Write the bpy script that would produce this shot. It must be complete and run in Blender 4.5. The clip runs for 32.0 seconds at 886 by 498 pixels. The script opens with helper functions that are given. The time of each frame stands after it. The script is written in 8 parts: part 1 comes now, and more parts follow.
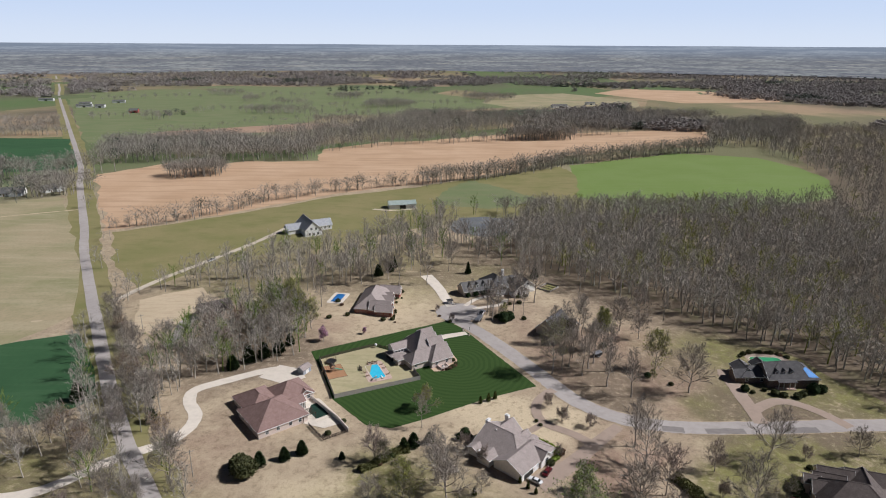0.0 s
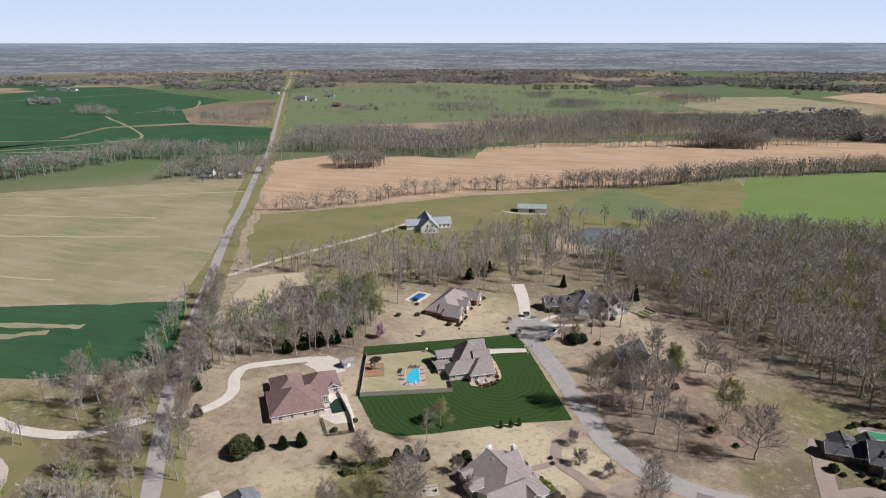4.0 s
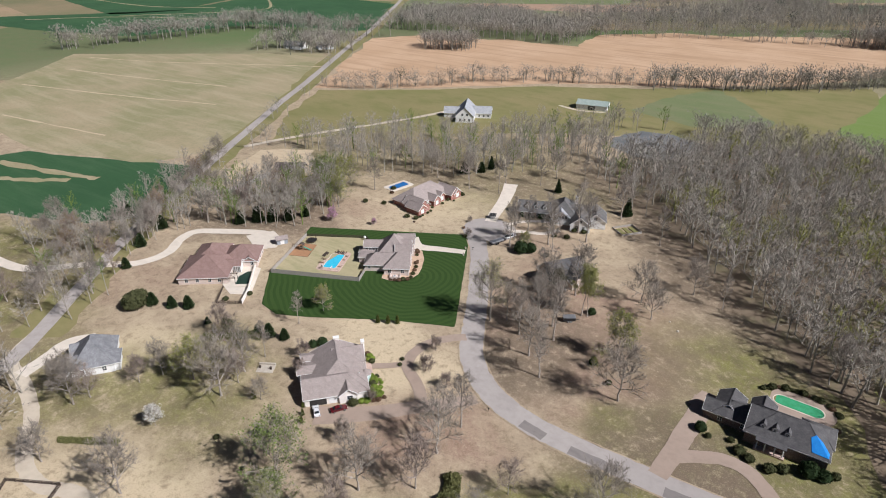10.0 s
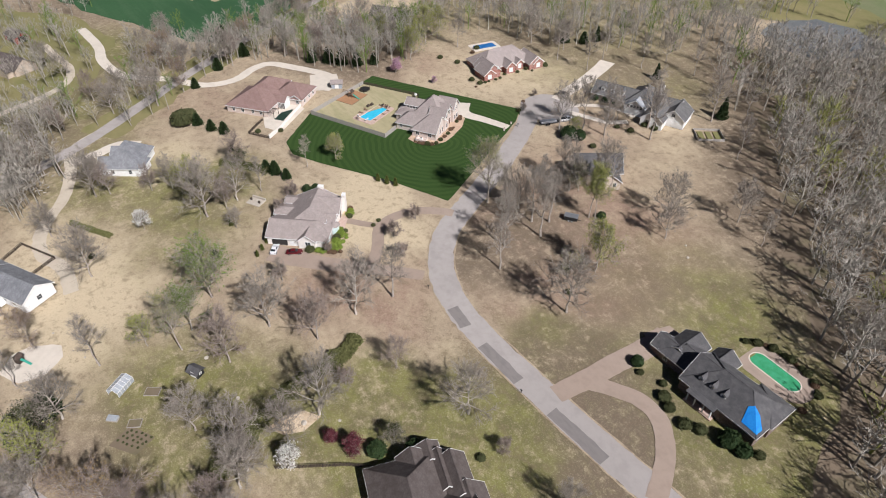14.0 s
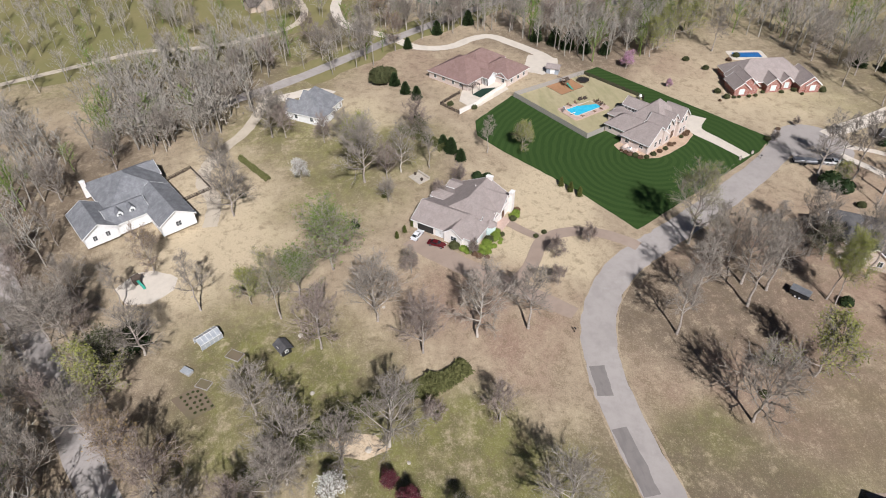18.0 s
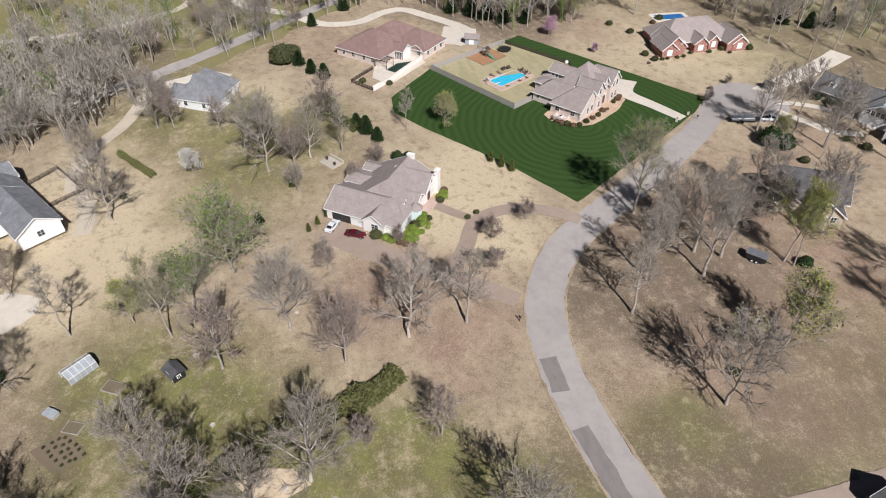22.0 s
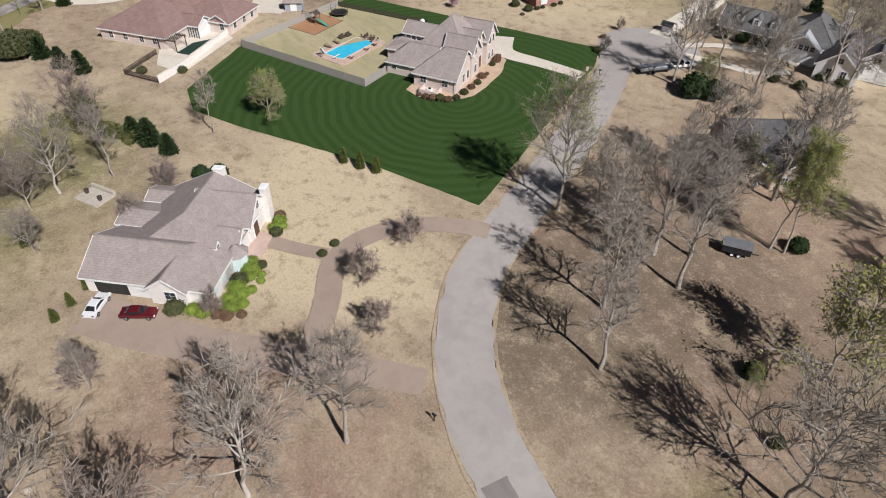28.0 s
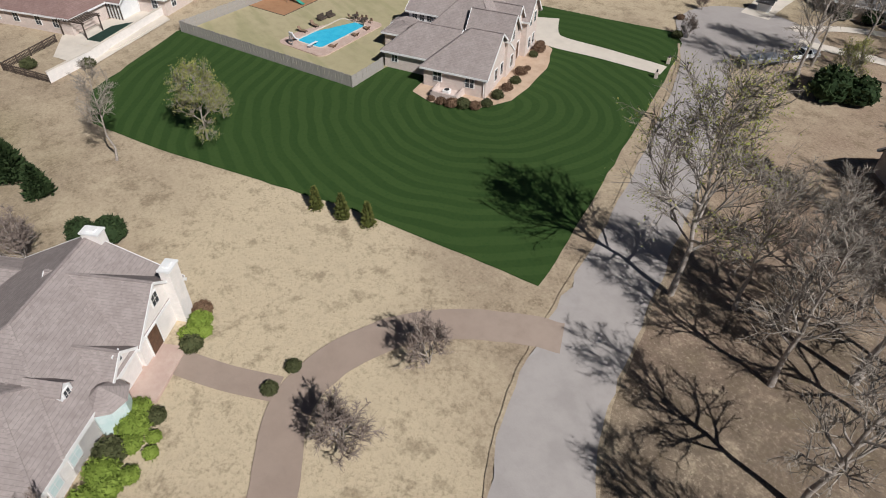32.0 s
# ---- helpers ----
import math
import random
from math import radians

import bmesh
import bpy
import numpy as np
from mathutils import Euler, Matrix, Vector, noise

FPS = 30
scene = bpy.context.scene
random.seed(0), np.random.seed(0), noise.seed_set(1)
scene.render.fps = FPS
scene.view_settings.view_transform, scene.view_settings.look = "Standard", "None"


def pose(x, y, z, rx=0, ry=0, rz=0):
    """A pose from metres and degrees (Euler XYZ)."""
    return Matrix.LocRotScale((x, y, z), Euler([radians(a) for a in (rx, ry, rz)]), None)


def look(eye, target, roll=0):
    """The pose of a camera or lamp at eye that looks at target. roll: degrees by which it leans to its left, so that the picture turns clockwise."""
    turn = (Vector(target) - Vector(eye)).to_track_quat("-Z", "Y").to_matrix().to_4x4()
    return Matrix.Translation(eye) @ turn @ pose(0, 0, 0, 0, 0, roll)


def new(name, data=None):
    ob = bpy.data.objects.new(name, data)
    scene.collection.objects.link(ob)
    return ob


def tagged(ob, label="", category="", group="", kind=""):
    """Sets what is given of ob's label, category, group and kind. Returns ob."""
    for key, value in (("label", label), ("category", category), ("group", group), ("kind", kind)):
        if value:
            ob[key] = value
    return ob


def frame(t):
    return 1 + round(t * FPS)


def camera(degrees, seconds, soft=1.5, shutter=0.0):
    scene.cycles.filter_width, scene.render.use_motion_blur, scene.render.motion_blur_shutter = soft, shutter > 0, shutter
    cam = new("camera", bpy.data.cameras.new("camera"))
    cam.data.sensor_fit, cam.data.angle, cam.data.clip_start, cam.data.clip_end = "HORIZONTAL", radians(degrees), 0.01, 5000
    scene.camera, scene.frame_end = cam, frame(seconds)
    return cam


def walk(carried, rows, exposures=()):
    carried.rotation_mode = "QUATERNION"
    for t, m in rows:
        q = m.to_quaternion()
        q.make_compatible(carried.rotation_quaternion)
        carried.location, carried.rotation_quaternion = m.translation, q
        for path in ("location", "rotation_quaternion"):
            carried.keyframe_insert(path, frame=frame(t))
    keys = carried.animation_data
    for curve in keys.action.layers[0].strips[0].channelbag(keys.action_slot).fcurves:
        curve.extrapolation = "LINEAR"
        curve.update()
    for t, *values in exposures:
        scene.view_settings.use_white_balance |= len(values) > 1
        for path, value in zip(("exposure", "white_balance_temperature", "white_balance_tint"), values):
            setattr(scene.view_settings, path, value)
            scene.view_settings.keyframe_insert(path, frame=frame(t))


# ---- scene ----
cam = camera(70.0, 32.0, 1.0)
METRES, EYE, TILT, LEAN, TURN = 380.0, 126.8, -17.9, -0.3, 0.0
ROWS = [
    (0.0, 0.0, 0.0, 0.0, -0.0, 0.0, 0.0),
    (0.5, 0.0188, 0.0034, 0.0013, 2.63, -0.01, -0.76),
    (1.0, 0.0378, 0.0079, 0.0028, 5.16, -0.06, -1.52),
    (1.5, 0.0564, 0.013, 0.0045, 7.65, -0.17, -2.27),
    (2.0, 0.0747, 0.019, 0.0063, 10.19, -0.28, -3.03),
    (2.5, 0.0934, 0.0258, 0.0083, 12.5, -0.45, -3.71),
    (3.0, 0.1119, 0.0332, 0.0107, 14.39, -0.6, -4.29),
    (3.5, 0.1302, 0.0411, 0.0133, 16.18, -0.78, -4.81),
    (5.5, 0.2013, 0.0806, 0.0235, 22.47, -1.47, -6.72),
    (6.0, 0.2194, 0.0899, 0.0245, 23.51, -2.51, -7.06),
    (6.5, 0.2364, 0.1001, 0.0289, 24.44, -6.72, -7.42),
    (7.0, 0.2536, 0.1102, 0.0321, 25.26, -6.78, -7.69),
    (7.5, 0.2706, 0.1206, 0.0352, 26.38, -6.89, -8.01),
    (8.0, 0.2875, 0.1315, 0.0385, 27.31, -7.0, -8.29),
    (8.5, 0.3043, 0.1425, 0.0417, 28.3, -7.13, -8.58),
    (9.0, 0.3208, 0.1538, 0.0452, 29.77, -7.32, -8.99),
    (9.5, 0.3383, 0.1656, 0.0473, 31.81, -8.23, -9.51),
    (10.0, 0.3549, 0.1776, 0.0498, 33.42, -12.99, -10.05),
    (10.5, 0.3722, 0.1901, 0.0528, 35.2, -17.79, -10.53),
    (11.0, 0.3891, 0.2033, 0.0568, 37.16, -22.68, -11.05),
    (11.5, 0.4049, 0.2177, 0.0626, 39.03, -26.02, -11.54),
    (12.0, 0.4191, 0.2314, 0.0671, 44.61, -27.18, -12.77),
    (12.5, 0.4335, 0.2499, 0.0733, 51.09, -28.71, -13.83),
    (13.0, 0.446, 0.2688, 0.0794, 52.51, -29.11, -14.04),
    (13.5, 0.4557, 0.288, 0.0834, 52.84, -29.24, -14.16),
    (14.0, 0.4628, 0.3076, 0.0848, 54.1, -29.55, -14.4),
    (14.5, 0.4643, 0.3236, 0.0828, 60.56, -31.2, -15.35),
    (15.0, 0.4656, 0.34, 0.0807, 71.23, -34.04, -16.19),
    (15.5, 0.462, 0.3517, 0.078, 74.77, -35.08, -16.5),
    (17.5, 0.4234, 0.3788, 0.0633, 78.81, -36.44, -16.71),
    (18.0, 0.41, 0.3845, 0.0586, 78.88, -36.47, -16.73),
    (18.5, 0.4004, 0.3895, 0.0539, 78.0, -36.22, -16.72),
    (19.0, 0.3951, 0.3929, 0.0498, 78.01, -36.26, -16.75),
    (19.5, 0.3938, 0.3954, 0.0463, 77.21, -36.07, -16.75),
    (20.0, 0.3941, 0.397, 0.0426, 75.59, -35.62, -16.73),
    (20.5, 0.394, 0.3986, 0.0389, 74.4, -35.34, -16.68),
    (21.0, 0.3913, 0.4009, 0.035, 73.29, -35.08, -16.65),
    (21.5, 0.3848, 0.4041, 0.031, 72.12, -34.8, -16.62),
    (22.0, 0.3755, 0.4088, 0.0265, 71.07, -34.51, -16.58),
    (22.5, 0.3635, 0.4145, 0.0221, 70.32, -34.35, -16.54),
    (23.0, 0.3507, 0.4242, 0.019, 63.23, -32.53, -15.91),
    (23.5, 0.3377, 0.4327, 0.0143, 55.94, -30.51, -15.3),
    (24.0, 0.3243, 0.4435, 0.0109, 55.89, -30.53, -15.3),
    (24.5, 0.3118, 0.4539, 0.0074, 55.86, -30.53, -15.27),
    (26.5, 0.2921, 0.4676, -0.0105, 55.64, -30.63, -15.4),
    (27.0, 0.2881, 0.4668, -0.0157, 55.67, -30.77, -15.4),
    (27.5, 0.2811, 0.468, -0.021, 55.6, -30.72, -15.39),
    (28.0, 0.2715, 0.472, -0.0258, 55.58, -30.73, -15.39),
    (28.5, 0.2594, 0.4786, -0.0303, 55.55, -30.75, -15.39),
    (29.0, 0.2451, 0.4869, -0.0344, 55.49, -30.78, -15.4),
    (29.5, 0.2294, 0.4966, -0.0383, 55.46, -30.8, -15.35),
    (30.0, 0.2131, 0.5073, -0.0417, 55.41, -30.78, -15.3),
    (30.5, 0.1992, 0.5169, -0.0453, 55.39, -30.81, -15.32),
    (31.0, 0.189, 0.5247, -0.0497, 55.36, -30.83, -15.28),
    (31.5, 0.183, 0.53, -0.0545, 55.32, -30.78, -15.29),
    (32.0, 0.1806, 0.5327, -0.0584, 55.29, -30.83, -15.36),
]
walk(cam, [(t, pose(0, 0, EYE, TILT, LEAN, TURN) @ pose(METRES * x, METRES * y, METRES * z, 90 + pitch, roll, yaw)) for t, x, y, z, yaw, pitch, roll in ROWS],
     [(0.0, 0.06, 6000, 12), (6.0, 0.14, 5900, 12), (12.0, 0.28, 6050, 13), (20.0, 0.26, 6050, 12), (26.0, 0.22, 6100, 12), (32.0, 0.0, 6100, 10)])

# ---- light ----
SUN_EL, SUN_AZ = radians(43), radians(3)   # direction towards the sun, from +x
world = bpy.data.worlds.new("sky_world")
scene.world = world
world.use_nodes = True
wn = world.node_tree.nodes
sky = wn.new("ShaderNodeTexSky")
sky.sky_type, sky.sun_disc = "NISHITA", False
sky.sun_elevation, sky.sun_rotation = SUN_EL, radians(90) - SUN_AZ
sky.altitude, sky.air_density, sky.dust_density, sky.ozone_density = 0, 0.2, 0.05, 1.0
wn["Background"].inputs[1].default_value = 0.05
world.node_tree.links.new(sky.outputs[0], wn["Background"].inputs[0])
sun = new("sun", bpy.data.lights.new("sun", "SUN"))
sun.data.energy, sun.data.angle, sun.data.color = 5.0, radians(0.53), (1.0, 0.955, 0.90)
sun_way = Vector((math.cos(SUN_EL) * math.cos(SUN_AZ), math.cos(SUN_EL) * math.sin(SUN_AZ), math.sin(SUN_EL)))
sun.matrix_world = look(Vector((30, 200, 0)) + sun_way * 400, (30, 200, 0))

# ---- materials ----


class Nodes:
    """Small shorthand for a material's node tree."""

    def __init__(self, name, rough=0.85, metal=0.0, spec=0.3):
        self.mat = bpy.data.materials.new(name)
        self.mat.use_nodes = True
        self.t = self.mat.node_tree
        self.b = self.t.nodes["Principled BSDF"]
        self.b.inputs["Roughness"].default_value = rough
        self.b.inputs["Metallic"].default_value = metal
        self.b.inputs["Specular IOR Level"].default_value = spec
        self.coord = None

    def n(self, kind, **values):
        node = self.t.nodes.new("ShaderNode" + kind)
        for key, value in values.items():
            setattr(node, key, value)
        return node

    def put(self, socket, value):
        if isinstance(value, bpy.types.NodeSocket):
            self.t.links.new(value, socket)
        elif isinstance(value, (tuple, list)) and len(value) == 3 and socket.type == "RGBA":
            socket.default_value = (*value, 1)
        else:
            socket.default_value = value

    def where(self, local=False):
        if local:
            return self.n("TexCoord").outputs["Object"]
        if self.coord is None:
            self.coord = self.n("NewGeometry").outputs["Position"]
        return self.coord

    def noise(self, scale, detail=4.0, rough=0.6, local=False, stretch=None, turn=0.0):
        at = self.where(local)
        if stretch:
            m = self.n("Mapping")
            m.inputs["Rotation"].default_value = (0, 0, turn)
            m.inputs["Scale"].default_value = stretch
            self.put(m.inputs["Vector"], at)
            at = m.outputs[0]
        node = self.n("TexNoise")
        self.put(node.inputs["Vector"], at)
        node.inputs["Scale"].default_value, node.inputs["Detail"].default_value, node.inputs["Roughness"].default_value = scale, detail, rough
        return node.outputs[0]

    def ramp(self, value, lo, hi, a=0.0, b=1.0):
        node = self.n("MapRange")
        node.interpolation_type = "SMOOTHSTEP"
        self.put(node.inputs[0], value)
        for i, v in zip((1, 2, 3, 4), (lo, hi, a, b)):
            node.inputs[i].default_value = v
        return node.outputs[0]

    def math(self, op, a, b=0.0):
        node = self.n("Math", operation=op)
        self.put(node.inputs[0], a), self.put(node.inputs[1], b)
        return node.outputs[0]

    def mix(self, fac, a, b, blend="MIX"):
        node = self.n("Mix", data_type="RGBA", blend_type=blend)
        self.put(node.inputs[0], fac), self.put(node.inputs[6], a), self.put(node.inputs[7], b)
        return node.outputs[2]

    def attr(self, name):
        return self.n("Attribute", attribute_name=name).outputs["Fac"]

    def bump(self, height, strength=0.4, distance=0.05):
        node = self.n("Bump")
        node.inputs["Strength"].default_value, node.inputs["Distance"].default_value = strength, distance
        self.put(node.inputs["Height"], height)
        self.t.links.new(node.outputs[0], self.b.inputs["Normal"])

    def done(self, colour):
        self.put(self.b.inputs["Base Color"], colour)
        return self.mat


def plain(name, a, b, scale=3.0, rough=0.8, bump=0.2, metal=0.0, local=True, spec=0.3, fine=18.0):
    """Two tones mixed at two scales, with fine relief."""
    k = Nodes(name, rough, metal, spec)
    big, small = k.noise(scale, local=local), k.noise(scale * fine, 2, local=local)
    col = k.mix(k.ramp(big, 0.3, 0.7), a, b)
    col = k.mix(k.ramp(small, 0.35, 0.7, 0.0, 0.35), col, tuple(v * 0.6 for v in a))
    if bump:
        k.bump(small, bump, 0.02)
    return k.done(col)


def per_piece(name, a, b, rough=0.8, spec=0.2, island=True):
    """Tones that differ from leaf to leaf, or from copy to copy."""
    k = Nodes(name, rough, 0, spec)
    one = k.n("NewGeometry").outputs["Random Per Island"]
    other = k.n("ObjectInfo").outputs["Random"]
    col = k.mix(one if island else other, a, b)
    col = k.mix(k.ramp(other, 0.0, 1.0, 0.0, 0.4), col, tuple(v * 0.65 for v in a))
    col = k.mix(k.ramp(k.noise(0.05, 2), 0.3, 0.7, 0, 0.35), col, tuple(v * 0.7 for v in b))
    return k.done(col)


def shingles(name, a, b, course=0.16):
    """Asphalt shingles: courses along the slope's height, tabs of uneven tone, weathering streaks."""
    k = Nodes(name, 0.9, 0, 0.25)
    at = k.where(True)
    m = k.n("Mapping")
    m.inputs["Scale"].default_value = (1, 1, 1.6)
    k.put(m.inputs["Vector"], at)
    cell = k.n("TexVoronoi", feature="F1", distance="CHEBYCHEV")
    cell.inputs["Scale"].default_value = 1.0 / 0.3
    k.put(cell.inputs["Vector"], m.outputs[0])
    sep = k.n("SeparateXYZ")
    k.put(sep.inputs[0], at)
    line = k.math("FRACT", k.math("MULTIPLY", sep.outputs[2], 1 / course))
    tone = k.mix(k.ramp(k.noise(0.6, 4, local=True), 0.3, 0.7), a, b)
    sepc = k.n("SeparateColor")
    k.put(sepc.inputs[0], cell.outputs["Color"])
    tone = k.mix(k.math("MULTIPLY", sepc.outputs[0], 0.4), tone, tuple(v * 0.62 for v in a))
    tone = k.mix(k.ramp(line, 0.0, 0.22, 0.4, 0.0), tone, tuple(v * 0.45 for v in a))
    k.bump(k.math("ADD", line, k.noise(30, 2, local=True)), 0.35, 0.02)
    return k.done(tone)


def bricks(name, a, b, mortar):
    k = Nodes(name, 0.9, 0, 0.2)
    t = k.n("TexBrick")
    sep, com = k.n("SeparateXYZ"), k.n("CombineXYZ")
    k.put(sep.inputs[0], k.where(True))
    k.put(com.inputs[0], k.math("ADD", sep.outputs[0], sep.outputs[1]))
    k.put(com.inputs[1], sep.outputs[2])
    k.put(t.inputs["Vector"], com.outputs[0])
    k.put(t.inputs["Color1"], a), k.put(t.inputs["Color2"], b), k.put(t.inputs["Mortar"], mortar)
    t.inputs["Scale"].default_value, t.inputs["Mortar Size"].default_value = 1.0, 0.012
    t.inputs["Brick Width"].default_value, t.inputs["Row Height"].default_value = 0.24, 0.08
    col = k.mix(k.ramp(k.noise(1.2, 4, local=True), 0.35, 0.7, 0, 0.45), t.outputs[0], tuple(v * 0.75 for v in b))
    k.bump(t.outputs["Fac"], -0.3, 0.01)
    return k.done(col)


def make_ground():
    k = Nodes("dormant_turf", 0.95, 0, 0.1)
    big, mid, small, grain = k.noise(0.012, 5), k.noise(0.09, 5, 0.65), k.noise(0.4, 6, 0.68), k.noise(3.2, 5, 0.75)
    col = k.mix(k.ramp(mid, 0.3, 0.72), (0.45, 0.36, 0.25), (0.33, 0.255, 0.18))
    straw = k.math("MULTIPLY", k.attr("straw"), k.ramp(small, 0.2, 0.6, 0.6, 1.0))
    col = k.mix(straw, col, (0.58, 0.475, 0.325))
    earth = k.math("MULTIPLY", k.attr("earth"), k.ramp(mid, 0.25, 0.62, 0.25, 1.0))
    col = k.mix(earth, col, (0.31, 0.212, 0.158))
    green = k.math("MULTIPLY", k.attr("green"), k.ramp(k.math("ADD", k.math("MULTIPLY", small, 0.45), k.math("MULTIPLY", mid, 0.55)), 0.3, 0.52, 0.15, 1.0))
    col = k.mix(green, col, k.mix(k.ramp(k.noise(0.16, 5, 0.65), 0.38, 0.62), (0.20, 0.196, 0.066), (0.15, 0.138, 0.06)))
    # leaf litter, and in places tree shade put into the colour
    litter_shade = k.math("MULTIPLY", k.attr("litter_shade"), k.ramp(small, 0.25, 0.6, 0.55, 1.0))
    col = k.mix(litter_shade, col, (0.17, 0.13, 0.095))
    tuft = k.noise(1.1, 5, 0.7)
    col = k.mix(k.ramp(small, 0.48, 0.68, 0.0, 0.55), col, (0.185, 0.14, 0.09))
    col = k.mix(k.ramp(small, 0.28, 0.48, 0.35, 0.0), col, (0.54, 0.45, 0.31))
    col = k.mix(k.ramp(tuft, 0.5, 0.75, 0.0, 0.35), col, (0.17, 0.14, 0.085))
    col = k.mix(k.ramp(tuft, 0.3, 0.48, 0.25, 0.0), col, (0.50, 0.42, 0.28))
    col = k.mix(k.ramp(grain, 0.48, 0.72, 0.0, 0.4), col, (0.135, 0.108, 0.072))
    col = k.mix(k.ramp(grain, 0.28, 0.48, 0.45, 0.0), col, (0.56, 0.47, 0.34))
    # distant farmland in patches
    cell = k.n("TexVoronoi", feature="F1")
    cell.inputs["Scale"].default_value = 0.0028
    m = k.n("Mapping")
    m.inputs["Rotation"].default_value = (0, 0, 0.54)
    m.inputs["Scale"].default_value = (1.0, 0.55, 1.0)
    k.put(m.inputs["Vector"], k.where())
    k.put(cell.inputs["Vector"], m.outputs[0])
    sepc = k.n("SeparateColor")
    k.put(sepc.inputs[0], cell.outputs["Color"])
    farm = k.mix(k.ramp(sepc.outputs[0], 0.28, 0.34), (0.10, 0.155, 0.06), (0.25, 0.20, 0.12))
    farm = k.mix(k.ramp(sepc.outputs[0], 0.62, 0.66), farm, (0.36, 0.26, 0.165))
    farm = k.mix(k.ramp(k.noise(0.004, 5), 0.4, 0.6, 0.0, 0.7), farm, (0.13, 0.15, 0.075))
    farm = k.mix(k.ramp(mid, 0.3, 0.7, 0.0, 0.3), farm, (0.18, 0.15, 0.09))
    col = k.mix(k.attr("farm"), col, farm)
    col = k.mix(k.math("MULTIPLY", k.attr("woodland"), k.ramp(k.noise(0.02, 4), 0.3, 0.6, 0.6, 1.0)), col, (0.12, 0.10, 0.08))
    k.bump(k.math("ADD", k.math("MULTIPLY", tuft, 0.8), grain), 0.7, 0.16)
    return k.done(col)


def field(name, a, b, c, stretch=(0.02, 0.4, 1), turn=0.5, rows=0.5, rough=0.95):
    """A crop or tilled field with long streaks along its working direction and large uneven patches."""
    k = Nodes(name, rough, 0, 0.1)
    col = k.mix(k.ramp(k.noise(0.02, 5), 0.3, 0.7), a, b)
    col = k.mix(k.ramp(k.noise(1.0, 4, 0.6, stretch=stretch, turn=turn), 0.45, 0.68, 0, rows), col, c)
    small = k.noise(0.6, 5, 0.7)
    col = k.mix(k.ramp(small, 0.4, 0.75, 0, 0.35), col, tuple(v * 0.7 for v in b))
    k.bump(small, 0.4, 0.15)
    return k.done(col)


M_GROUND = make_ground()
M_ROOF_TAUPE = shingles("taupe_shingles", (0.31, 0.262, 0.245), (0.365, 0.312, 0.29))
M_ROOF_BROWN = shingles("red_brown_shingles", (0.24, 0.155, 0.135), (0.29, 0.195, 0.175))
M_ROOF_GREY = shingles("grey_shingles", (0.12, 0.116, 0.116), (0.17, 0.165, 0.16))
M_ROOF_BLUE = shingles("blue_grey_shingles", (0.18, 0.183, 0.195), (0.27, 0.273, 0.285))
M_ROOF_PALE = shingles("pale_grey_shingles", (0.33, 0.34, 0.36), (0.42, 0.43, 0.45))
M_ROOF_DARK = shingles("charcoal_shingles", (0.085, 0.082, 0.085), (0.13, 0.125, 0.125))
M_ROOF_UMBER = shingles("dark_brown_shingles", (0.105, 0.085, 0.078), (0.15, 0.125, 0.115))
M_BRICK_PALE = bricks("pale_pink_brick", (0.56, 0.44, 0.39), (0.68, 0.57, 0.51), (0.62, 0.56, 0.5))
M_BRICK_WHITE = bricks("whitewashed_brick", (0.78, 0.72, 0.67), (0.82, 0.78, 0.74), (0.74, 0.69, 0.64))
M_BRICK_RED = bricks("red_brick", (0.27, 0.085, 0.065), (0.34, 0.12, 0.09), (0.42, 0.36, 0.32))
M_BRICK_TAN = bricks("tan_brick", (0.46, 0.36, 0.28), (0.56, 0.45, 0.36), (0.55, 0.5, 0.44))
M_BRICK_DARK = bricks("dark_brick", (0.13, 0.085, 0.07), (0.19, 0.125, 0.10), (0.3, 0.27, 0.24))
M_SIDING = plain("white_siding", (0.74, 0.74, 0.73), (0.82, 0.82, 0.81), 1.5, 0.6)
M_SIDING_GREY = plain("grey_siding", (0.30, 0.33, 0.37), (0.38, 0.41, 0.45), 1.5, 0.6)
M_TRIM = plain("white_trim", (0.78, 0.77, 0.75), (0.84, 0.83, 0.81), 2.0, 0.5, 0.05)
M_GLASS = plain("dark_window_glass", (0.03, 0.035, 0.04), (0.05, 0.06, 0.07), 0.6, 0.08, 0, spec=0.6)
M_CURTAIN = plain("pale_window_blind", (0.55, 0.68, 0.66), (0.68, 0.76, 0.74), 1.0, 0.3, 0)
M_DOOR = plain("dark_wood_door", (0.10, 0.055, 0.035), (0.16, 0.09, 0.055), 2.0, 0.5)
M_GARAGE = plain("white_garage_door", (0.74, 0.74, 0.73), (0.8, 0.8, 0.79), 2.0, 0.5, 0.05)
# near-black colour that paints the shade inside openings
M_DARK = plain("painted_interior_shade", (0.03, 0.028, 0.026), (0.05, 0.045, 0.04), 1.0, 0.9, 0)
M_ASPHALT = field("worn_asphalt", (0.345, 0.312, 0.292), (0.41, 0.372, 0.348), (0.28, 0.252, 0.236), (0.25, 0.3, 1), 0.6, 0.4, 0.9)
M_PATCH = field("newer_asphalt_patch", (0.21, 0.19, 0.18), (0.25, 0.225, 0.21), (0.17, 0.155, 0.15), (0.3, 1.0, 1), 0.2, 0.5, 0.9)
M_CONCRETE = field("pale_concrete", (0.60, 0.535, 0.455), (0.68, 0.61, 0.525), (0.5, 0.44, 0.37), (0.3, 0.3, 1), 0.2, 0.35, 0.85)
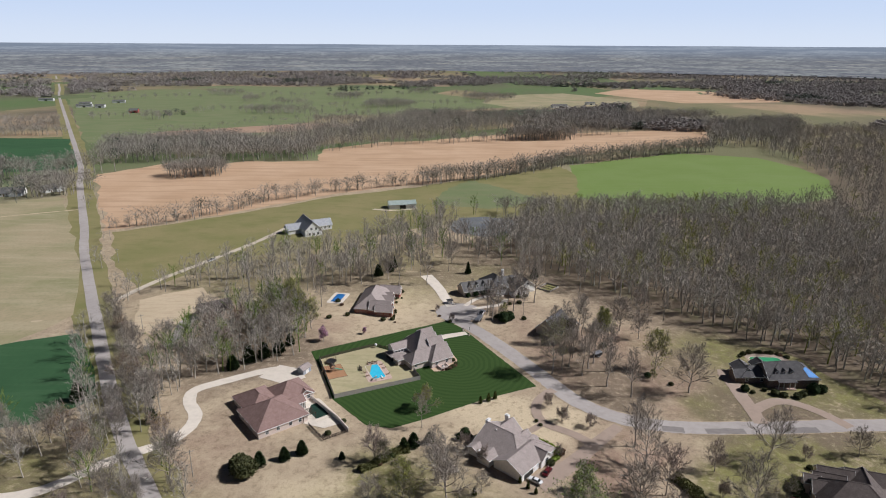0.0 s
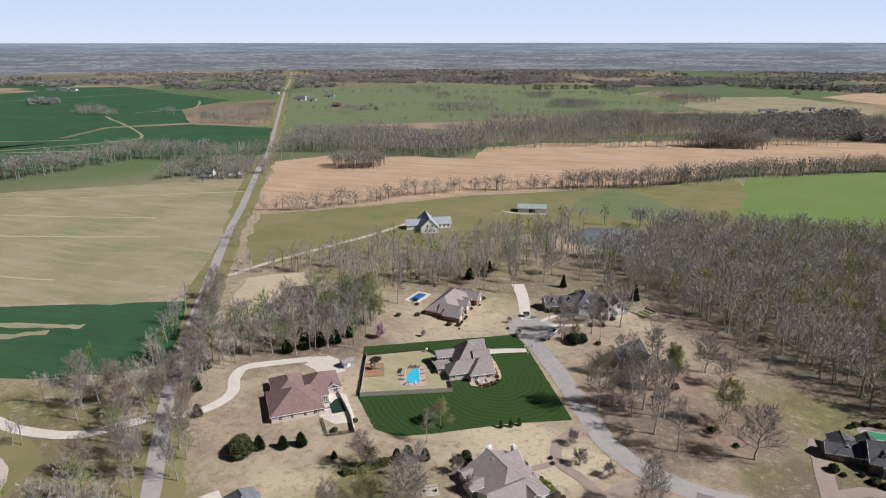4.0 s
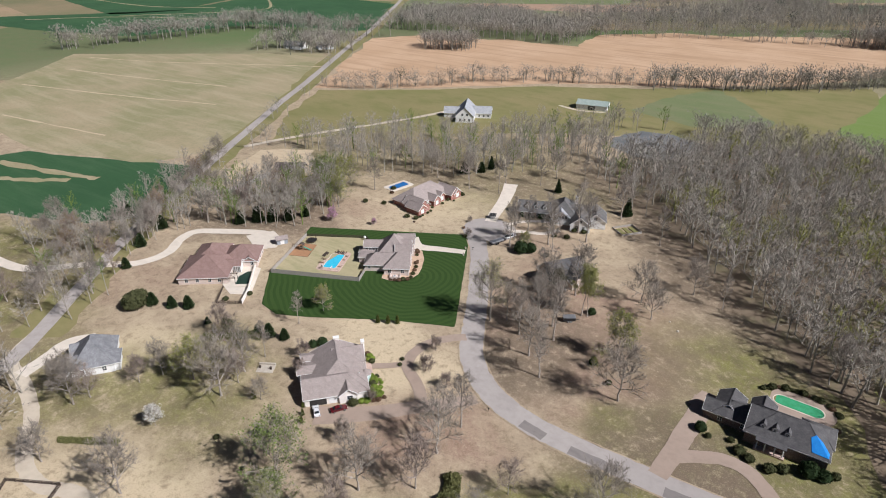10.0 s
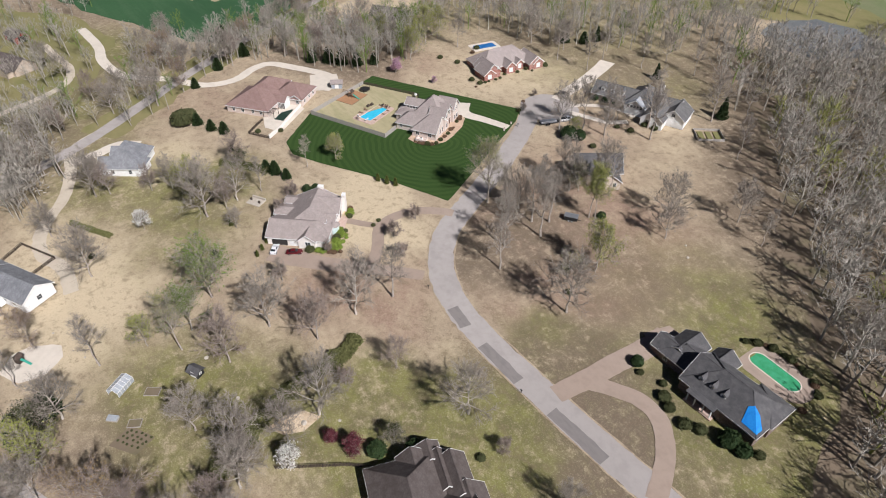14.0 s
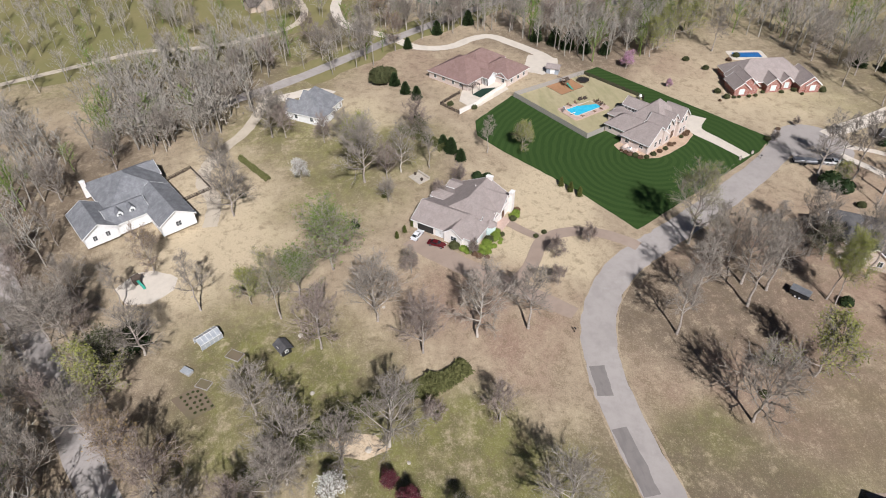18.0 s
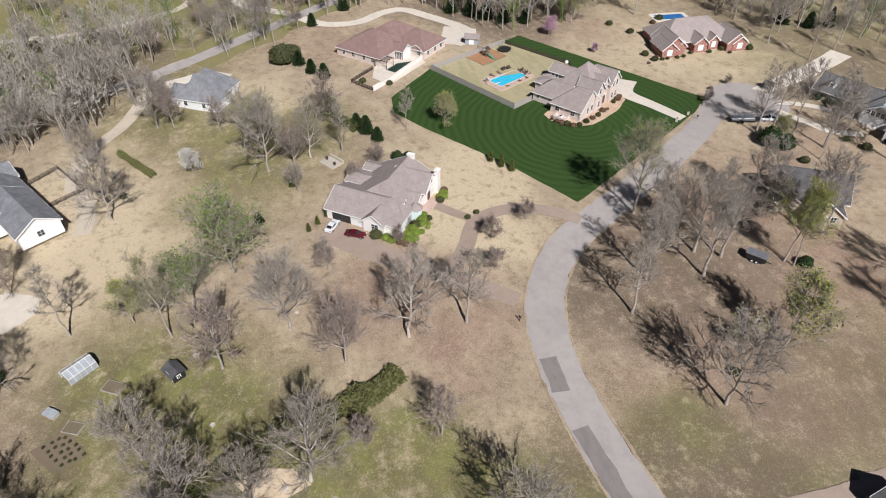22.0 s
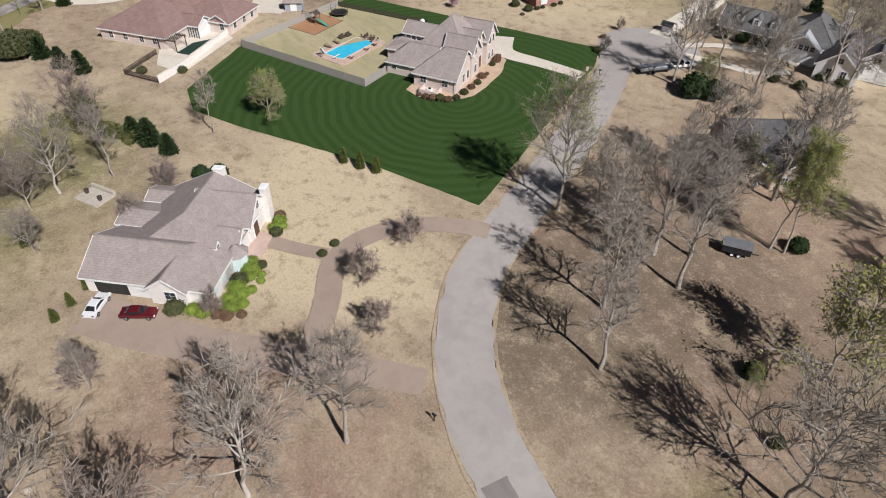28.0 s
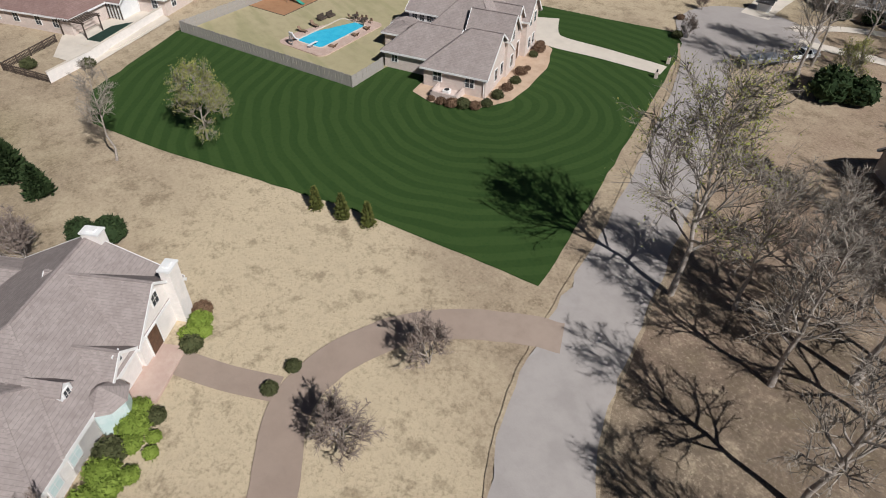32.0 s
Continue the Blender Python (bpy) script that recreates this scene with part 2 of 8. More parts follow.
M_AGGREGATE = field("brown_aggregate_paving", (0.33, 0.255, 0.205), (0.38, 0.30, 0.245), (0.27, 0.205, 0.165), (0.3, 0.3, 1), 0.2, 0.4, 0.9)
M_GRAVEL = field("pale_gravel", (0.50, 0.43, 0.34), (0.58, 0.51, 0.41), (0.40, 0.33, 0.26), (0.3, 0.3, 1), 0.2, 0.5, 0.95)
M_DIRT = field("bare_reddish_soil", (0.33, 0.215, 0.15), (0.40, 0.28, 0.2), (0.26, 0.17, 0.12), (0.1, 0.3, 1), 0.5, 0.5)
M_MULCH = field("bark_mulch", (0.36, 0.20, 0.11), (0.44, 0.26, 0.15), (0.28, 0.15, 0.08), (0.6, 0.6, 1), 0.5, 0.5)
M_PINE_STRAW = field("pale_pine_straw_bed", (0.48, 0.345, 0.245), (0.55, 0.41, 0.3), (0.38, 0.26, 0.18), (0.6, 0.6, 1), 0.5, 0.5)
M_TILLED = field("tilled_reddish_field", (0.46, 0.31, 0.195), (0.53, 0.37, 0.245), (0.38, 0.25, 0.155), (0.012, 0.12, 1), 0.35, 0.75)
M_STUBBLE = field("stubble_field", (0.36, 0.295, 0.19), (0.245, 0.235, 0.125), (0.43, 0.365, 0.25), (0.02, 0.14, 1), 0.75, 0.45)
M_WHEAT = field("young_wheat", (0.035, 0.085, 0.038), (0.046, 0.105, 0.046), (0.065, 0.12, 0.06), (0.02, 0.25, 1), 0.55, 0.5)
M_PASTURE = field("spring_pasture", (0.15, 0.185, 0.085), (0.175, 0.20, 0.10), (0.22, 0.205, 0.125), (0.02, 0.06, 1), 0.3, 0.5)
M_BRIGHT = field("bright_green_field", (0.155, 0.22, 0.06), (0.175, 0.24, 0.075), (0.19, 0.235, 0.095), (0.02, 0.2, 1), 0.35, 0.4)
M_OLIVE = field("rough_olive_pasture", (0.20, 0.19, 0.08), (0.25, 0.215, 0.105), (0.155, 0.165, 0.06), (0.05, 0.1, 1), 0.55, 0.5)
M_FLOOR = field("leaf_littered_wood_floor", (0.16, 0.125, 0.09), (0.20, 0.155, 0.11), (0.13, 0.13, 0.06), (0.1, 0.1, 1), 0.2, 0.5)
M_YARD = field("pale_fenced_turf", (0.42, 0.36, 0.225), (0.36, 0.32, 0.19), (0.27, 0.265, 0.135), (0.1, 0.5, 1), 0.5, 0.5)
M_STRAW = field("straw_covered_turf", (0.47, 0.38, 0.26), (0.53, 0.43, 0.3), (0.38, 0.29, 0.2), (0.1, 0.6, 1), 0.5, 0.5)


def make_lawn():
    k = Nodes("striped_green_lawn", 0.9, 0, 0.15)
    dist = k.n("VectorMath", operation="DISTANCE")
    dist.inputs[1].default_value = (6.0, 236.0, 0.0)
    k.put(dist.inputs[0], k.where())
    w = k.math("ADD", dist.outputs["Value"], k.math("MULTIPLY", k.noise(0.05, 2), 5.0))
    band = k.math("SINE", k.math("MULTIPLY", w, 2 * math.pi / 2.2))
    col = k.mix(k.ramp(band, -0.35, 0.35), (0.030, 0.060, 0.014), (0.042, 0.076, 0.019))
    col = k.mix(k.ramp(k.noise(0.12, 4), 0.35, 0.7, 0, 0.5), col, (0.035, 0.067, 0.016))
    small = k.noise(2.2, 5, 0.7)
    col = k.mix(k.ramp(small, 0.45, 0.75, 0, 0.4), col, (0.014, 0.045, 0.012))
    k.bump(small, 0.5, 0.08)
    return k.done(col)


M_LAWN = make_lawn()
M_BARK = plain("grey_brown_bark", (0.28, 0.24, 0.205), (0.45, 0.40, 0.355), 2.0, 0.95, 0.5)
M_BARK_PALE = plain("pale_sycamore_bark", (0.42, 0.37, 0.32), (0.54, 0.49, 0.43), 1.0, 0.9, 0.4)
M_TWIG = per_piece("bare_twigs", (0.21, 0.18, 0.15), (0.41, 0.36, 0.305))
M_TWIG_RED = per_piece("reddish_bare_twigs", (0.20, 0.155, 0.13), (0.38, 0.31, 0.265))
M_WOOD_MASS = per_piece("bare_wood", (0.25, 0.225, 0.192), (0.45, 0.41, 0.352))
M_BUD = per_piece("yellow_green_buds", (0.215, 0.23, 0.06), (0.33, 0.33, 0.105), spec=0.1)
M_BUD_GREEN = per_piece("fresh_green_leaves", (0.13, 0.19, 0.045), (0.21, 0.27, 0.075), spec=0.1)
M_BUD_RUST = per_piece("rust_buds", (0.28, 0.19, 0.09), (0.34, 0.25, 0.12), spec=0.1)
M_NEEDLE = per_piece("dark_cedar_needles", (0.025, 0.045, 0.018), (0.055, 0.08, 0.03), spec=0.1)
M_OLIVE_LEAF = per_piece("dull_olive_leaves", (0.06, 0.07, 0.03), (0.11, 0.11, 0.05), spec=0.1)
M_BOX = per_piece("bright_boxwood_leaves", (0.14, 0.20, 0.03), (0.25, 0.32, 0.06), spec=0.15)
M_PINK = per_piece("pink_redbud_blossom", (0.42, 0.22, 0.32), (0.55, 0.33, 0.43), spec=0.1)
M_WHITE_BLOOM = per_piece("white_blossom", (0.62, 0.6, 0.54), (0.78, 0.76, 0.7), spec=0.1)
M_HEDGE = per_piece("ragged_hedge_leaves", (0.085, 0.092, 0.034), (0.19, 0.185, 0.075), spec=0.1)
M_MAROON = per_piece("maroon_leaves", (0.10, 0.025, 0.035), (0.17, 0.05, 0.06), spec=0.1)
# greyer than the near woods: a little haze put into the colour
M_FAR_WOOD = per_piece("haze_greyed_bare_woods", (0.235, 0.21, 0.195), (0.32, 0.29, 0.27))
M_FAR_PINE = per_piece("distant_evergreens", (0.075, 0.09, 0.075), (0.11, 0.125, 0.10))
M_FENCE = plain("weathered_grey_fence_boards", (0.30, 0.275, 0.25), (0.42, 0.39, 0.35), 1.2, 0.9, 0.3)
M_RAIL = plain("dark_stained_fence_timber", (0.06, 0.045, 0.035), (0.10, 0.075, 0.06), 1.5, 0.85, 0.3)
M_TIMBER = plain("brown_timber", (0.20, 0.13, 0.085), (0.28, 0.19, 0.13), 1.5, 0.8, 0.3)
M_WATER_BLUE = plain("bright_pool_water", (0.05, 0.50, 0.74), (0.08, 0.58, 0.8), 0.8, 0.06, 0.05, spec=0.5)
M_WATER_COVER = plain("blue_pool_cover", (0.02, 0.12, 0.34), (0.03, 0.17, 0.44), 0.8, 0.3, 0.1)
M_WATER_GREEN = plain("algae_green_pool_water", (0.05, 0.30, 0.13), (0.08, 0.38, 0.2), 0.5, 0.06, 0.05, spec=0.5)
M_COVER_DARK = plain("dark_green_pool_cover", (0.012, 0.035, 0.025), (0.02, 0.05, 0.036), 1.0, 0.6, 0.1)
M_POND = plain("grey_pond_water", (0.16, 0.165, 0.165), (0.22, 0.225, 0.22), 0.05, 0.1, 0.05, spec=0.5, local=False)
M_TARP = plain("bright_blue_tarp", (0.02, 0.20, 0.62), (0.03, 0.27, 0.72), 1.0, 0.4, 0.2)
M_WHITE = plain("white_plastic", (0.75, 0.75, 0.75), (0.82, 0.82, 0.82), 1.0, 0.4, 0)
M_BLACK = plain("black_rubber", (0.015, 0.015, 0.016), (0.03, 0.03, 0.03), 2.0, 0.7, 0)
M_STEEL = plain("grey_metal", (0.30, 0.31, 0.33), (0.40, 0.41, 0.43), 1.0, 0.4, 0, metal=0.6)
M_RED_PAINT = plain("dark_red_car_paint", (0.09, 0.008, 0.012), (0.11, 0.012, 0.016), 0.5, 0.2, 0, spec=0.6)
M_WHITE_PAINT = plain("white_car_paint", (0.72, 0.72, 0.73), (0.78, 0.78, 0.79), 0.5, 0.25, 0, spec=0.6)
M_BARN_RED = plain("red_barn_boards", (0.36, 0.05, 0.045), (0.44, 0.075, 0.065), 0.5, 0.8)
M_GREEN_METAL = plain("pale_green_metal_roof", (0.30, 0.36, 0.33), (0.38, 0.44, 0.41), 0.5, 0.5)
M_TEAL = plain("green_plastic", (0.05, 0.30, 0.22), (0.07, 0.36, 0.27), 1.0, 0.4, 0)
M_TERRACE = plain("pink_brick_paving", (0.50, 0.36, 0.30), (0.58, 0.44, 0.37), 1.0, 0.85, 0.2)

# ---- building helpers ----


def smooth(v):
    v = min(1.0, max(0.0, v))
    return v * v * (3 - 2 * v)


def G(x, y):
    """The ground's height: a gentle fall towards +x round the houses, flat farmland, a rim of rising land far off."""
    w = min(1.0, 1.8 * smooth(1 - math.hypot(x - 30, y - 210) / 330))
    z = max(-2.6, min(2.0, -0.022 * (x - 36))) * w
    d = math.hypot(x - 60, y - 150)
    if d > 1500:
        f = smooth((d - 1500) / 1500)
        z += f * 9 * (noise.noise((x / 700, y / 700, 3.1)) + 0.5 * noise.noise((x / 260, y / 260, 7.7)))
        z += 104 * smooth((d - 2600) / 2400) ** 1.15
    return z


def mesh_np(name, verts, tris, mats, index=None):
    me = bpy.data.meshes.new(name)
    verts, tris = np.asarray(verts, np.float32), np.asarray(tris, np.int32)
    me.vertices.add(len(verts)), me.loops.add(tris.size), me.polygons.add(len(tris))
    me.vertices.foreach_set("co", verts.ravel())
    me.loops.foreach_set("vertex_index", tris.ravel())
    me.polygons.foreach_set("loop_start", np.arange(len(tris), dtype=np.int32) * tris.shape[1])
    for m in mats:
        me.materials.append(m)
    if index is not None:
        me.polygons.foreach_set("material_index", np.asarray(index, np.int32))
    me.update(calc_edges=True)
    return me


def part(name, bm, material, parent=None, label=""):
    me = bpy.data.meshes.new(name)
    bm.to_mesh(me)
    bm.free()
    me.materials.append(material)
    ob = new(name, me)
    if parent:
        ob.parent = parent
    return tagged(ob, label)


def share(name, me, parent, m=None, label=""):
    """One more object on a mesh that already exists."""
    ob = new(name, me)
    ob.parent = parent
    if m is not None:
        ob.matrix_basis = m
    return tagged(ob, label)


def thing(name, x, y, turn=0.0, label="", category="", group="", kind="", z=None):
    ob = new(name)
    ob.empty_display_size = 0.5
    ob.matrix_basis = pose(x, y, G(x, y) if z is None else z, 0, 0, turn)
    return tagged(ob, label, category, group, kind)


def box(bm, x0, y0, z0, x1, y1, z1, bevel=0.0):
    made = bmesh.ops.create_cube(bm, size=1, matrix=Matrix.Translation(((x0 + x1) / 2, (y0 + y1) / 2, (z0 + z1) / 2)) @ Matrix.Diagonal((x1 - x0, y1 - y0, z1 - z0, 1)))
    if bevel:
        bmesh.ops.bevel(bm, geom=list({e for v in made["verts"] for e in v.link_edges}), offset=bevel, segments=1, affect="EDGES")
    return bm


def cyl(bm, x, y, z0, z1, r0, r1=None, n=12):
    bmesh.ops.create_cone(bm, cap_ends=True, segments=n, radius1=r0, radius2=r0 if r1 is None else r1, depth=z1 - z0, matrix=Matrix.Translation((x, y, (z0 + z1) / 2)))
    return bm


def B():
    return bmesh.new()


def slab(bm, faces, thick):
    """Closed sheet: the given upper faces (lists of 3D points) and the same faces lowered by thick, with sides."""
    for pts in faces:
        top = [bm.verts.new(p) for p in pts]
        low = [bm.verts.new((p[0], p[1], p[2] - thick)) for p in pts]
        bm.faces.new(top), bm.faces.new(low[::-1])
        for i in range(len(top)):
            j = (i + 1) % len(top)
            bm.faces.new((top[i], low[i], low[j], top[j]))
    return bm


def overlay(name, pts, material, lift, label, category, cell=8.0, wobble=0.0, step=6.0, kind="structure"):
    """A sheet that follows the ground: a field, a drive, a road. Its border can wander a little."""
    line = []
    for i, p in enumerate(pts):
        q = pts[(i + 1) % len(pts)]
        n = max(1, int(math.hypot(q[0] - p[0], q[1] - p[1]) / step)) if wobble else 1
        for j in range(n):
            x, y = p[0] + (q[0] - p[0]) * j / n, p[1] + (q[1] - p[1]) * j / n
            if wobble:
                s = 0.35 / step * 3
                x, y = x + wobble * noise.noise((x * s, y * s, 1.5)), y + wobble * noise.noise((x * s, y * s, 9.5))
            line.append((x, y))
    bm = B()
    bm.faces.new([bm.verts.new((x, y, 0)) for x, y in line])
    xs, ys = [p[0] for p in line], [p[1] for p in line]
    for axis, vals in ((0, xs), (1, ys)):
        v = math.floor(min(vals) / cell) * cell + cell
        while v < max(vals):
            no = (1, 0, 0) if axis == 0 else (0, 1, 0)
            co = (v, 0, 0) if axis == 0 else (0, v, 0)
            bmesh.ops.bisect_plane(bm, geom=bm.verts[:] + bm.edges[:] + bm.faces[:], plane_co=co, plane_no=no)
            v += cell
    bmesh.ops.triangulate(bm, faces=bm.faces[:])
    for v in bm.verts:
        v.co.z = G(v.co.x, v.co.y) + lift
    bmesh.ops.recalc_face_normals(bm, faces=bm.faces[:])
    for f in bm.faces:
        if f.normal.z < 0:
            f.normal_flip()
    ob = part(name, bm, material)
    return tagged(ob, label, category, kind=kind)


def spline(pts, n=8):
    """A smooth line through plan points."""
    out = []
    for i in range(len(pts) - 1):
        p0, p1, p2, p3 = (Vector(pts[min(len(pts) - 1, max(0, i + k))]) for k in (-1, 0, 1, 2))
        for j in range(n):
            t = j / n
            out.append(0.5 * (2 * p1 + (p2 - p0) * t + (2 * p0 - 5 * p1 + 4 * p2 - p3) * t * t + (3 * p1 - p0 - 3 * p2 + p3) * t ** 3))
    return out + [Vector(pts[-1])]


def ribbon(name, pts, width, material, lift, label, category="road", n=8, ragged=0.0, kind="structure"):
    line = spline(pts, n)
    bm = B()
    rows = []
    for i, p in enumerate(line):
        d = (line[min(i + 1, len(line) - 1)] - line[max(i - 1, 0)]).normalized()
        s = Vector((-d.y, d.x))
        w = width[0] + (width[1] - width[0]) * i / (len(line) - 1) if isinstance(width, tuple) else width
        row = []
        for k in range(5):
            off = (k / 4 - 0.5) * w
            if k in (0, 4):
                off += ragged * noise.noise((p.x * 0.5, p.y * 0.5, k))
            q = p + s * off
            row.append(bm.verts.new((q.x, q.y, G(q.x, q.y) + lift)))
        rows.append(row)
    for a, b in zip(rows, rows[1:]):
        for k in range(4):
            bm.faces.new((a[k], a[k + 1], b[k + 1], b[k]))
    bmesh.ops.recalc_face_normals(bm, faces=bm.faces[:])
    for f in bm.faces:
        if f.normal.z < 0:
            f.normal_flip()
    return tagged(part(name, bm, material), label, category, kind=kind)


# ---- the ground ----
# spots of turf: x, y, radius, amount
GREEN = ((106, 207, 16, .9), (122, 206, 18, .8), (140, 205, 26, .9), (165, 215, 40, .9), (105, 180, 16, .6), (88, 160, 14, .5), (110, 155, 26, 1), (78, 122, 22, .9), (-130, 60, 70, 1), (-150, 120, 60, .9), (-100, 100, 26, .7), (125, 262, 26, .5), (100, 205, 12, .4), (150, 225, 40, .8), (120, 170, 30, 1), (95, 155, 22, 1), (70, 130, 24, .8), (110, 250, 30, .45), (150, 260, 30, .7), (56, 118, 20, .6), (-10, 155, 26, .6), (-25, 135, 26, .5),
         (-45, 120, 30, .55), (-90, 120, 40, .7), (-20, 350, 60, .6), (-110, 300, 50, .4), (30, 345, 26, .3), (175, 190, 50, .8), (-120, 400, 90, .7), (190, 250, 50, .6), (10, 140, 20, .5), (-140, 140, 50, .8), (40, 360, 26, .3), (-20, 165, 16, .5), (118, 212, 16, .6), (100, 196, 9, .5), (-150, 90, 50, .6))
EARTH = ((62, 236, 26, .8), (90, 224, 20, .8), (98, 238, 20, .5), (58, 228, 14, .7), (84, 206, 12, .5), (55, 176, 14, .7), (72, 178, 10, .7), (70, 240, 26, .9), (45, 262, 26, .5), (78, 262, 18, .8), (50, 165, 18, .8), (66, 182, 16, .7), (-60, 260, 25, .6), (-75, 175, 20, .6), (30, 295, 22, .5), (92, 255, 30, .5), (20, 172, 14, .5), (-40, 280, 22, .3), (105, 200, 12, .4))
STRAW = ((-38, 140, 15, 1.2), (26, 196, 15, 1), (44, 187, 9, 1), (18, 204, 14, .8), (32, 184, 8, .8), (45, 200, 8, .8), (15, 200, 22, .8), (-25, 290, 30, .7), (-40, 270, 25, .5), (5, 96, 34, 1.3), (22, 108, 22, 1.3), (40, 100, 14, .6), (-35, 150, 16, .9), (40, 190, 16, .9), (-40, 215, 20, .5), (55, 320, 25, .4), (-20, 310, 25, .6), (60, 218, 12, .3))
# leaf litter, plus spots painted dark where dense twigs shade the turf
LITTER_SHADE = ((60, 244, 20, .5), (-70, 245, 26, 1), (-90, 225, 20, .8), (-100, 270, 30, .7), (0, 345, 26, .7), (-45, 330, 30, .7), (120, 300, 40, 1), (95, 330, 40, 1), (-75, 120, 20, .6), (-20, 70, 30, 1), (75, 95, 25, .6), (150, 280, 30, .8), (-60, 100, 25, .6), (20, 55, 40, 1), (-150, 90, 55, .7), (-125, 140, 30, .5), (-210, 110, 70, .6), (-240, 170, 50, .5), (62, 368, 44, 1), (84, 330, 26, .8), (20, 385, 30, .7), (112, 208, 20, .8), (128, 200, 18, .8), (98, 192, 12, .6), (145, 192, 20, .7), (95, 238, 24, .5), (64, 224, 22, .9), (72, 206, 14, .6), (60, 210, 10, .7))


def spots(x, y, table):
    return min(1.0, sum(a * smooth(1.25 - math.hypot(x - px, y - py) / r) for px, py, r, a in table))


def woods_at(x, y):
    """Whether a far place is wooded."""
    v = noise.noise((x / 420, y / 300, 5.3)) + 0.6 * noise.noise((x / 150, y / 120, 2.3))
    d = math.hypot(x - 60, y - 150)
    v += 0.18 * smooth((x - 100) / 600) + 0.12 * smooth((d - 2300) / 1200)
    if -1000 < x < 220 and 830 < y < 2000 and x > -0.58 * y + 40:
        v -= 0.62
    if x < -0.58 * y - 10 and y < 1500:
        v -= 0.75
    return v


def ground_lines(lo, hi, fine, far):
    s, v = fine, lo
    line = list(np.arange(lo, hi + 0.1, fine))
    while v > -far:
        s *= 1.22
        v -= s
        line.insert(0, max(v, -far))
    s, v = fine, hi
    while v < far:
        s *= 1.22
        v += s
        line.append(min(v, far))
    return line


def lay_ground():
    xs, ys = ground_lines(-140, 190, 2.5, 5400), ground_lines(60, 360, 2.5, 5400)
    nx, ny = len(xs), len(ys)
    verts = np.array([(x, y, G(x, y)) for y in ys for x in xs])
    i = np.arange((nx - 1) * (ny - 1))
    a = (i // (nx - 1)) * nx + i % (nx - 1)
    me = mesh_np("ground", verts, np.stack([a, a + 1, a + nx + 1, a + nx], 1), [M_GROUND])
    cols = {"green": [], "earth": [], "straw": [], "litter_shade": [], "farm": [], "woodland": []}
    for x, y, z in verts:
        j = 6 * noise.noise((x / 9, y / 9, 0)), 6 * noise.noise((x / 9, y / 9, 4))
        far = smooth((math.hypot(x - 0, y - 250) - 330) / 250)
        cols["green"].append(spots(x + j[0], y + j[1], GREEN))
        cols["earth"].append(spots(x + j[0], y + j[1], EARTH))
        cols["straw"].append(spots(x + j[0], y + j[1], STRAW))
        cols["litter_shade"].append(spots(x + j[0], y + j[1], LITTER_SHADE))
        cols["farm"].append(far)
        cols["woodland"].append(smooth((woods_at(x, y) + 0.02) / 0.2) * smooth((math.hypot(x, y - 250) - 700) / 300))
    for key, values in cols.items():
        me.attributes.new(key, "FLOAT", "POINT").data.foreach_set("value", values)
    me.polygons.foreach_set("use_smooth", [True] * len(me.polygons))
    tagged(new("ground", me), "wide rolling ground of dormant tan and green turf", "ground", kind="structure")


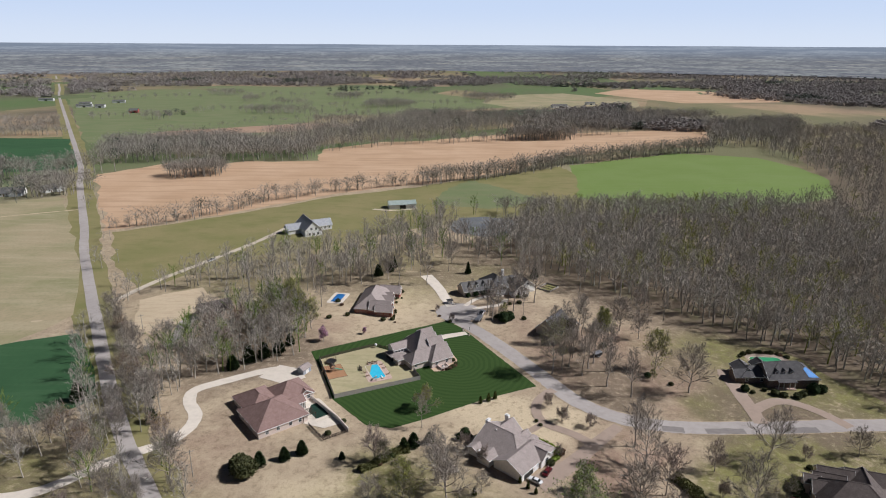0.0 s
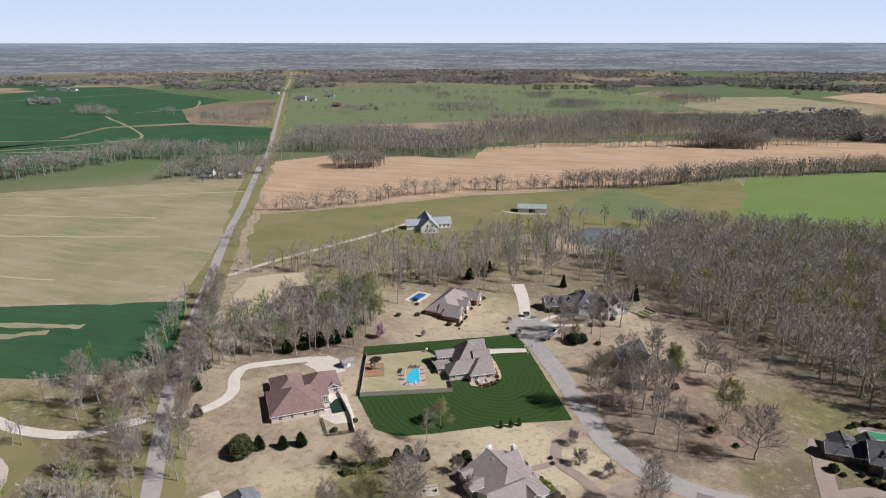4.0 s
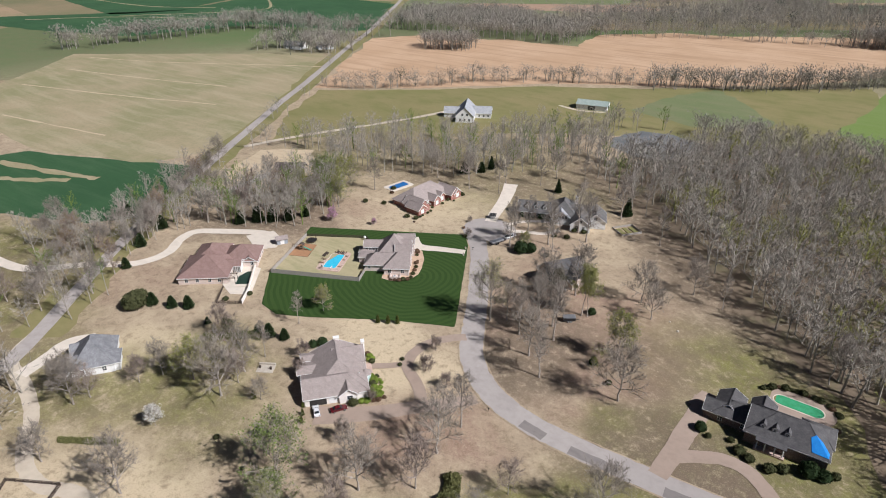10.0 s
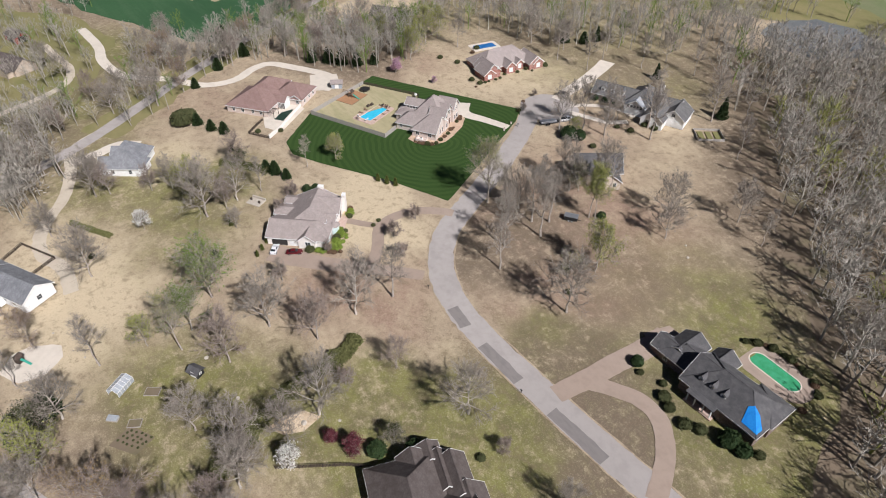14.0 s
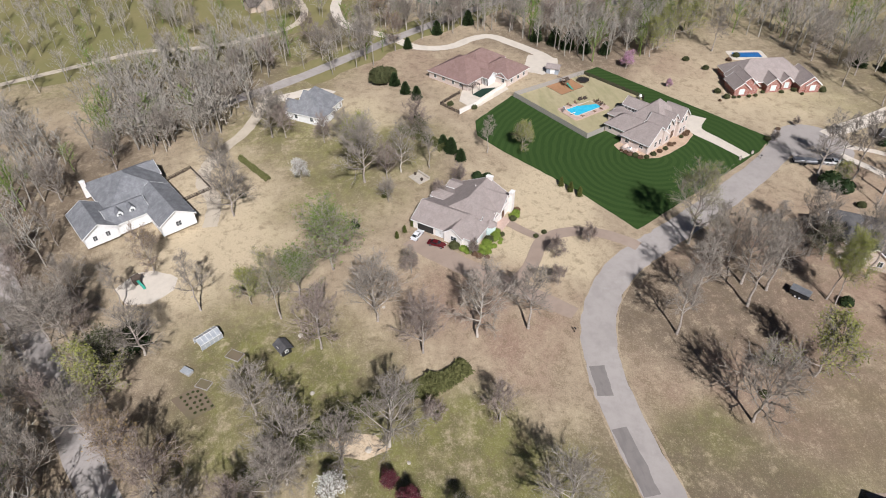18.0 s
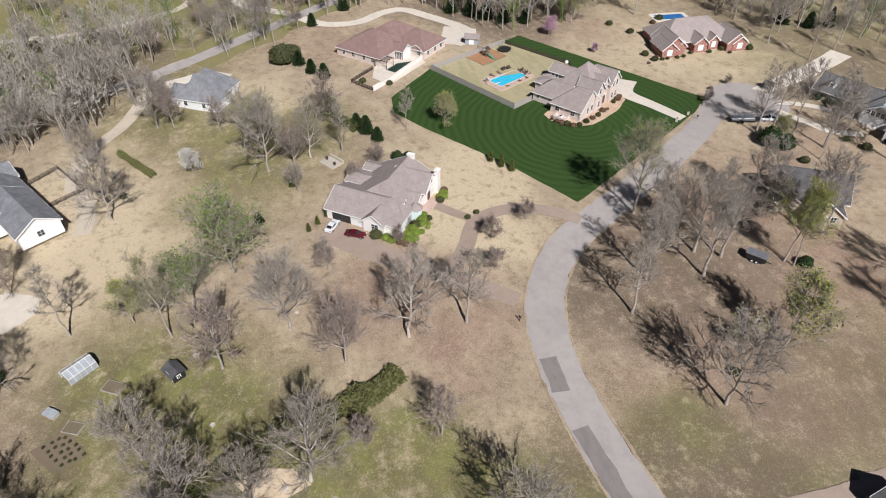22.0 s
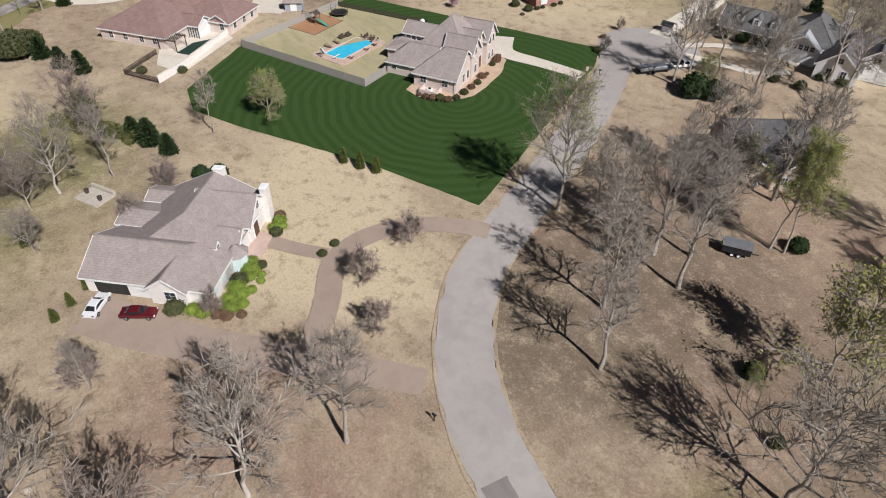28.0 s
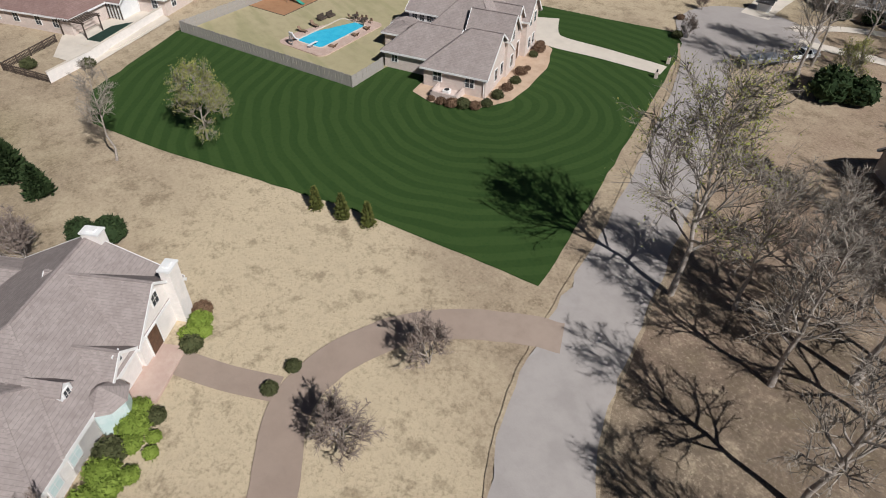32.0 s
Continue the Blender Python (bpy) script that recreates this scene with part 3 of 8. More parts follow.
def lay_sky():
    """A plain backdrop of pale spring sky behind the farthest land."""
    k = Nodes("pale_spring_sky", 1.0, 0, 0)
    sep = k.n("SeparateXYZ")
    k.put(sep.inputs[0], k.where())
    col = k.mix(k.ramp(sep.outputs[2], 100, 420), (0.76, 0.82, 0.89), (0.64, 0.74, 0.89))
    k.put(k.b.inputs["Emission Color"], col)
    k.b.inputs["Emission Strength"].default_value = 0.9
    mat = k.done((0.0, 0.0, 0.0))
    bm = B()
    line = []
    for i in range(49):
        a = radians(-60 + 150 * i / 48)
        x, y = 60 - math.sin(a) * 4640, 150 + math.cos(a) * 4640
        line.append([bm.verts.new((x, y, z)) for z in (20, 260, 600, 900)])
    for p, q in zip(line, line[1:]):
        for j in range(3):
            bm.faces.new((p[j], q[j], q[j + 1], p[j + 1]))
    tagged(part("backdrop", bm, mat), "pale blue spring sky over the horizon", "sky", kind="structure")
    # low ridges of distant land before the sky: a glowing sheet, haze painted in
    k = Nodes("painted_haze_land", 1.0, 0, 0)
    sep = k.n("SeparateXYZ")
    k.put(sep.inputs[0], k.where())
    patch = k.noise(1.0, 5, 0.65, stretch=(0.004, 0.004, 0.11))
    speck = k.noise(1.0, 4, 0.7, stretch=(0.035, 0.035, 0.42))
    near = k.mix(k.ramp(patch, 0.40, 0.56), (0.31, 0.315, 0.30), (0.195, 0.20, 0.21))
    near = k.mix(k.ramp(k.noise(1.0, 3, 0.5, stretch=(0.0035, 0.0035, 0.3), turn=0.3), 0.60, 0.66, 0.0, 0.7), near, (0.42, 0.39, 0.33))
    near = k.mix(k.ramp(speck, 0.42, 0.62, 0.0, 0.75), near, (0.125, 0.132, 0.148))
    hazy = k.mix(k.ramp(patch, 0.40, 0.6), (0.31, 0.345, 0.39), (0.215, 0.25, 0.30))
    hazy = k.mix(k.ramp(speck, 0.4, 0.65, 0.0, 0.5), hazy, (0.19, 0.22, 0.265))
    # haze painted as a gradient, bluer and greyer towards the top
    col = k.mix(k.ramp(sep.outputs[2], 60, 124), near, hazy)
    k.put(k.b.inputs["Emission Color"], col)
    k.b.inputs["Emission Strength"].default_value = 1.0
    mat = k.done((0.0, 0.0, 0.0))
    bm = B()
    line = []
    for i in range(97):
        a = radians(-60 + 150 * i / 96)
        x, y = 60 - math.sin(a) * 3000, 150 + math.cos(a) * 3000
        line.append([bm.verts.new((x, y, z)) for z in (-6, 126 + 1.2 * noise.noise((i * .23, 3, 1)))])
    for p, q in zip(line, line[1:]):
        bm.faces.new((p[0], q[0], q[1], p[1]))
    tagged(part("backdrop", bm, mat), "glowing backdrop of blue-grey wooded land along the horizon, haze painted in", "distant land", kind="structure")


lay_ground()
lay_sky()

# ---- fields, woods' floors, roads and drives ----
overlay("tilled_field", [(-238, 430), (-342, 615), (-348, 632), (-302, 697), (-240, 698), (-225, 712), (-143, 716), (-150, 800), (-82, 868), (-20, 880), (100, 960), (274, 980), (425, 1053), (392, 930), (345, 840), (240, 800), (148, 758), (70, 655), (-25, 592), (-95, 548), (-172, 480)],
        M_TILLED, 0.06, "bare tilled reddish-tan crop field", "field", 90, 6, 14)
overlay("green_field", [(120, 540), (132, 620), (140, 695), (290, 784), (375, 752), (392, 690), (389, 634), (349, 545), (240, 495), (150, 488)], M_BRIGHT, 0.06, "bright green crop field beside the woods", "field", 90, 4, 14)
overlay("stubble_field", [(-529, 390), (-330, 536), (-268, 440), (-206, 338), (-180, 282), (-190, 250), (-268, 226), (-420, 240)], M_STUBBLE, 0.06, "pale stubble field with worn wheel tracks", "field", 90, 4, 14)
overlay("wheat_field", [(-268, 222), (-210, 243), (-166, 262), (-140, 228), (-128, 204), (-140, 190), (-190, 168), (-300, 130)], M_WHEAT, 0.08, "dark green young wheat field", "field", 60, 3, 10)
overlay("wheat_field", [(-900, 400), (-700, 440), (-575, 480), (-552, 560), (-528, 622), (-400, 652), (-388, 668), (-415, 715), (-515, 880), (-672, 885), (-760, 800), (-720, 640)], M_WHEAT, 0.06, "dark green young wheat field beyond the tree belt", "field", 90, 5, 18)
overlay("wheat_field", [(-760, 560), (-715, 640), (-780, 810), (-690, 900), (-850, 1070), (-900, 1290), (-1218, 1438), (-1428, 952), (-1100, 640)], M_WHEAT, 0.06, "far dark green wheat field with pale waterways", "field", 120, 6, 30)
overlay("wheat_field", [(-1100, 630), (-1440, 960), (-1225, 1450), (-1700, 1700), (-2300, 1300), (-1900, 600)], M_WHEAT, 0.06, "far dark green wheat field reaching to the woods", "field", 240, 6, 40)
overlay("pasture", [(-200, -15), (-95, -25), (-86, 40), (-104, 100), (-118, 140), (-165, 160), (-215, 150), (-280, 90)], M_OLIVE, 0.04, "olive pasture under scattered bare trees", "field", 30, 4, 8)
overlay("pasture", [(-470, 838), (-600, 1050), (-960, 1660), (-700, 2050), (-150, 1980), (150, 1500), (140, 1380), (-60, 1240), (-200, 1200), (-273, 930), (-339, 842)], M_PASTURE, 0.06, "green spring pasture along the country road", "field", 120, 6, 30)
overlay("pasture", [(-232, 425), (-172, 470), (-95, 540), (-25, 580), (60, 640), (130, 690), (142, 600), (122, 540), (140, 488), (95, 484), (60, 476), (-20, 440), (-70, 400), (-120, 372), (-160, 318), (-188, 345)], M_OLIVE, 0.05, "rough olive pasture round the pond", "field", 60, 4, 10)
overlay("dirt_strip", [(-430, 905), (-250, 960), (-130, 1060), (-230, 1075), (-420, 960)], M_DIRT, 0.10, "bare strip of earth in the pasture", "field", 120, 6, 20)
overlay("far_tan_field", [(170, 1330), (420, 1380), (470, 1560), (330, 1800), (120, 1700), (90, 1480)], M_STUBBLE, 0.08, "distant tan field between woods", "field", 120, 6, 30)
overlay("far_green_field", [(60, 1180), (330, 1230), (380, 1330), (170, 1330), (60, 1290)], M_WHEAT, 0.08, "distant dark green field", "field", 120, 6, 30)
overlay("far_tan_field", [(560, 1500), (900, 1560), (760, 1900), (560, 2000), (420, 1800)], M_TILLED, 0.09, "distant bare field between woods", "field", 120, 6, 30)
overlay("wood_floor", [(175, 200), (152, 255), (137, 266), (118, 282), (95, 314), (70, 338), (50, 366), (26, 400), (60, 478), (96, 490), (150, 490), (240, 498), (349, 545), (389, 640), (440, 800), (700, 900), (800, 500), (560, 180), (330, 120)],
        M_FLOOR, 0.03, "leaf-littered floor of the bare woods", "ground", 40, 5, 9)
overlay("grass_bank", [(-8, 512), (6, 575), (26, 612), (48, 588), (80, 545), (82, 520), (40, 500)], M_PASTURE, 0.09, "smooth green bank above the pond", "ground", 20, 4, 8)
overlay("pond", [(4, 446), (14, 470), (34, 474), (54, 466), (58, 448), (44, 424), (26, 420), (10, 428)], M_POND, 0.12, "still grey pond between trees", "pond", 60, 3, 6)
overlay("lawn", [(37.3, 218.8), (16.7, 208.6), (-6.5, 193.6), (-17, 188), (-26, 189.5), (-40, 205.5), (-47, 224), (-55.6, 243.2), (4.4, 279), (13.5, 263)], M_LAWN, 0.05, "dark green lawn mown in curved stripes", "lawn", 6, 0.25, 2)
overlay("fenced_yard", [(-39.5, 206.4), (-8.3, 221.6), (-11.3, 228.6), (-12, 240), (-29.3, 249.6), (-47.5, 238.4), (-51, 236)], M_YARD, 0.09, "pale dormant turf inside the fence", "lawn", 6)

ROAD = [(-15, 291), (0, 286), (12, 274), (24, 256), (36, 235), (43, 221.5), (49.5, 210), (58, 201.5), (67, 196.4), (77, 193.6), (90, 192.6), (105, 193.2), (120, 194), (136, 195.4), (152, 196.6), (200, 196), (300, 186)]
ribbon("road", ROAD[1:], 7.6, M_ASPHALT, 0.10, "worn grey asphalt lane through the estate", "road", 8, 0.5)
for side in (-1, 1):
    edge = spline(ROAD[1:], 4)
    pts = []
    for i in range(3, len(edge)):
        d = (edge[min(i + 1, len(edge) - 1)] - edge[i - 1]).normalized()
        pts.append((edge[i].x - d.y * 4.0 * side, edge[i].y + d.x * 4.0 * side))
    ribbon("road_verge", pts, 0.5, M_GROUND, 0.095, "pale worn verge along the lane", "verge", 3, 0.25)
overlay("turning_circle", [(9 + 12 * math.cos(a), 289 + 11 * math.sin(a)) for a in np.linspace(0, 2 * math.pi, 28)[:-1]], M_ASPHALT, 0.106, "worn asphalt turning circle", "road", 5)
CLEARING = [(-156, 302), (-131, 319), (-100, 288), (-104, 268), (-114, 255), (-141, 263)]
POND_OPEN = [(0, 440), (14, 474), (40, 478), (60, 466), (62, 446), (44, 420), (22, 412), (4, 424)]
overlay("clearing", CLEARING, M_STRAW, 0.05, "bare tan clearing round the house among trees", "ground", 8, 3, 6)
ribbon("clearing_drive", [(-118, 247), (-119, 260), (-120, 272), (-118, 280)], (4, 8), M_ASPHALT, 0.09, "grey asphalt drive to the house in the clearing", "driveway", 8, 0.4)
COUNTRY = [(-50, 99), (-58, 112), (-70, 132.7), (-113, 192), (-162, 272), (-225, 378), (-262, 446), (-341, 585), (-398, 690), (-612, 1046), (-958, 1621), (-1129, 1920), (-1500, 2540)]
ribbon("road_verge", COUNTRY[2:], (18, 24), M_OLIVE, 0.055, "rough green verge along the country road", "verge", 12, 3)
ribbon("country_road", COUNTRY, 5.6, M_ASPHALT, 0.13, "straight grey two-lane country road", "road", 12, 0.4)
LANE = [(-168, 300), (-158, 330), (-146, 356), (-125, 402), (-112, 440), (-104, 470)]
ribbon("farm_lane", LANE, 4.0, M_GRAVEL, 0.10, "narrow pale gravel lane to the white house", "lane", 8, 0.4)
SOUTH = [(-60, 12), (-12, 39), (37.7, 66.7), (62.5, 81.6), (82.5, 92.2), (130, 118), (240, 178)]
ribbon("south_road", SOUTH, 6.4, M_ASPHALT, 0.09, "grey asphalt lane striped by tree shadows", "road", 8, 0.4)
TRACK = [(-70, -30), (-90.7, 23), (-103, 52), (-110, 71), (-108.5, 93), (-112, 110), (-123, 130), (-140, 136), (-160, 133), (-178, 131)]
ribbon("farm_track", TRACK, 3.6, M_GRAVEL, 0.08, "pale gravel farm track", "lane", 8, 0.4)
DRIVE = [(-190, 150), (-160, 152), (-140, 150), (-118, 154), (-103, 169), (-90, 178), (-86, 186), (-86.5, 194), (-92, 203), (-93, 211), (-84, 218), (-68, 227), (-58, 226)]
ribbon("gravel_drive", DRIVE, 4.6, M_CONCRETE, 0.12, "pale curving concrete drive", "driveway", 8, 0.3)
overlay("parking_pad", [(-72, 221), (-66, 231), (-56, 228), (-53.5, 221), (-58, 215)], M_CONCRETE, 0.125, "pale concrete parking pad behind the brown-roofed house", "driveway", 6, 0.4, 2)
ribbon("long_drive", [(14, 108), (2, 108), (-8, 104), (-20, 106), (-34.6, 115), (-50, 120), (-64, 123), (-72, 134)], 4.0, M_GRAVEL, 0.07, "long pale gravel drive shared by two houses", "driveway", 8, 0.4)
ribbon("side_drive", [(-54, 121), (-56, 130), (-58, 138), (-54, 144)], 5.0, M_CONCRETE, 0.075, "pale drive beside the blue-grey roofed house", "driveway", 8, 0.3)
ribbon("curved_drive", [(51, 180.2), (47.8, 184.8), (43.4, 188.4), (39.2, 190.9), (36.4, 193.4), (34.7, 198), (34.8, 203.4), (36.6, 208.4), (40, 213), (43.5, 216.2)], 3.7, M_AGGREGATE, 0.12, "brown aggregate drive in a loop", "driveway", 8, 0.15)
ribbon("curved_drive", [(62.5, 192.5), (58, 188), (50, 179.6), (42.5, 171.5), (37, 166.5), (32, 162.5), (29, 160.5)], (3.8, 7.5), M_AGGREGATE, 0.122, "brown aggregate drive to the garage", "driveway", 8, 0.2)
ribbon("front_walk", [(27.5, 186), (31.5, 189), (35, 192.3)], 2.6, M_AGGREGATE, 0.128, "brown aggregate front walk", "path", 6)
ribbon("concrete_drive", [(11.4, 265), (2, 261), (-5, 257.6), (-9, 258), (-14, 262)], (3.4, 6), M_CONCRETE, 0.12, "pale concrete drive across the lawn", "driveway", 8)
overlay("planting_bed", [(-3, 228.3), (1, 229), (6.2, 234.2), (6.6, 239), (4.8, 243.5), (1.5, 250), (-3.2, 255), (-8, 256), (-9, 250), (-3, 238), (-5, 232)], M_PINE_STRAW, 0.11, "pale pine-straw planting bed round the stone house", "flower bed", 5, 0.3, 2)
ribbon("loop_drive", [(114.5, 196), (115.4, 206), (116, 216), (117, 226), (117, 233)], (5, 6.5), M_AGGREGATE, 0.12, "brown aggregate drive to the garage", "driveway", 8, 0.2)
ribbon("loop_drive", [(116.5, 205), (121, 208.4), (127, 211.4), (133, 211.2), (139, 206.5), (143.5, 200), (146, 195)], 4.4, M_AGGREGATE, 0.125, "brown aggregate loop drive before the dark house", "driveway", 8, 0.2)
overlay("drive_apron", [(113, 228), (115, 236), (121, 236), (121.5, 227)], M_AGGREGATE, 0.128, "brown aggregate turning pad", "driveway", 6)
ribbon("far_drive", [(5, 296), (2, 306), (-1, 318), (-5, 330), (-9, 340)], (5, 7), M_CONCRETE, 0.12, "pale concrete drive beside the dormered house", "driveway", 8, 0.2)
ribbon("far_walk", [(12, 297), (17, 305), (25, 311), (33, 312)], 2.4, M_CONCRETE, 0.122, "pale curving concrete walk", "path", 8)
ribbon("far_walk", [(16, 293), (24, 297), (30, 300), (34, 307)], 2.8, M_CONCRETE, 0.121, "pale curving concrete walk", "path", 8)
for a, b, w in (((77.5, 191.9), (85, 190.9), 3.2), ((92.5, 190.7), (106.5, 191.1), 3.0), ((117.5, 191.9), (133.5, 193.1), 3.2)):
    ribbon("road_patch", [a, ((a[0] + b[0]) / 2, (a[1] + b[1]) / 2 + 0.1), b], w, M_PATCH, 0.118, "darker asphalt patch in the lane", "road patch", 5, 0.3)
ribbon("pasture_track", [(-60, 498), (-40, 492), (-20, 498)], 3, M_GRAVEL, 0.09, "pale gravel yard by the barn", "lane", 6, 0.5)
for pts in ([(-735, 560), (-640, 690), (-660, 760), (-900, 930)], [(-700, 690), (-800, 640), (-1000, 640)], [(-900, 1000), (-850, 1100), (-950, 1250)], [(-560, 640), (-720, 560), (-800, 470)]):
    ribbon("grass_waterway", pts, 4.5, M_STUBBLE, 0.13, "pale grass waterway in the wheat", "field margin", 8, 3)
for pts in ([(-262, 205), (-215, 215), (-190, 222)], [(-240, 190), (-220, 200), (-200, 212)]):
    ribbon("bare_streak", pts, 5, M_STUBBLE, 0.13, "pale bare streak in the wheat", "field margin", 6, 2.5)
for pts in ([(-500, 390), (-420, 420), (-330, 470), (-290, 490)], [(-440, 300), (-330, 330), (-240, 360)], [(-360, 250), (-280, 262), (-190, 276)], [(-470, 350), (-380, 370), (-300, 392)]):
    ribbon("wheel_track", pts, 1.6, M_STRAW, 0.10, "pale worn wheel track in the stubble", "field margin", 8, 1.5)

# ---- houses ----


def roof_faces(w, d, eave, pitch, kind, over=0.45):
    """Upper faces of a roof over a w by d block centred on the origin; the ridge runs along x."""
    x, y = w / 2 + over, d / 2 + over
    z0 = eave - over * pitch
    zr = eave + d / 2 * pitch
    if kind == "gable":
        r0, r1 = -x, x
    elif kind == "hip":
        r = max(0.05, w / 2 - d / 2)
        r0, r1 = -r, r
    else:                       # hipped at -x only
        r0, r1 = -w / 2 + d / 2, x
    a, b, c, e = (-x, -y, z0), (x, -y, z0), (x, y, z0), (-x, y, z0)
    p, q = (r0, 0, zr), (r1, 0, zr)
    faces = [[a, b, q, p], [c, e, p, q]]
    if kind in ("hip", "half"):
        faces.append([e, a, p])
    if kind == "hip":
        faces.append([b, c, q])
    return faces, zr


PANES = {}


def window(parent, m, w, h, blind=False, frame_mat=None, label=""):
    """A framed window on a wall with four panes; m: its middle, with -y outwards."""
    t = 0.09
    fr = part("window", box(B(), -w / 2 - t, -0.07, -h / 2 - t, w / 2 + t, 0.03, h / 2 + t, 0.015), frame_mat or M_TRIM, parent, label)
    fr.matrix_basis = m
    key = (round(w, 2), round(h, 2), blind)
    if key not in PANES:
        me = bpy.data.meshes.new("pane")
        bm = box(B(), -w / 4 + 0.03, -0.076, -h / 4 + 0.025, w / 4 - 0.03, 0.0, h / 4 - 0.025)
        bm.to_mesh(me)
        me.materials.append(M_CURTAIN if blind else M_GLASS)
        PANES[key] = me
    for sx in (-1, 1):
        for sz in (-1, 1):
            share("pane", PANES[key], fr, pose(sx * w / 4, 0, sz * h / 4))
    return fr


def block(house, cx, cy, w, d, eave, pitch, kind, turn, wall_mat, roof_mat, base=-0.6, gutter=True, rise=0.0):
    """One wing of a house: its wall, its roof and the fascia along the eaves. turn: degrees of the ridge in the house's plan."""
    m = pose(cx, cy, 0, 0, 0, turn)
    bm = box(B(), -w / 2, -d / 2, base, w / 2, d / 2, eave)
    faces, zr = roof_faces(w, d, eave, pitch, kind)
    top = eave + d / 2 * pitch - 0.12
    ends = {"gable": (-1, 1), "half": (1,), "hip": ()}[kind]
    for s in ends:
        x0, x1 = sorted((s * w / 2, s * (w / 2 - 0.25)))
        v = [bm.verts.new(p) for p in ((x0, -d / 2, eave - 0.02), (x0, d / 2, eave - 0.02), (x0, 0, top), (x1, -d / 2, eave - 0.02), (x1, d / 2, eave - 0.02), (x1, 0, top))]
        for f in ((0, 2, 1), (3, 4, 5), (0, 3, 5, 2), (1, 2, 5, 4)):
            bm.faces.new([v[i] for i in f])
    bmesh.ops.recalc_face_normals(bm, faces=bm.faces[:])
    wall = part("wall", bm, wall_mat, house)
    wall.matrix_basis = m
    bm = slab(B(), [[(p[0], p[1], p[2] + 0.16 + rise) for p in f] for f in faces], 0.16)
    bmesh.ops.recalc_face_normals(bm, faces=bm.faces[:])
    roof = part("roof", bm, roof_mat, house)
    roof.matrix_basis = m
    # ridge and hip caps
    bm = B()
    r0, r1 = faces[0][3], faces[0][2]
    lines = [(r0, r1)]
    if kind in ("hip", "half"):
        lines += [(faces[0][0], r0), (faces[1][1], r0)]
    if kind == "hip":
        lines += [(faces[0][1], r1), (faces[1][0], r1)]
    for a, b in lines:
        a, b = Vector(a) + Vector((0, 0, 0.16 + rise)), Vector(b) + Vector((0, 0, 0.16 + rise))
        if (b - a).length < 0.3:
            continue
        q = (b - a).to_track_quat("X", "Z").to_matrix().to_4x4()
        bmesh.ops.create_cube(bm, size=1, matrix=Matrix.Translation((a + b) / 2) @ q @ Matrix.Diagonal(((b - a).length, 0.26, 0.07, 1)))
    part("ridge_cap", bm, roof_mat, roof)
    if gutter:
        x, y, z = w / 2 + 0.45, d / 2 + 0.45, eave - 0.45 * pitch
        pieces = [box(B(), -x, -y - 0.05, z - 0.16, x, -y + 0.03, z + 0.13), box(B(), -x, y - 0.03, z - 0.16, x, y + 0.05, z + 0.13)]
        for s in ends:
            for sy in (-1, 1):
                a, b = Vector((s * (x + 0.03), sy * y, z + 0.05)), Vector((s * (x + 0.03), 0, zr + 0.05))
                q = (b - a).to_track_quat("X", "Z").to_matrix().to_4x4()
                bm = B()
                bmesh.ops.create_cube(bm, size=1, matrix=Matrix.Translation((a + b) / 2) @ q @ Matrix.Diagonal(((b - a).length, 0.07, 0.26, 1)))
                pieces.append(bm)
        for s in (-1, 1):
            if s not in ends:
                pieces.append(box(B(), s * x - 0.05, -y, z - 0.16, s * x + 0.04, y, z + 0.13))
        for bm in pieces:
            part("fascia", bm, M_TRIM, house).matrix_basis = m
    return wall


def windows_along(house, cx, cy, w, d, turn, side, zs, places, size=(1.1, 1.5), blind=False):
    """Windows on one side of a block: side 's', 'n' (long), 'e', 'w' (ends); places along that side."""
    base = pose(cx, cy, 0, 0, 0, turn)
    ang = {"s": 0, "e": 90, "n": 180, "w": 270}[side]
    off = (d if side in "sn" else w) / 2
    for p in places:
        m = base @ pose(0, 0, 0, 0, 0, ang) @ pose(p, -off, zs)
        window(house, m, size[0], size[1], blind)


def chimney(house, x, y, z0, z1, w=1.3, d=0.9, material=None):
    bm = box(B(), x - w / 2, y - d / 2, z0, x + w / 2, y + d / 2, z1)
    c = part("chimney", bm, material or M_BRICK_WHITE, house)
    bm = box(B(), x - w / 2 - 0.1, y - d / 2 - 0.1, z1, x + w / 2 + 0.1, y + d / 2 + 0.1, z1 + 0.16)
    box(bm, x - w / 4, y - d / 4, z1 + 0.16, x + w / 4, y + d / 4, z1 + 0.4)
    part("chimney_cap", bm, M_TRIM, c)


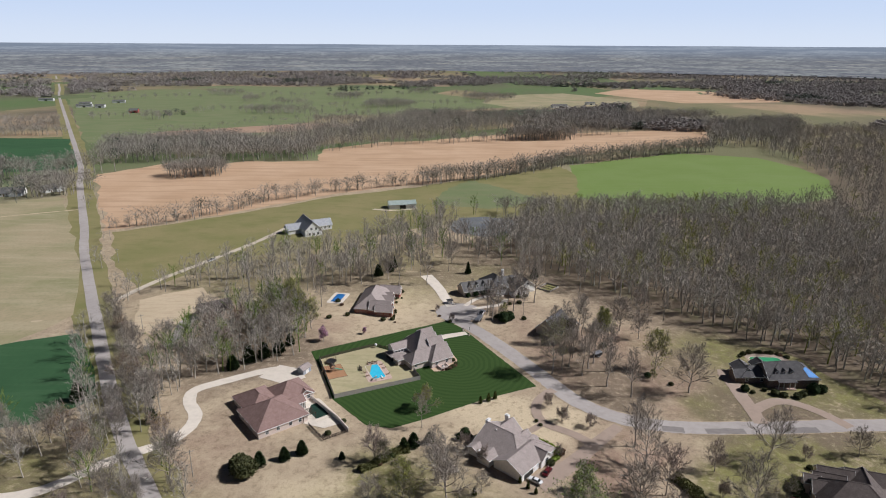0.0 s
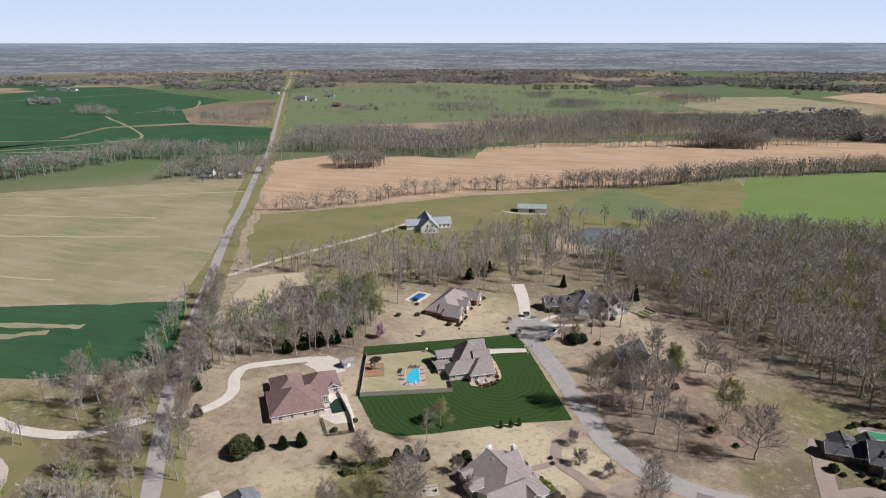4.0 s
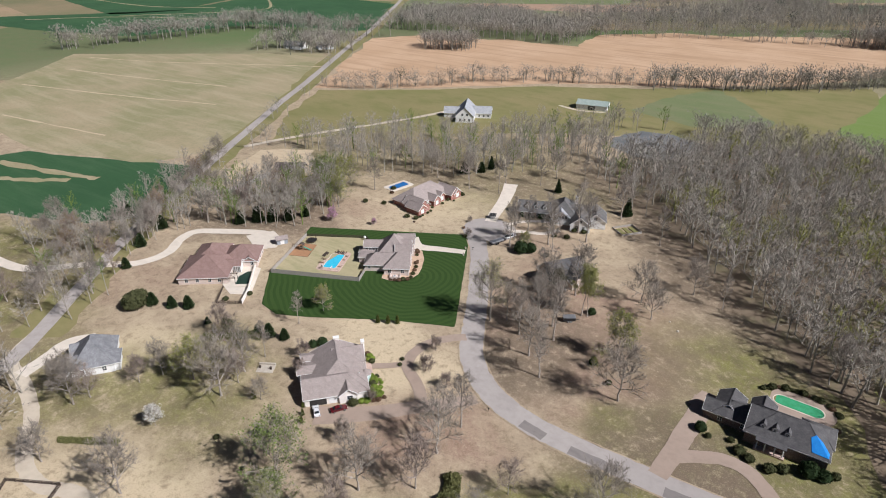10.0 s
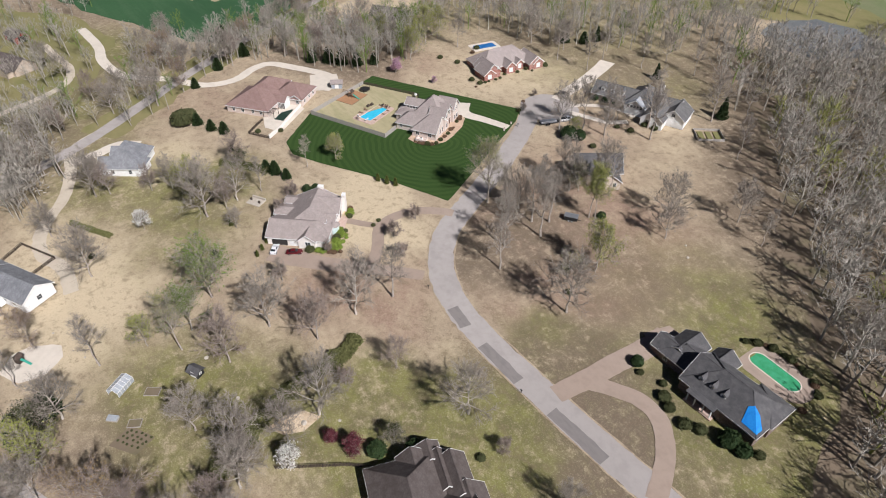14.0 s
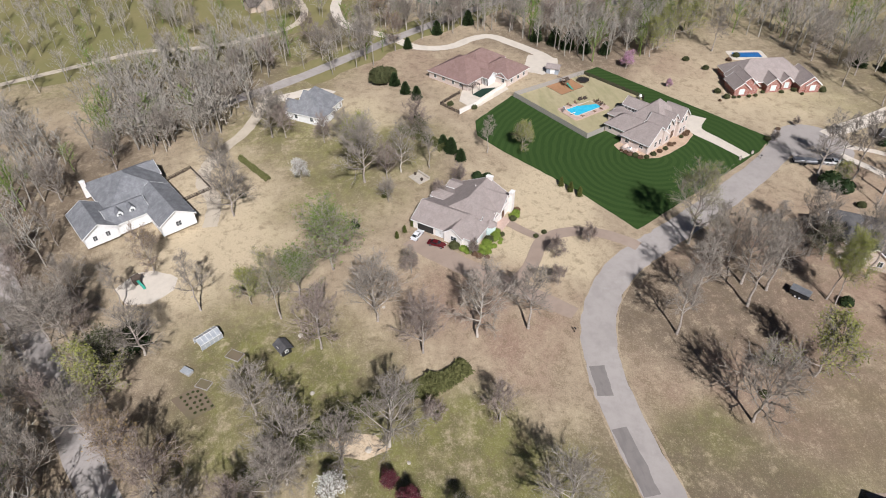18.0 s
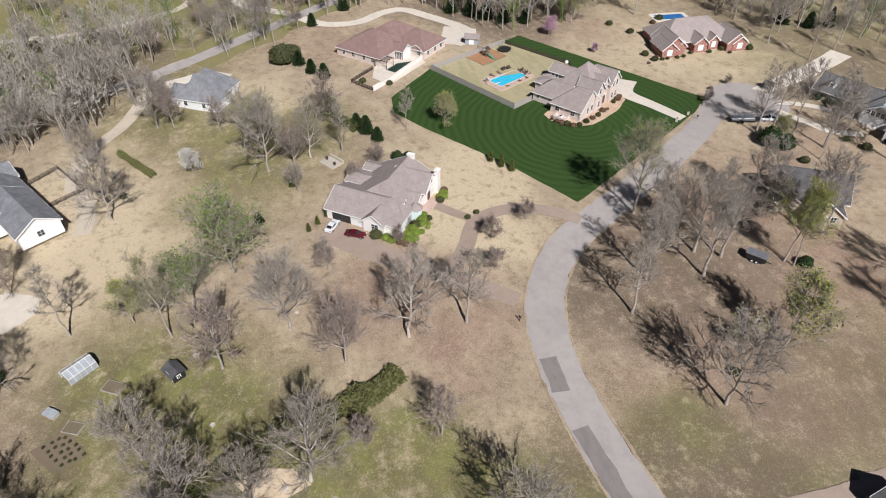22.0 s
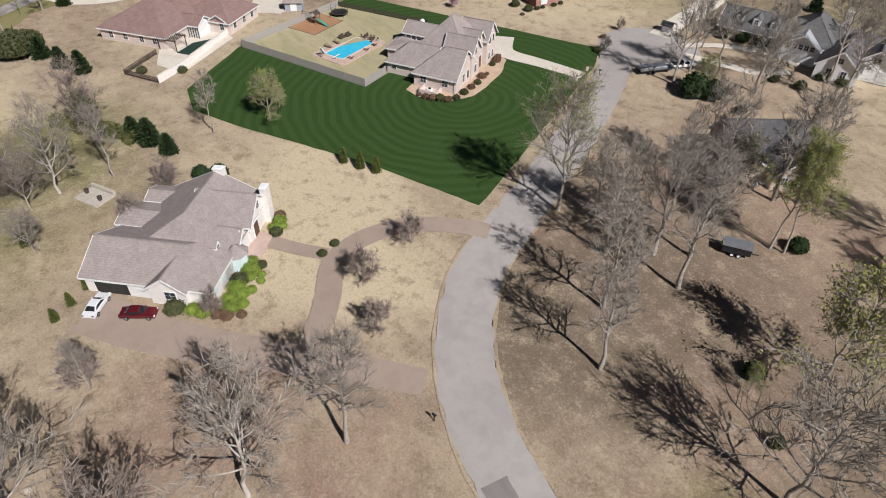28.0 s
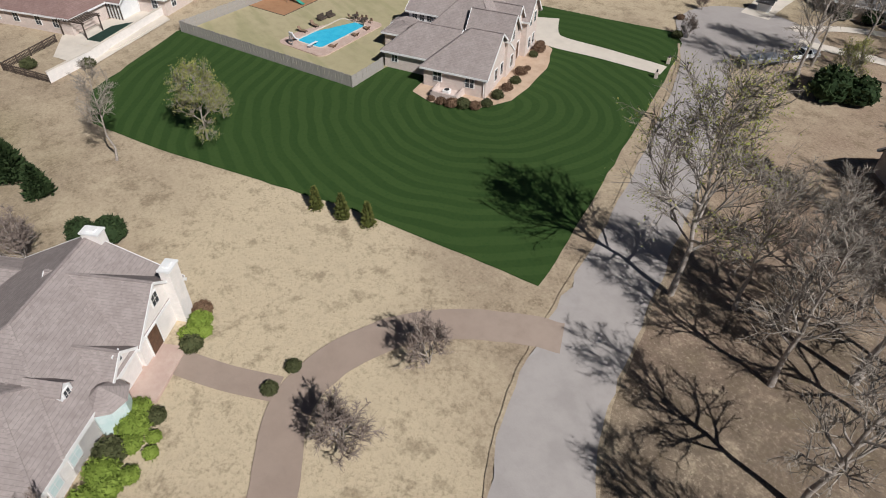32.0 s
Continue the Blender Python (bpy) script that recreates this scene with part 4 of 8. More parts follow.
def dormer(house, x, y, z, turn, w, h, depth, wall_mat, roof_mat):
    """A small gabled dormer; its face looks along -y of its own frame."""
    m = pose(x, y, z, 0, 0, turn)
    bm = box(B(), -w / 2, 0, -0.3, w / 2, depth, h)
    v = [bm.verts.new(p) for p in ((-w / 2, 0, h), (w / 2, 0, h), (0, 0, h + w * 0.5), (-w / 2, depth, h), (w / 2, depth, h), (0, depth, h + w * 0.5))]
    for f in ((0, 1, 2), (4, 3, 5), (0, 2, 5, 3), (1, 4, 5, 2)):
        bm.faces.new([v[i] for i in f])
    face = part("dormer", bm, wall_mat, house)
    face.matrix_basis = m
    o, zr = 0.18, h + w * 0.5 + 0.1
    bm = slab(B(), [[(-w / 2 - o, -o, h - 0.1), (0, -o, zr), (0, depth + 0.4, zr), (-w / 2 - o, depth + 0.4, h - 0.1)], [(0, -o, zr), (w / 2 + o, -o, h - 0.1), (w / 2 + o, depth + 0.4, h - 0.1), (0, depth + 0.4, zr)]], 0.1)
    bmesh.ops.recalc_face_normals(bm, faces=bm.faces[:])
    part("dormer_roof", bm, roof_mat, face)
    window(face, pose(0, 0, h * 0.5), w * 0.5, h * 0.75)


def garage_door(house, m, w, h=2.3, material=None):
    bm = B()
    for i in range(4):
        box(bm, -w / 2, -0.07, i * h / 4 + 0.015, w / 2, 0.02, (i + 1) * h / 4 - 0.015, 0.01)
    part("garage_door", bm, material or M_GARAGE, house).matrix_basis = m


def door(house, m, w=1.1, h=2.1, material=None):
    bm = box(B(), -w / 2, -0.05, 0, w / 2, 0.02, h)
    for z in (0.2, 1.15):
        box(bm, -w / 2 + 0.15, -0.08, z, w / 2 - 0.15, -0.05, z + 0.75, 0.01)
    d = part("door", bm, material or M_DOOR, house)
    d.matrix_basis = m
    bm = B()
    for x0, x1, z0, z1 in ((-w / 2 - 0.12, -w / 2, 0, h + 0.12), (w / 2, w / 2 + 0.12, 0, h + 0.12), (-w / 2, w / 2, h, h + 0.12)):
        box(bm, x0, -0.1, z0, x1, 0.02, z1)
    part("door_frame", bm, M_TRIM, d)


def house_at(x, y, turn, label, name="house", **k):
    return thing(name, x, y, turn, label, "house", **k)


def stone_house():
    h = house_at(-10.6, 226.5, 32.5, "pale stone house with a steep taupe shingle roof", "stone_house")
    W, R = M_BRICK_PALE, M_ROOF_TAUPE
    block(h, 5.6, 6.6, 10.6, 7.8, 3.0, 0.8, "half", 0, W, R)
    block(h, 12.9, 5.2, 9.6, 10.4, 3.1, 0.8, "half", 0, W, R)
    block(h, 10.8, 13.8, 13.6, 12.4, 4.6, 0.98, "hip", 90, W, R)
    block(h, 15.0, 9.6, 6.2, 4.2, 6.0, 1.15, "gable", 0, W, R)
    block(h, 15.2, 18.0, 6.4, 5.2, 6.0, 1.1, "gable", 0, W, R)
    block(h, 14.2, 13.6, 6.6, 3.4, 6.3, 1.2, "gable", 0, W, R)
    block(h, 3.2, 17.2, 9.4, 5.2, 4.6, 0.62, "gable", 0, M_SIDING, R)
    block(h, 0.8, 11.6, 7.4, 5.6, 2.7, 0.12, "hip", 0, W, R)
    # solid wing; its near-black walls paint the shade of an open interior
    block(h, -1.2, 15.6, 5.0, 4.4, 2.7, 0.3, "hip", 90, M_DARK, R)
    windows_along(h, 3.2, 17.2, 9.4, 5.2, 0, "s", 3.6, (-3.6, -2.3, -1.0, 0.3), (0.9, 1.1))
    windows_along(h, 5.6, 6.6, 10.6, 7.8, 0, "s", 1.7, (-3.6,), (1.0, 1.0))
    windows_along(h, 12.9, 5.2, 9.6, 10.4, 0, "s", 1.7, (-2.6, 2.4), (1.3, 1.4))
    windows_along(h, 12.9, 5.2, 9.6, 10.4, 0, "e", 1.7, (-1.2, 1.2), (1.0, 1.7))
    windows_along(h, 15.0, 9.6, 6.2, 4.2, 0, "e", 5.6, (0,), (1.0, 1.5))
    windows_along(h, 15.0, 9.6, 6.2, 4.2, 0, "e", 1.7, (0,), (1.1, 1.7))
    for z in (1.7, 5.2):
        windows_along(h, 15.2, 18.0, 6.4, 5.2, 0, "e", z, (-1.0, 1.0), (0.9, 1.6))
    windows_along(h, 14.2, 13.6, 6.6, 3.4, 0, "e", 5.4, (0,), (1.0, 1.5))
    door(h, pose(17.5, 13.6, 0.1, 0, 0, 90), 1.7, 2.7)
    # low paved terrace with its wall at the corner
    bm = box(B(), 10.5, -3.0, -0.7, 14.6, -0.02, 0.12)
    for x0, y0, x1, y1 in ((10.5, -3.0, 10.8, -0.1), (10.5, -3.0, 14.6, -2.7), (14.3, -2.7, 14.6, -0.1)):
        box(bm, x0, y0, 0.12, x1, y1, 0.85)
    part("terrace_wall", bm, M_BRICK_PALE, h)
    part("downpipe", cyl(B(), 17.45, -0.1, 0, 2.9, 0.06, n=8), M_TRIM, h)
    return h


def gable_house():
    h = house_at(24.9, 161.6, 48.4, "whitewashed brick house with a taupe shingle roof and two chimneys", "chimney_house")
    W, R = M_BRICK_WHITE, M_ROOF_TAUPE
    block(h, 8.5, 5.3, 18.2, 10.6, 2.9, 0.5, "half", 180, W, R)
    block(h, 10.1, 12.2, 18, 15, 3.0, 0.5, "half", 90, W, R)
    block(h, 11.8, 3.0, 7.4, 5.2, 2.9, 0.74, "gable", 90, W, R)
    block(h, 13.6, 17.0, 8.8, 7.6, 3.3, 0.82, "gable", 0, W, R)
    block(h, 15.2, 11.0, 5.2, 3.6, 3.1, 0.85, "gable", 0, W, R)
    block(h, 2.2, 14.0, 8.0, 5.0, 2.9, 0.3, "gable", 0, W, R)
    block(h, 3.0, 19.4, 6.8, 3.4, 2.9, 0.35, "gable", 0, W, R)
    # roofed bay beside the entry
    bm = B()
    bmesh.ops.create_cone(bm, cap_ends=True, segments=8, radius1=1.9, radius2=0.12, depth=1.3, matrix=Matrix.Translation((17.9, 8.2, 3.3)))
    part("bay_roof", bm, R, h)
    part("bay_window", cyl(B(), 17.9, 8.2, -0.5, 2.66, 1.6, n=8), M_CURTAIN, h, "pale glazed bay")
    dormer(h, 16.0, 7.2, 3.5, 90, 1.3, 1.2, 2.6, M_SIDING, R)
    chimney(h, 10.6, 21.6, -0.5, 7.3, 1.7, 1.0)
    chimney(h, 18.5, 19.4, -0.5, 6.2, 1.0, 1.5)
    windows_along(h, 11.8, 3.0, 7.4, 5.2, 90, "w", 1.7, (0.4,), (1.6, 1.3))
    windows_along(h, 13.6, 2.9, 8.0, 5.4, 0, "s", 1.6, (2.6,), (1.0, 1.5))
    windows_along(h, 13.6, 2.7, 8.0, 5.4, 0, "e", 1.6, (-1.2, 1.2), (1.2, 1.6), True)
    windows_along(h, 13.6, 17.0, 8.8, 7.6, 0, "e", 1.8, (-1.8,), (1.3, 2.0))
    windows_along(h, 13.6, 17.0, 8.8, 7.6, 0, "e", 4.6, (0,), (0.9, 1.2))
    windows_along(h, 15.2, 11.0, 5.2, 3.6, 0, "e", 4.0, (0,), (0.8, 1.0))
    door(h, pose(18.05, 15.2, 0.2, 0, 0, 90), 1.6, 2.5)
    part("porch_step", box(B(), 17.6, 10.0, -0.6, 20.4, 15.8, 0.22, 0.03), M_TERRACE, h, "pink brick entry terrace")
    garage_door(h, pose(7.6, 0, 0, 0, 0, 0), 2.6)
    # no real opening: a flat dark panel paints the bay's shade
    part("garage_bay_shade", box(B(), 0.8, -0.03, 0, 5.6, 0.05, 2.35), M_DARK, h, "flat dark panel painted as the shade in the open garage bay")
    part("garage_header", box(B(), 0.5, -0.09, 2.35, 9.4, 0.02, 2.55), M_TRIM, h)
    return h


def brown_house():
    h = house_at(-60.3, 179.9, 38.5, "long pale brick house with a hipped red-brown roof", "brown_roofed_house")
    W, R = M_BRICK_PALE, M_ROOF_BROWN
    block(h, 9.0, 8.8, 18, 17.4, 2.9, 0.55, "hip", 0, W, R)
    block(h, 20.0, 18.6, 13.2, 12.4, 2.9, 0.62, "hip", 0, W, R)
    block(h, 8.0, 19.0, 16, 12, 2.9, 0.6, "hip", 90, W, R)
    block(h, 17.5, 10.5, 7.0, 4.6, 3.0, 0.6, "gable", 0, M_SIDING, R)
    block(h, 23.6, 15.0, 5, 4.2, 3.0, 0.6, "gable", 90, W, R)
    for i in range(6):
        part("porch_post", box(B(), 17.6 + 0.66 * i, 7.9, 0, 17.72 + 0.66 * i, 8.05, 2.9), M_RAIL, h)
    windows_along(h, 9.0, 8.8, 18, 17.4, 0, "s", 1.6, (-6, -2, 2.5, 6), (1.1, 1.4))
    windows_along(h, 20.0, 18.6, 13.2, 12.4, 0, "e", 1.6, (-4, 0, 3.5), (1.1, 1.5))
    windows_along(h, 20.0, 18.6, 13.2, 12.4, 0, "s", 1.6, (0.5, 4.5), (1.1, 1.5))
    windows_along(h, 9.0, 8.8, 18, 17.4, 0, "w", 1.6, (-4, 3), (1.1, 1.4))
    return h


def red_house():
    h = house_at(-25.6, 279, 84, "red brick house with grey-brown hipped and gabled roofs", "red_brick_house")
    W, R = M_BRICK_RED, M_ROOF_TAUPE
    block(h, 17, 10.5, 26, 14, 3.0, 0.72, "hip", 0, W, R)
    block(h, 7, 5.0, 10, 7.4, 3.1, 0.85, "gable", 90, W, R)
    block(h, 4.5, 2.8, 8, 5.2, 2.9, 0.8, "gable", 90, W, R)
    block(h, 16.5, 3.6, 6.4, 4.6, 3.3, 0.85, "gable", 90, W, R)
    block(h, 22.0, 4.4, 5.0, 3.4, 3.2, 0.9, "gable", 90, W, R)
    block(h, 29, 4.2, 10, 7.0, 3.0, 0.8, "gable", 90, W, R)
    block(h, 30, 2.2, 6.4, 5.0, 2.9, 0.75, "gable", 90, W, R)
    for x, y in ((4.5, -1.2), (16.5, 0.4), (30.0, -1.0)):
        window(h, pose(x, y - 0.01, 1.6), 1.7, 1.8, True)
    window(h, pose(9.3, -0.02, 4.2), 0.9, 1.1, True)
    window(h, pose(22.0, 1.88, 1.7), 1.4, 1.9, True)
    door(h, pose(19.7, 3.45, 0.1), 1.4, 2.5)
    return h


def dormer_house():
    h = house_at(12, 309, 22, "white and grey gabled house with three dormers", "dormered_house")
    W, R = M_SIDING, M_ROOF_GREY
    block(h, 9.5, 4.4, 19, 8.8, 3.0, 0.78, "gable", 0, M_BRICK_TAN, R)
    for x in (4.0, 8.0, 12.0):
        dormer(h, x, 1.0, 4.0, 0, 1.7, 1.5, 3.2, M_SIDING, R)
    block(h, 20.5, 5.5, 15.5, 11.5, 3.6, 0.8, "hip", 90, W, R)
    block(h, 19.5, 0.5, 9, 8.0, 3.4, 0.62, "gable", 90, W, M_ROOF_PALE)
    block(h, 28.5, -3.5, 12.5, 8.6, 3.0, 0.8, "gable", 90, W, R)
    block(h, 35.0, 1.0, 11.0, 9.0, 3.0, 0.75, "gable", 90, W, R)
    block(h, 27.0, 4.5, 16, 8.4, 3.2, 0.8, "gable", 0, W, R)
    for i in range(5):
        window(h, pose(17.0 + i * 1.25, -4.02, 3.3), 0.9, 1.2)
    for x in (27.0, 30.0):
        window(h, pose(x, -9.77, 1.6), 1.1, 1.5)
    window(h, pose(28.5, -9.77, 4.4), 1.2, 1.2)
    window(h, pose(35.0, -4.52, 4.2), 1.4, 1.3)
    for x in (2.0, 5.5, 9.0, 12.5):
        window(h, pose(x, -0.02, 1.6), 1.0, 1.5)
    garage_door(h, pose(34.0, -4.52, 0), 2.6), garage_door(h, pose(37.3, -4.52, 0), 2.4)
    chimney(h, 26.0, 7.5, -0.5, 9.2)
    return h


def shaded_house():
    h = house_at(50.5, 262.5, 55, "dark-roofed house among tall bare trees", "shaded_house")
    W, R = M_BRICK_TAN, M_ROOF_DARK
    block(h, 8, 3.5, 16, 9.5, 3.2, 0.95, "gable", 0, W, R)
    block(h, 10.5, -2.0, 9.5, 8, 3.0, 0.75, "gable", 90, W, R)
    block(h, 3.5, -1.2, 6, 6, 2.8, 0.6, "gable", 90, W, R)
    windows_along(h, 8, 3.5, 16, 9.5, 0, "e", 1.7, (-2, 2), (1.1, 1.5))
    windows_along(h, 8, 3.5, 16, 9.5, 0, "e", 5.0, (0,), (1.1, 1.3))
    windows_along(h, 10.5, -2.0, 9.5, 8, 90, "w", 1.7, (-2, 2), (1.1, 1.5))
    return h


def dark_house():
    h = house_at(130, 222.2, 1.0, "dark brick house with charcoal roofs and a blue tarp", "charcoal_roofed_house")
    W, R = M_BRICK_DARK, M_ROOF_DARK
    block(h, 9.5, 6.0, 20, 12.6, 3.9, 0.72, "hip", 0, W, R)
    block(h, 6.2, 5.8, 13.4, 11.6, 3.9, 0.74, "gable", 0, W, R)
    block(h, -3.5, 7.4, 12, 8.6, 3.2, 0.6, "hip", 0, W, R)
    block(h, -6.2, 9.6, 8.0, 7.0, 3.2, 0.6, "gable", 90, W, R)
    block(h, 16.0, 9.0, 8.0, 8.6, 3.8, 0.5, "hip", 0, W, R)
    block(h, -9.0, 6.2, 6.0, 5.6, 3.0, 0.75, "gable", 0, W, R)
    block(h, 2.0, 11.0, 8.0, 6.0, 3.4, 0.7, "gable", 90, W, R)
    for x in (3.2, 6.2, 9.2):
        dormer(h, x, 1.5, 4.9, 0, 1.35, 1.25, 3.2, M_SIDING, R)
    # front porch: white posts and rails
    for x in (3.0, 5.0, 7.4, 9.4):
        part("porch_column", cyl(B(), x, -1.7, -0.5, 3.3, 0.16, n=10), M_TRIM, h)
    part("porch_roof", slab(B(), [[(2.4, -2.2, 3.4), (10, -2.2, 3.4), (10, 0.1, 4.1), (2.4, 0.1, 4.1)]], 0.18), R, h)
    bm = box(B(), 2.6, -1.95, 3.02, 9.8, -1.6, 3.22)
    part("porch_beam", bm, M_TRIM, h)
    part("porch_floor", box(B(), 2.4, -2.1, -0.7, 10, -0.02, 0.25), M_TERRACE, h)
    for x in (1.2, 4.3, 8.1, 11.2):
        window(h, pose(x, -0.02, 1.8), 1.1, 1.8)
    door(h, pose(6.2, -0.02, 0.25), 1.3, 2.3, M_TRIM)
    for x in (-7.5, -1.5):
        window(h, pose(x, 3.08, 1.7), 1.1, 1.5)
    # tarp over the corner of the hip, laid on the slope
    s = 0.72
    south, east = [(15.4, 0.0), (19.35, -0.15), (15.4, 3.8), (14.4, 3.0)], [(19.35, -0.15), (19.4, 1.9), (17.2, 3.6), (15.4, 3.8)]
    bm = slab(B(), [[(x, y, 4.2 + s * (y + 0.3)) for x, y in south], [(x, y, 4.2 + s * (19.5 - x)) for x, y in east]], 0.05)
    part("tarp", bm, M_TARP, h, "bright blue tarp over roof damage")
    return h


def blue_grey_house():
    h = house_at(-42.2, 138.2, -35, "white house with a blue-grey hipped roof", "blue_grey_roofed_house")
    W, R = M_SIDING, M_ROOF_BLUE
    block(h, 0, 0, 14.4, 11.6, 3.2, 0.98, "hip", 0, W, R)
    block(h, 3.6, -3.6, 8.6, 6.6, 3.0, 0.72, "gable", 90, W, R)
    block(h, -4.0, -3.2, 7, 5.4, 3.0, 0.72, "gable", 90, W, R)
    block(h, 3.6, 3.2, 8, 6.6, 3.0, 0.7, "hip", 90, W, R)
    windows_along(h, 3.6, -3.6, 8.6, 6.6, 90, "w", 1.7, (-2, 2), (1.1, 1.7))
    windows_along(h, 0, 0, 14.4, 10.6, 0, "e", 1.6, (-3, 3), (1.1, 1.5))
    windows_along(h, -4.0, -3.2, 7, 5.4, 90, "w", 1.7, (0,), (1.6, 1.7))
    return h


def grey_house():
    h = house_at(-7.4, 73.1, 30, "white house with a large blue-grey shingle roof", "grey_roofed_house", z=2.0)
    W, R = M_SIDING, M_ROOF_BLUE
    block(h, 9.5, 8.8, 19, 17.5, 3.0, 0.55, "hip", 0, W, R)
    block(h, 24.5, 13, 17, 9, 3.0, 0.6, "gable", 0, W, R)
    block(h, 18.5, -4, 13, 8.2, 2.9, 0.6, "gable", 0, W, R)
    block(h, 20.0, 4.0, 10, 9, 2.9, 0.5, "gable", 90, W, R)
    block(h, 4.5, 13.5, 9, 7.5, 3.0, 0.6, "gable", 90, W, R)
    for y in (-5.6, -2.4):
        window(h, pose(25.02, y, 1.6, 0, 0, 90), 1.0, 1.4)
    for y in (2.2, 5.4):
        dormer(h, 23.0, y, 3.4, 90, 1.6, 1.2, 2.2, M_SIDING, R)
    for x in (22, 25.5, 29):
        window(h, pose(x, 8.48, 1.6), 1.1, 1.4)
    window(h, pose(33.02, 13, 1.6, 0, 0, 90), 1.4, 1.4)
    garage_door(h, pose(25.02, -4, 0, 0, 0, 90), 2.2)
    chimney(h, 1.2, -0.6, -0.5, 4.6, 1.0, 1.2)
    return h


def umber_house():
    h = house_at(120, 154, -18, "large house with dark brown gabled roofs", "dark_brown_roofed_house")
    W, R = M_BRICK_TAN, M_ROOF_UMBER
    block(h, 0.5, -2, 20, 15, 4.0, 0.75, "hip", 0, W, R)
    block(h, -4.6, 0.6, 11, 6, 4.2, 0.8, "gable", 0, W, R)
    block(h, -4.6, 6.0, 8.4, 3.6, 4.2, 0.95, "gable", 0, W, R)
    block(h, -2.5, 8.4, 9.5, 5.6, 4.2, 0.85, "gable", 0, W, R)
    block(h, 5.6, 9.4, 10.5, 7.5, 3.8, 0.8, "gable", 0, W, R)
    block(h, 5, 3, 14, 9, 4.0, 0.75, "gable", 90, W, R)
    for x, y in ((-10.12, 0.6), (-7.27, 8.4)):
        window(h, pose(x, y, 1.8, 0, 0, -90), 1.4, 1.6)
    for y in (7.6, 11.0):
        window(h, pose(10.87, y, 1.7, 0, 0, 90), 1.2, 1.6)
    for x in (-6, -2, 2, 6):
        window(h, pose(x, -9.52, 1.8), 1.2, 1.6)
    block(h, -9.5, 4.4, 4.0, 4.4, 4.2, 0.6, "gable", 0, M_BRICK_PALE, R)
    return h


def white_house():
    h = house_at(-92, 425, 28, "white farmhouse with a pale grey gabled roof", "white_farmhouse")
    W, R = M_SIDING, M_ROOF_PALE
    block(h, 0, 4, 24, 12, 4.5, 0.95, "gable", 90, W, R)
    block(h, 9, 9, 16, 10, 3.5, 0.7, "gable", 0, W, R)
    block(h, -9, 8, 12, 9, 3.2, 0.7, "gable", 0, W, R)
    for x, z in ((-3, 1.8), (0, 1.8), (3, 1.8), (-1.6, 5.4), (1.6, 5.4)):
        window(h, pose(x, -8.02, z), 1.3, 1.7)
    for x in (9, 12, 15):
        window(h, pose(x, 3.98, 1.8), 1.1, 1.5)
    return h


def simple_house(name, x, y, turn, w, d, label, W, R, eave=3.0, pitch=0.7, kind="gable"):
    h = house_at(x, y, turn, label, name)
    block(h, 0, 0, w, d, eave, pitch, kind, 0, W, R, gutter=False)
    block(h, w * 0.22, -d * 0.4, d * 0.8, w * 0.4, eave, pitch, "gable", 90, W, R, gutter=False)
    windows_along(h, 0, 0, w, d, 0, "s", 1.6, (-w * 0.3, -w * 0.1), (1.1, 1.4))
    windows_along(h, 0, 0, w, d, 0, "w", 1.6, (-d * 0.2, d * 0.2), (1.1, 1.4))
    door(h, pose(-w * 0.2, -d / 2, 0), 1.0, 2.1)
    return h


def barn(name, x, y, turn, w, d, label, W, R, eave=3.6, pitch=0.4):
    h = thing(name, x, y, turn, label, "barn")
    block(h, 0, 0, w, d, eave, pitch, "gable", 0, W, R, gutter=False)
    # doorways are flat panels in the painted interior shade colour
    part("barn_door_shade", box(B(), w / 2 - 0.02, -2, 0, w / 2 + 0.06, 2, 3.2), M_DARK, h)
    part("side_door_shade", box(B(), -2.5, -d / 2 - 0.06, 0, 2.5, -d / 2 + 0.02, 3.0), M_DARK, h)
    return h


stone_house(), gable_house(), brown_house(), red_house(), dormer_house(), shaded_house(), dark_house(), blue_grey_house(), grey_house(), umber_house(), white_house()
barn("barn", -33, 503, 12, 22, 11, "white barn with a pale green metal roof", M_SIDING, M_GREEN_METAL)
simple_house("wood_edge_house", -110, 283, 35, 15, 10, "pale house among bare trees", M_BRICK_TAN, M_ROOF_UMBER)
simple_house("track_house", -155, 116, 25, 18, 10, "tan house beside the gravel track", M_BRICK_TAN, M_ROOF_UMBER)
barn("red_shed", -193, 122, 20, 11, 7, "rust-red outbuilding beside the gravel yard", M_BARN_RED, M_ROOF_UMBER, 3.0, 0.5)
simple_house("white_cottage", -376, 540, 20, 22, 11, "white house in a grove by the stubble field", M_SIDING, M_ROOF_GREY)
simple_house("white_cottage", -350, 556, 60, 16, 10, "white house in a grove by the stubble field", M_SIDING, M_ROOF_GREY)
barn("red_barn", -588, 1228, 10, 16, 11, "red barn alone in the pasture", M_BARN_RED, M_ROOF_GREY, 5, 0.6)
for x, y, w in ((-740, 1335, 30), (-765, 1385, 22), (-705, 1330, 18), (-720, 1440, 26), (-905, 1480, 30), (250, 1385, 34), (330, 1450, 20), (-1560, 1410, 60), (-1500, 1395, 40)):
    barn("farm_building", x, y, 15, w, 12, "distant white farm building", M_SIDING, M_ROOF_GREY, 4.5, 0.35)

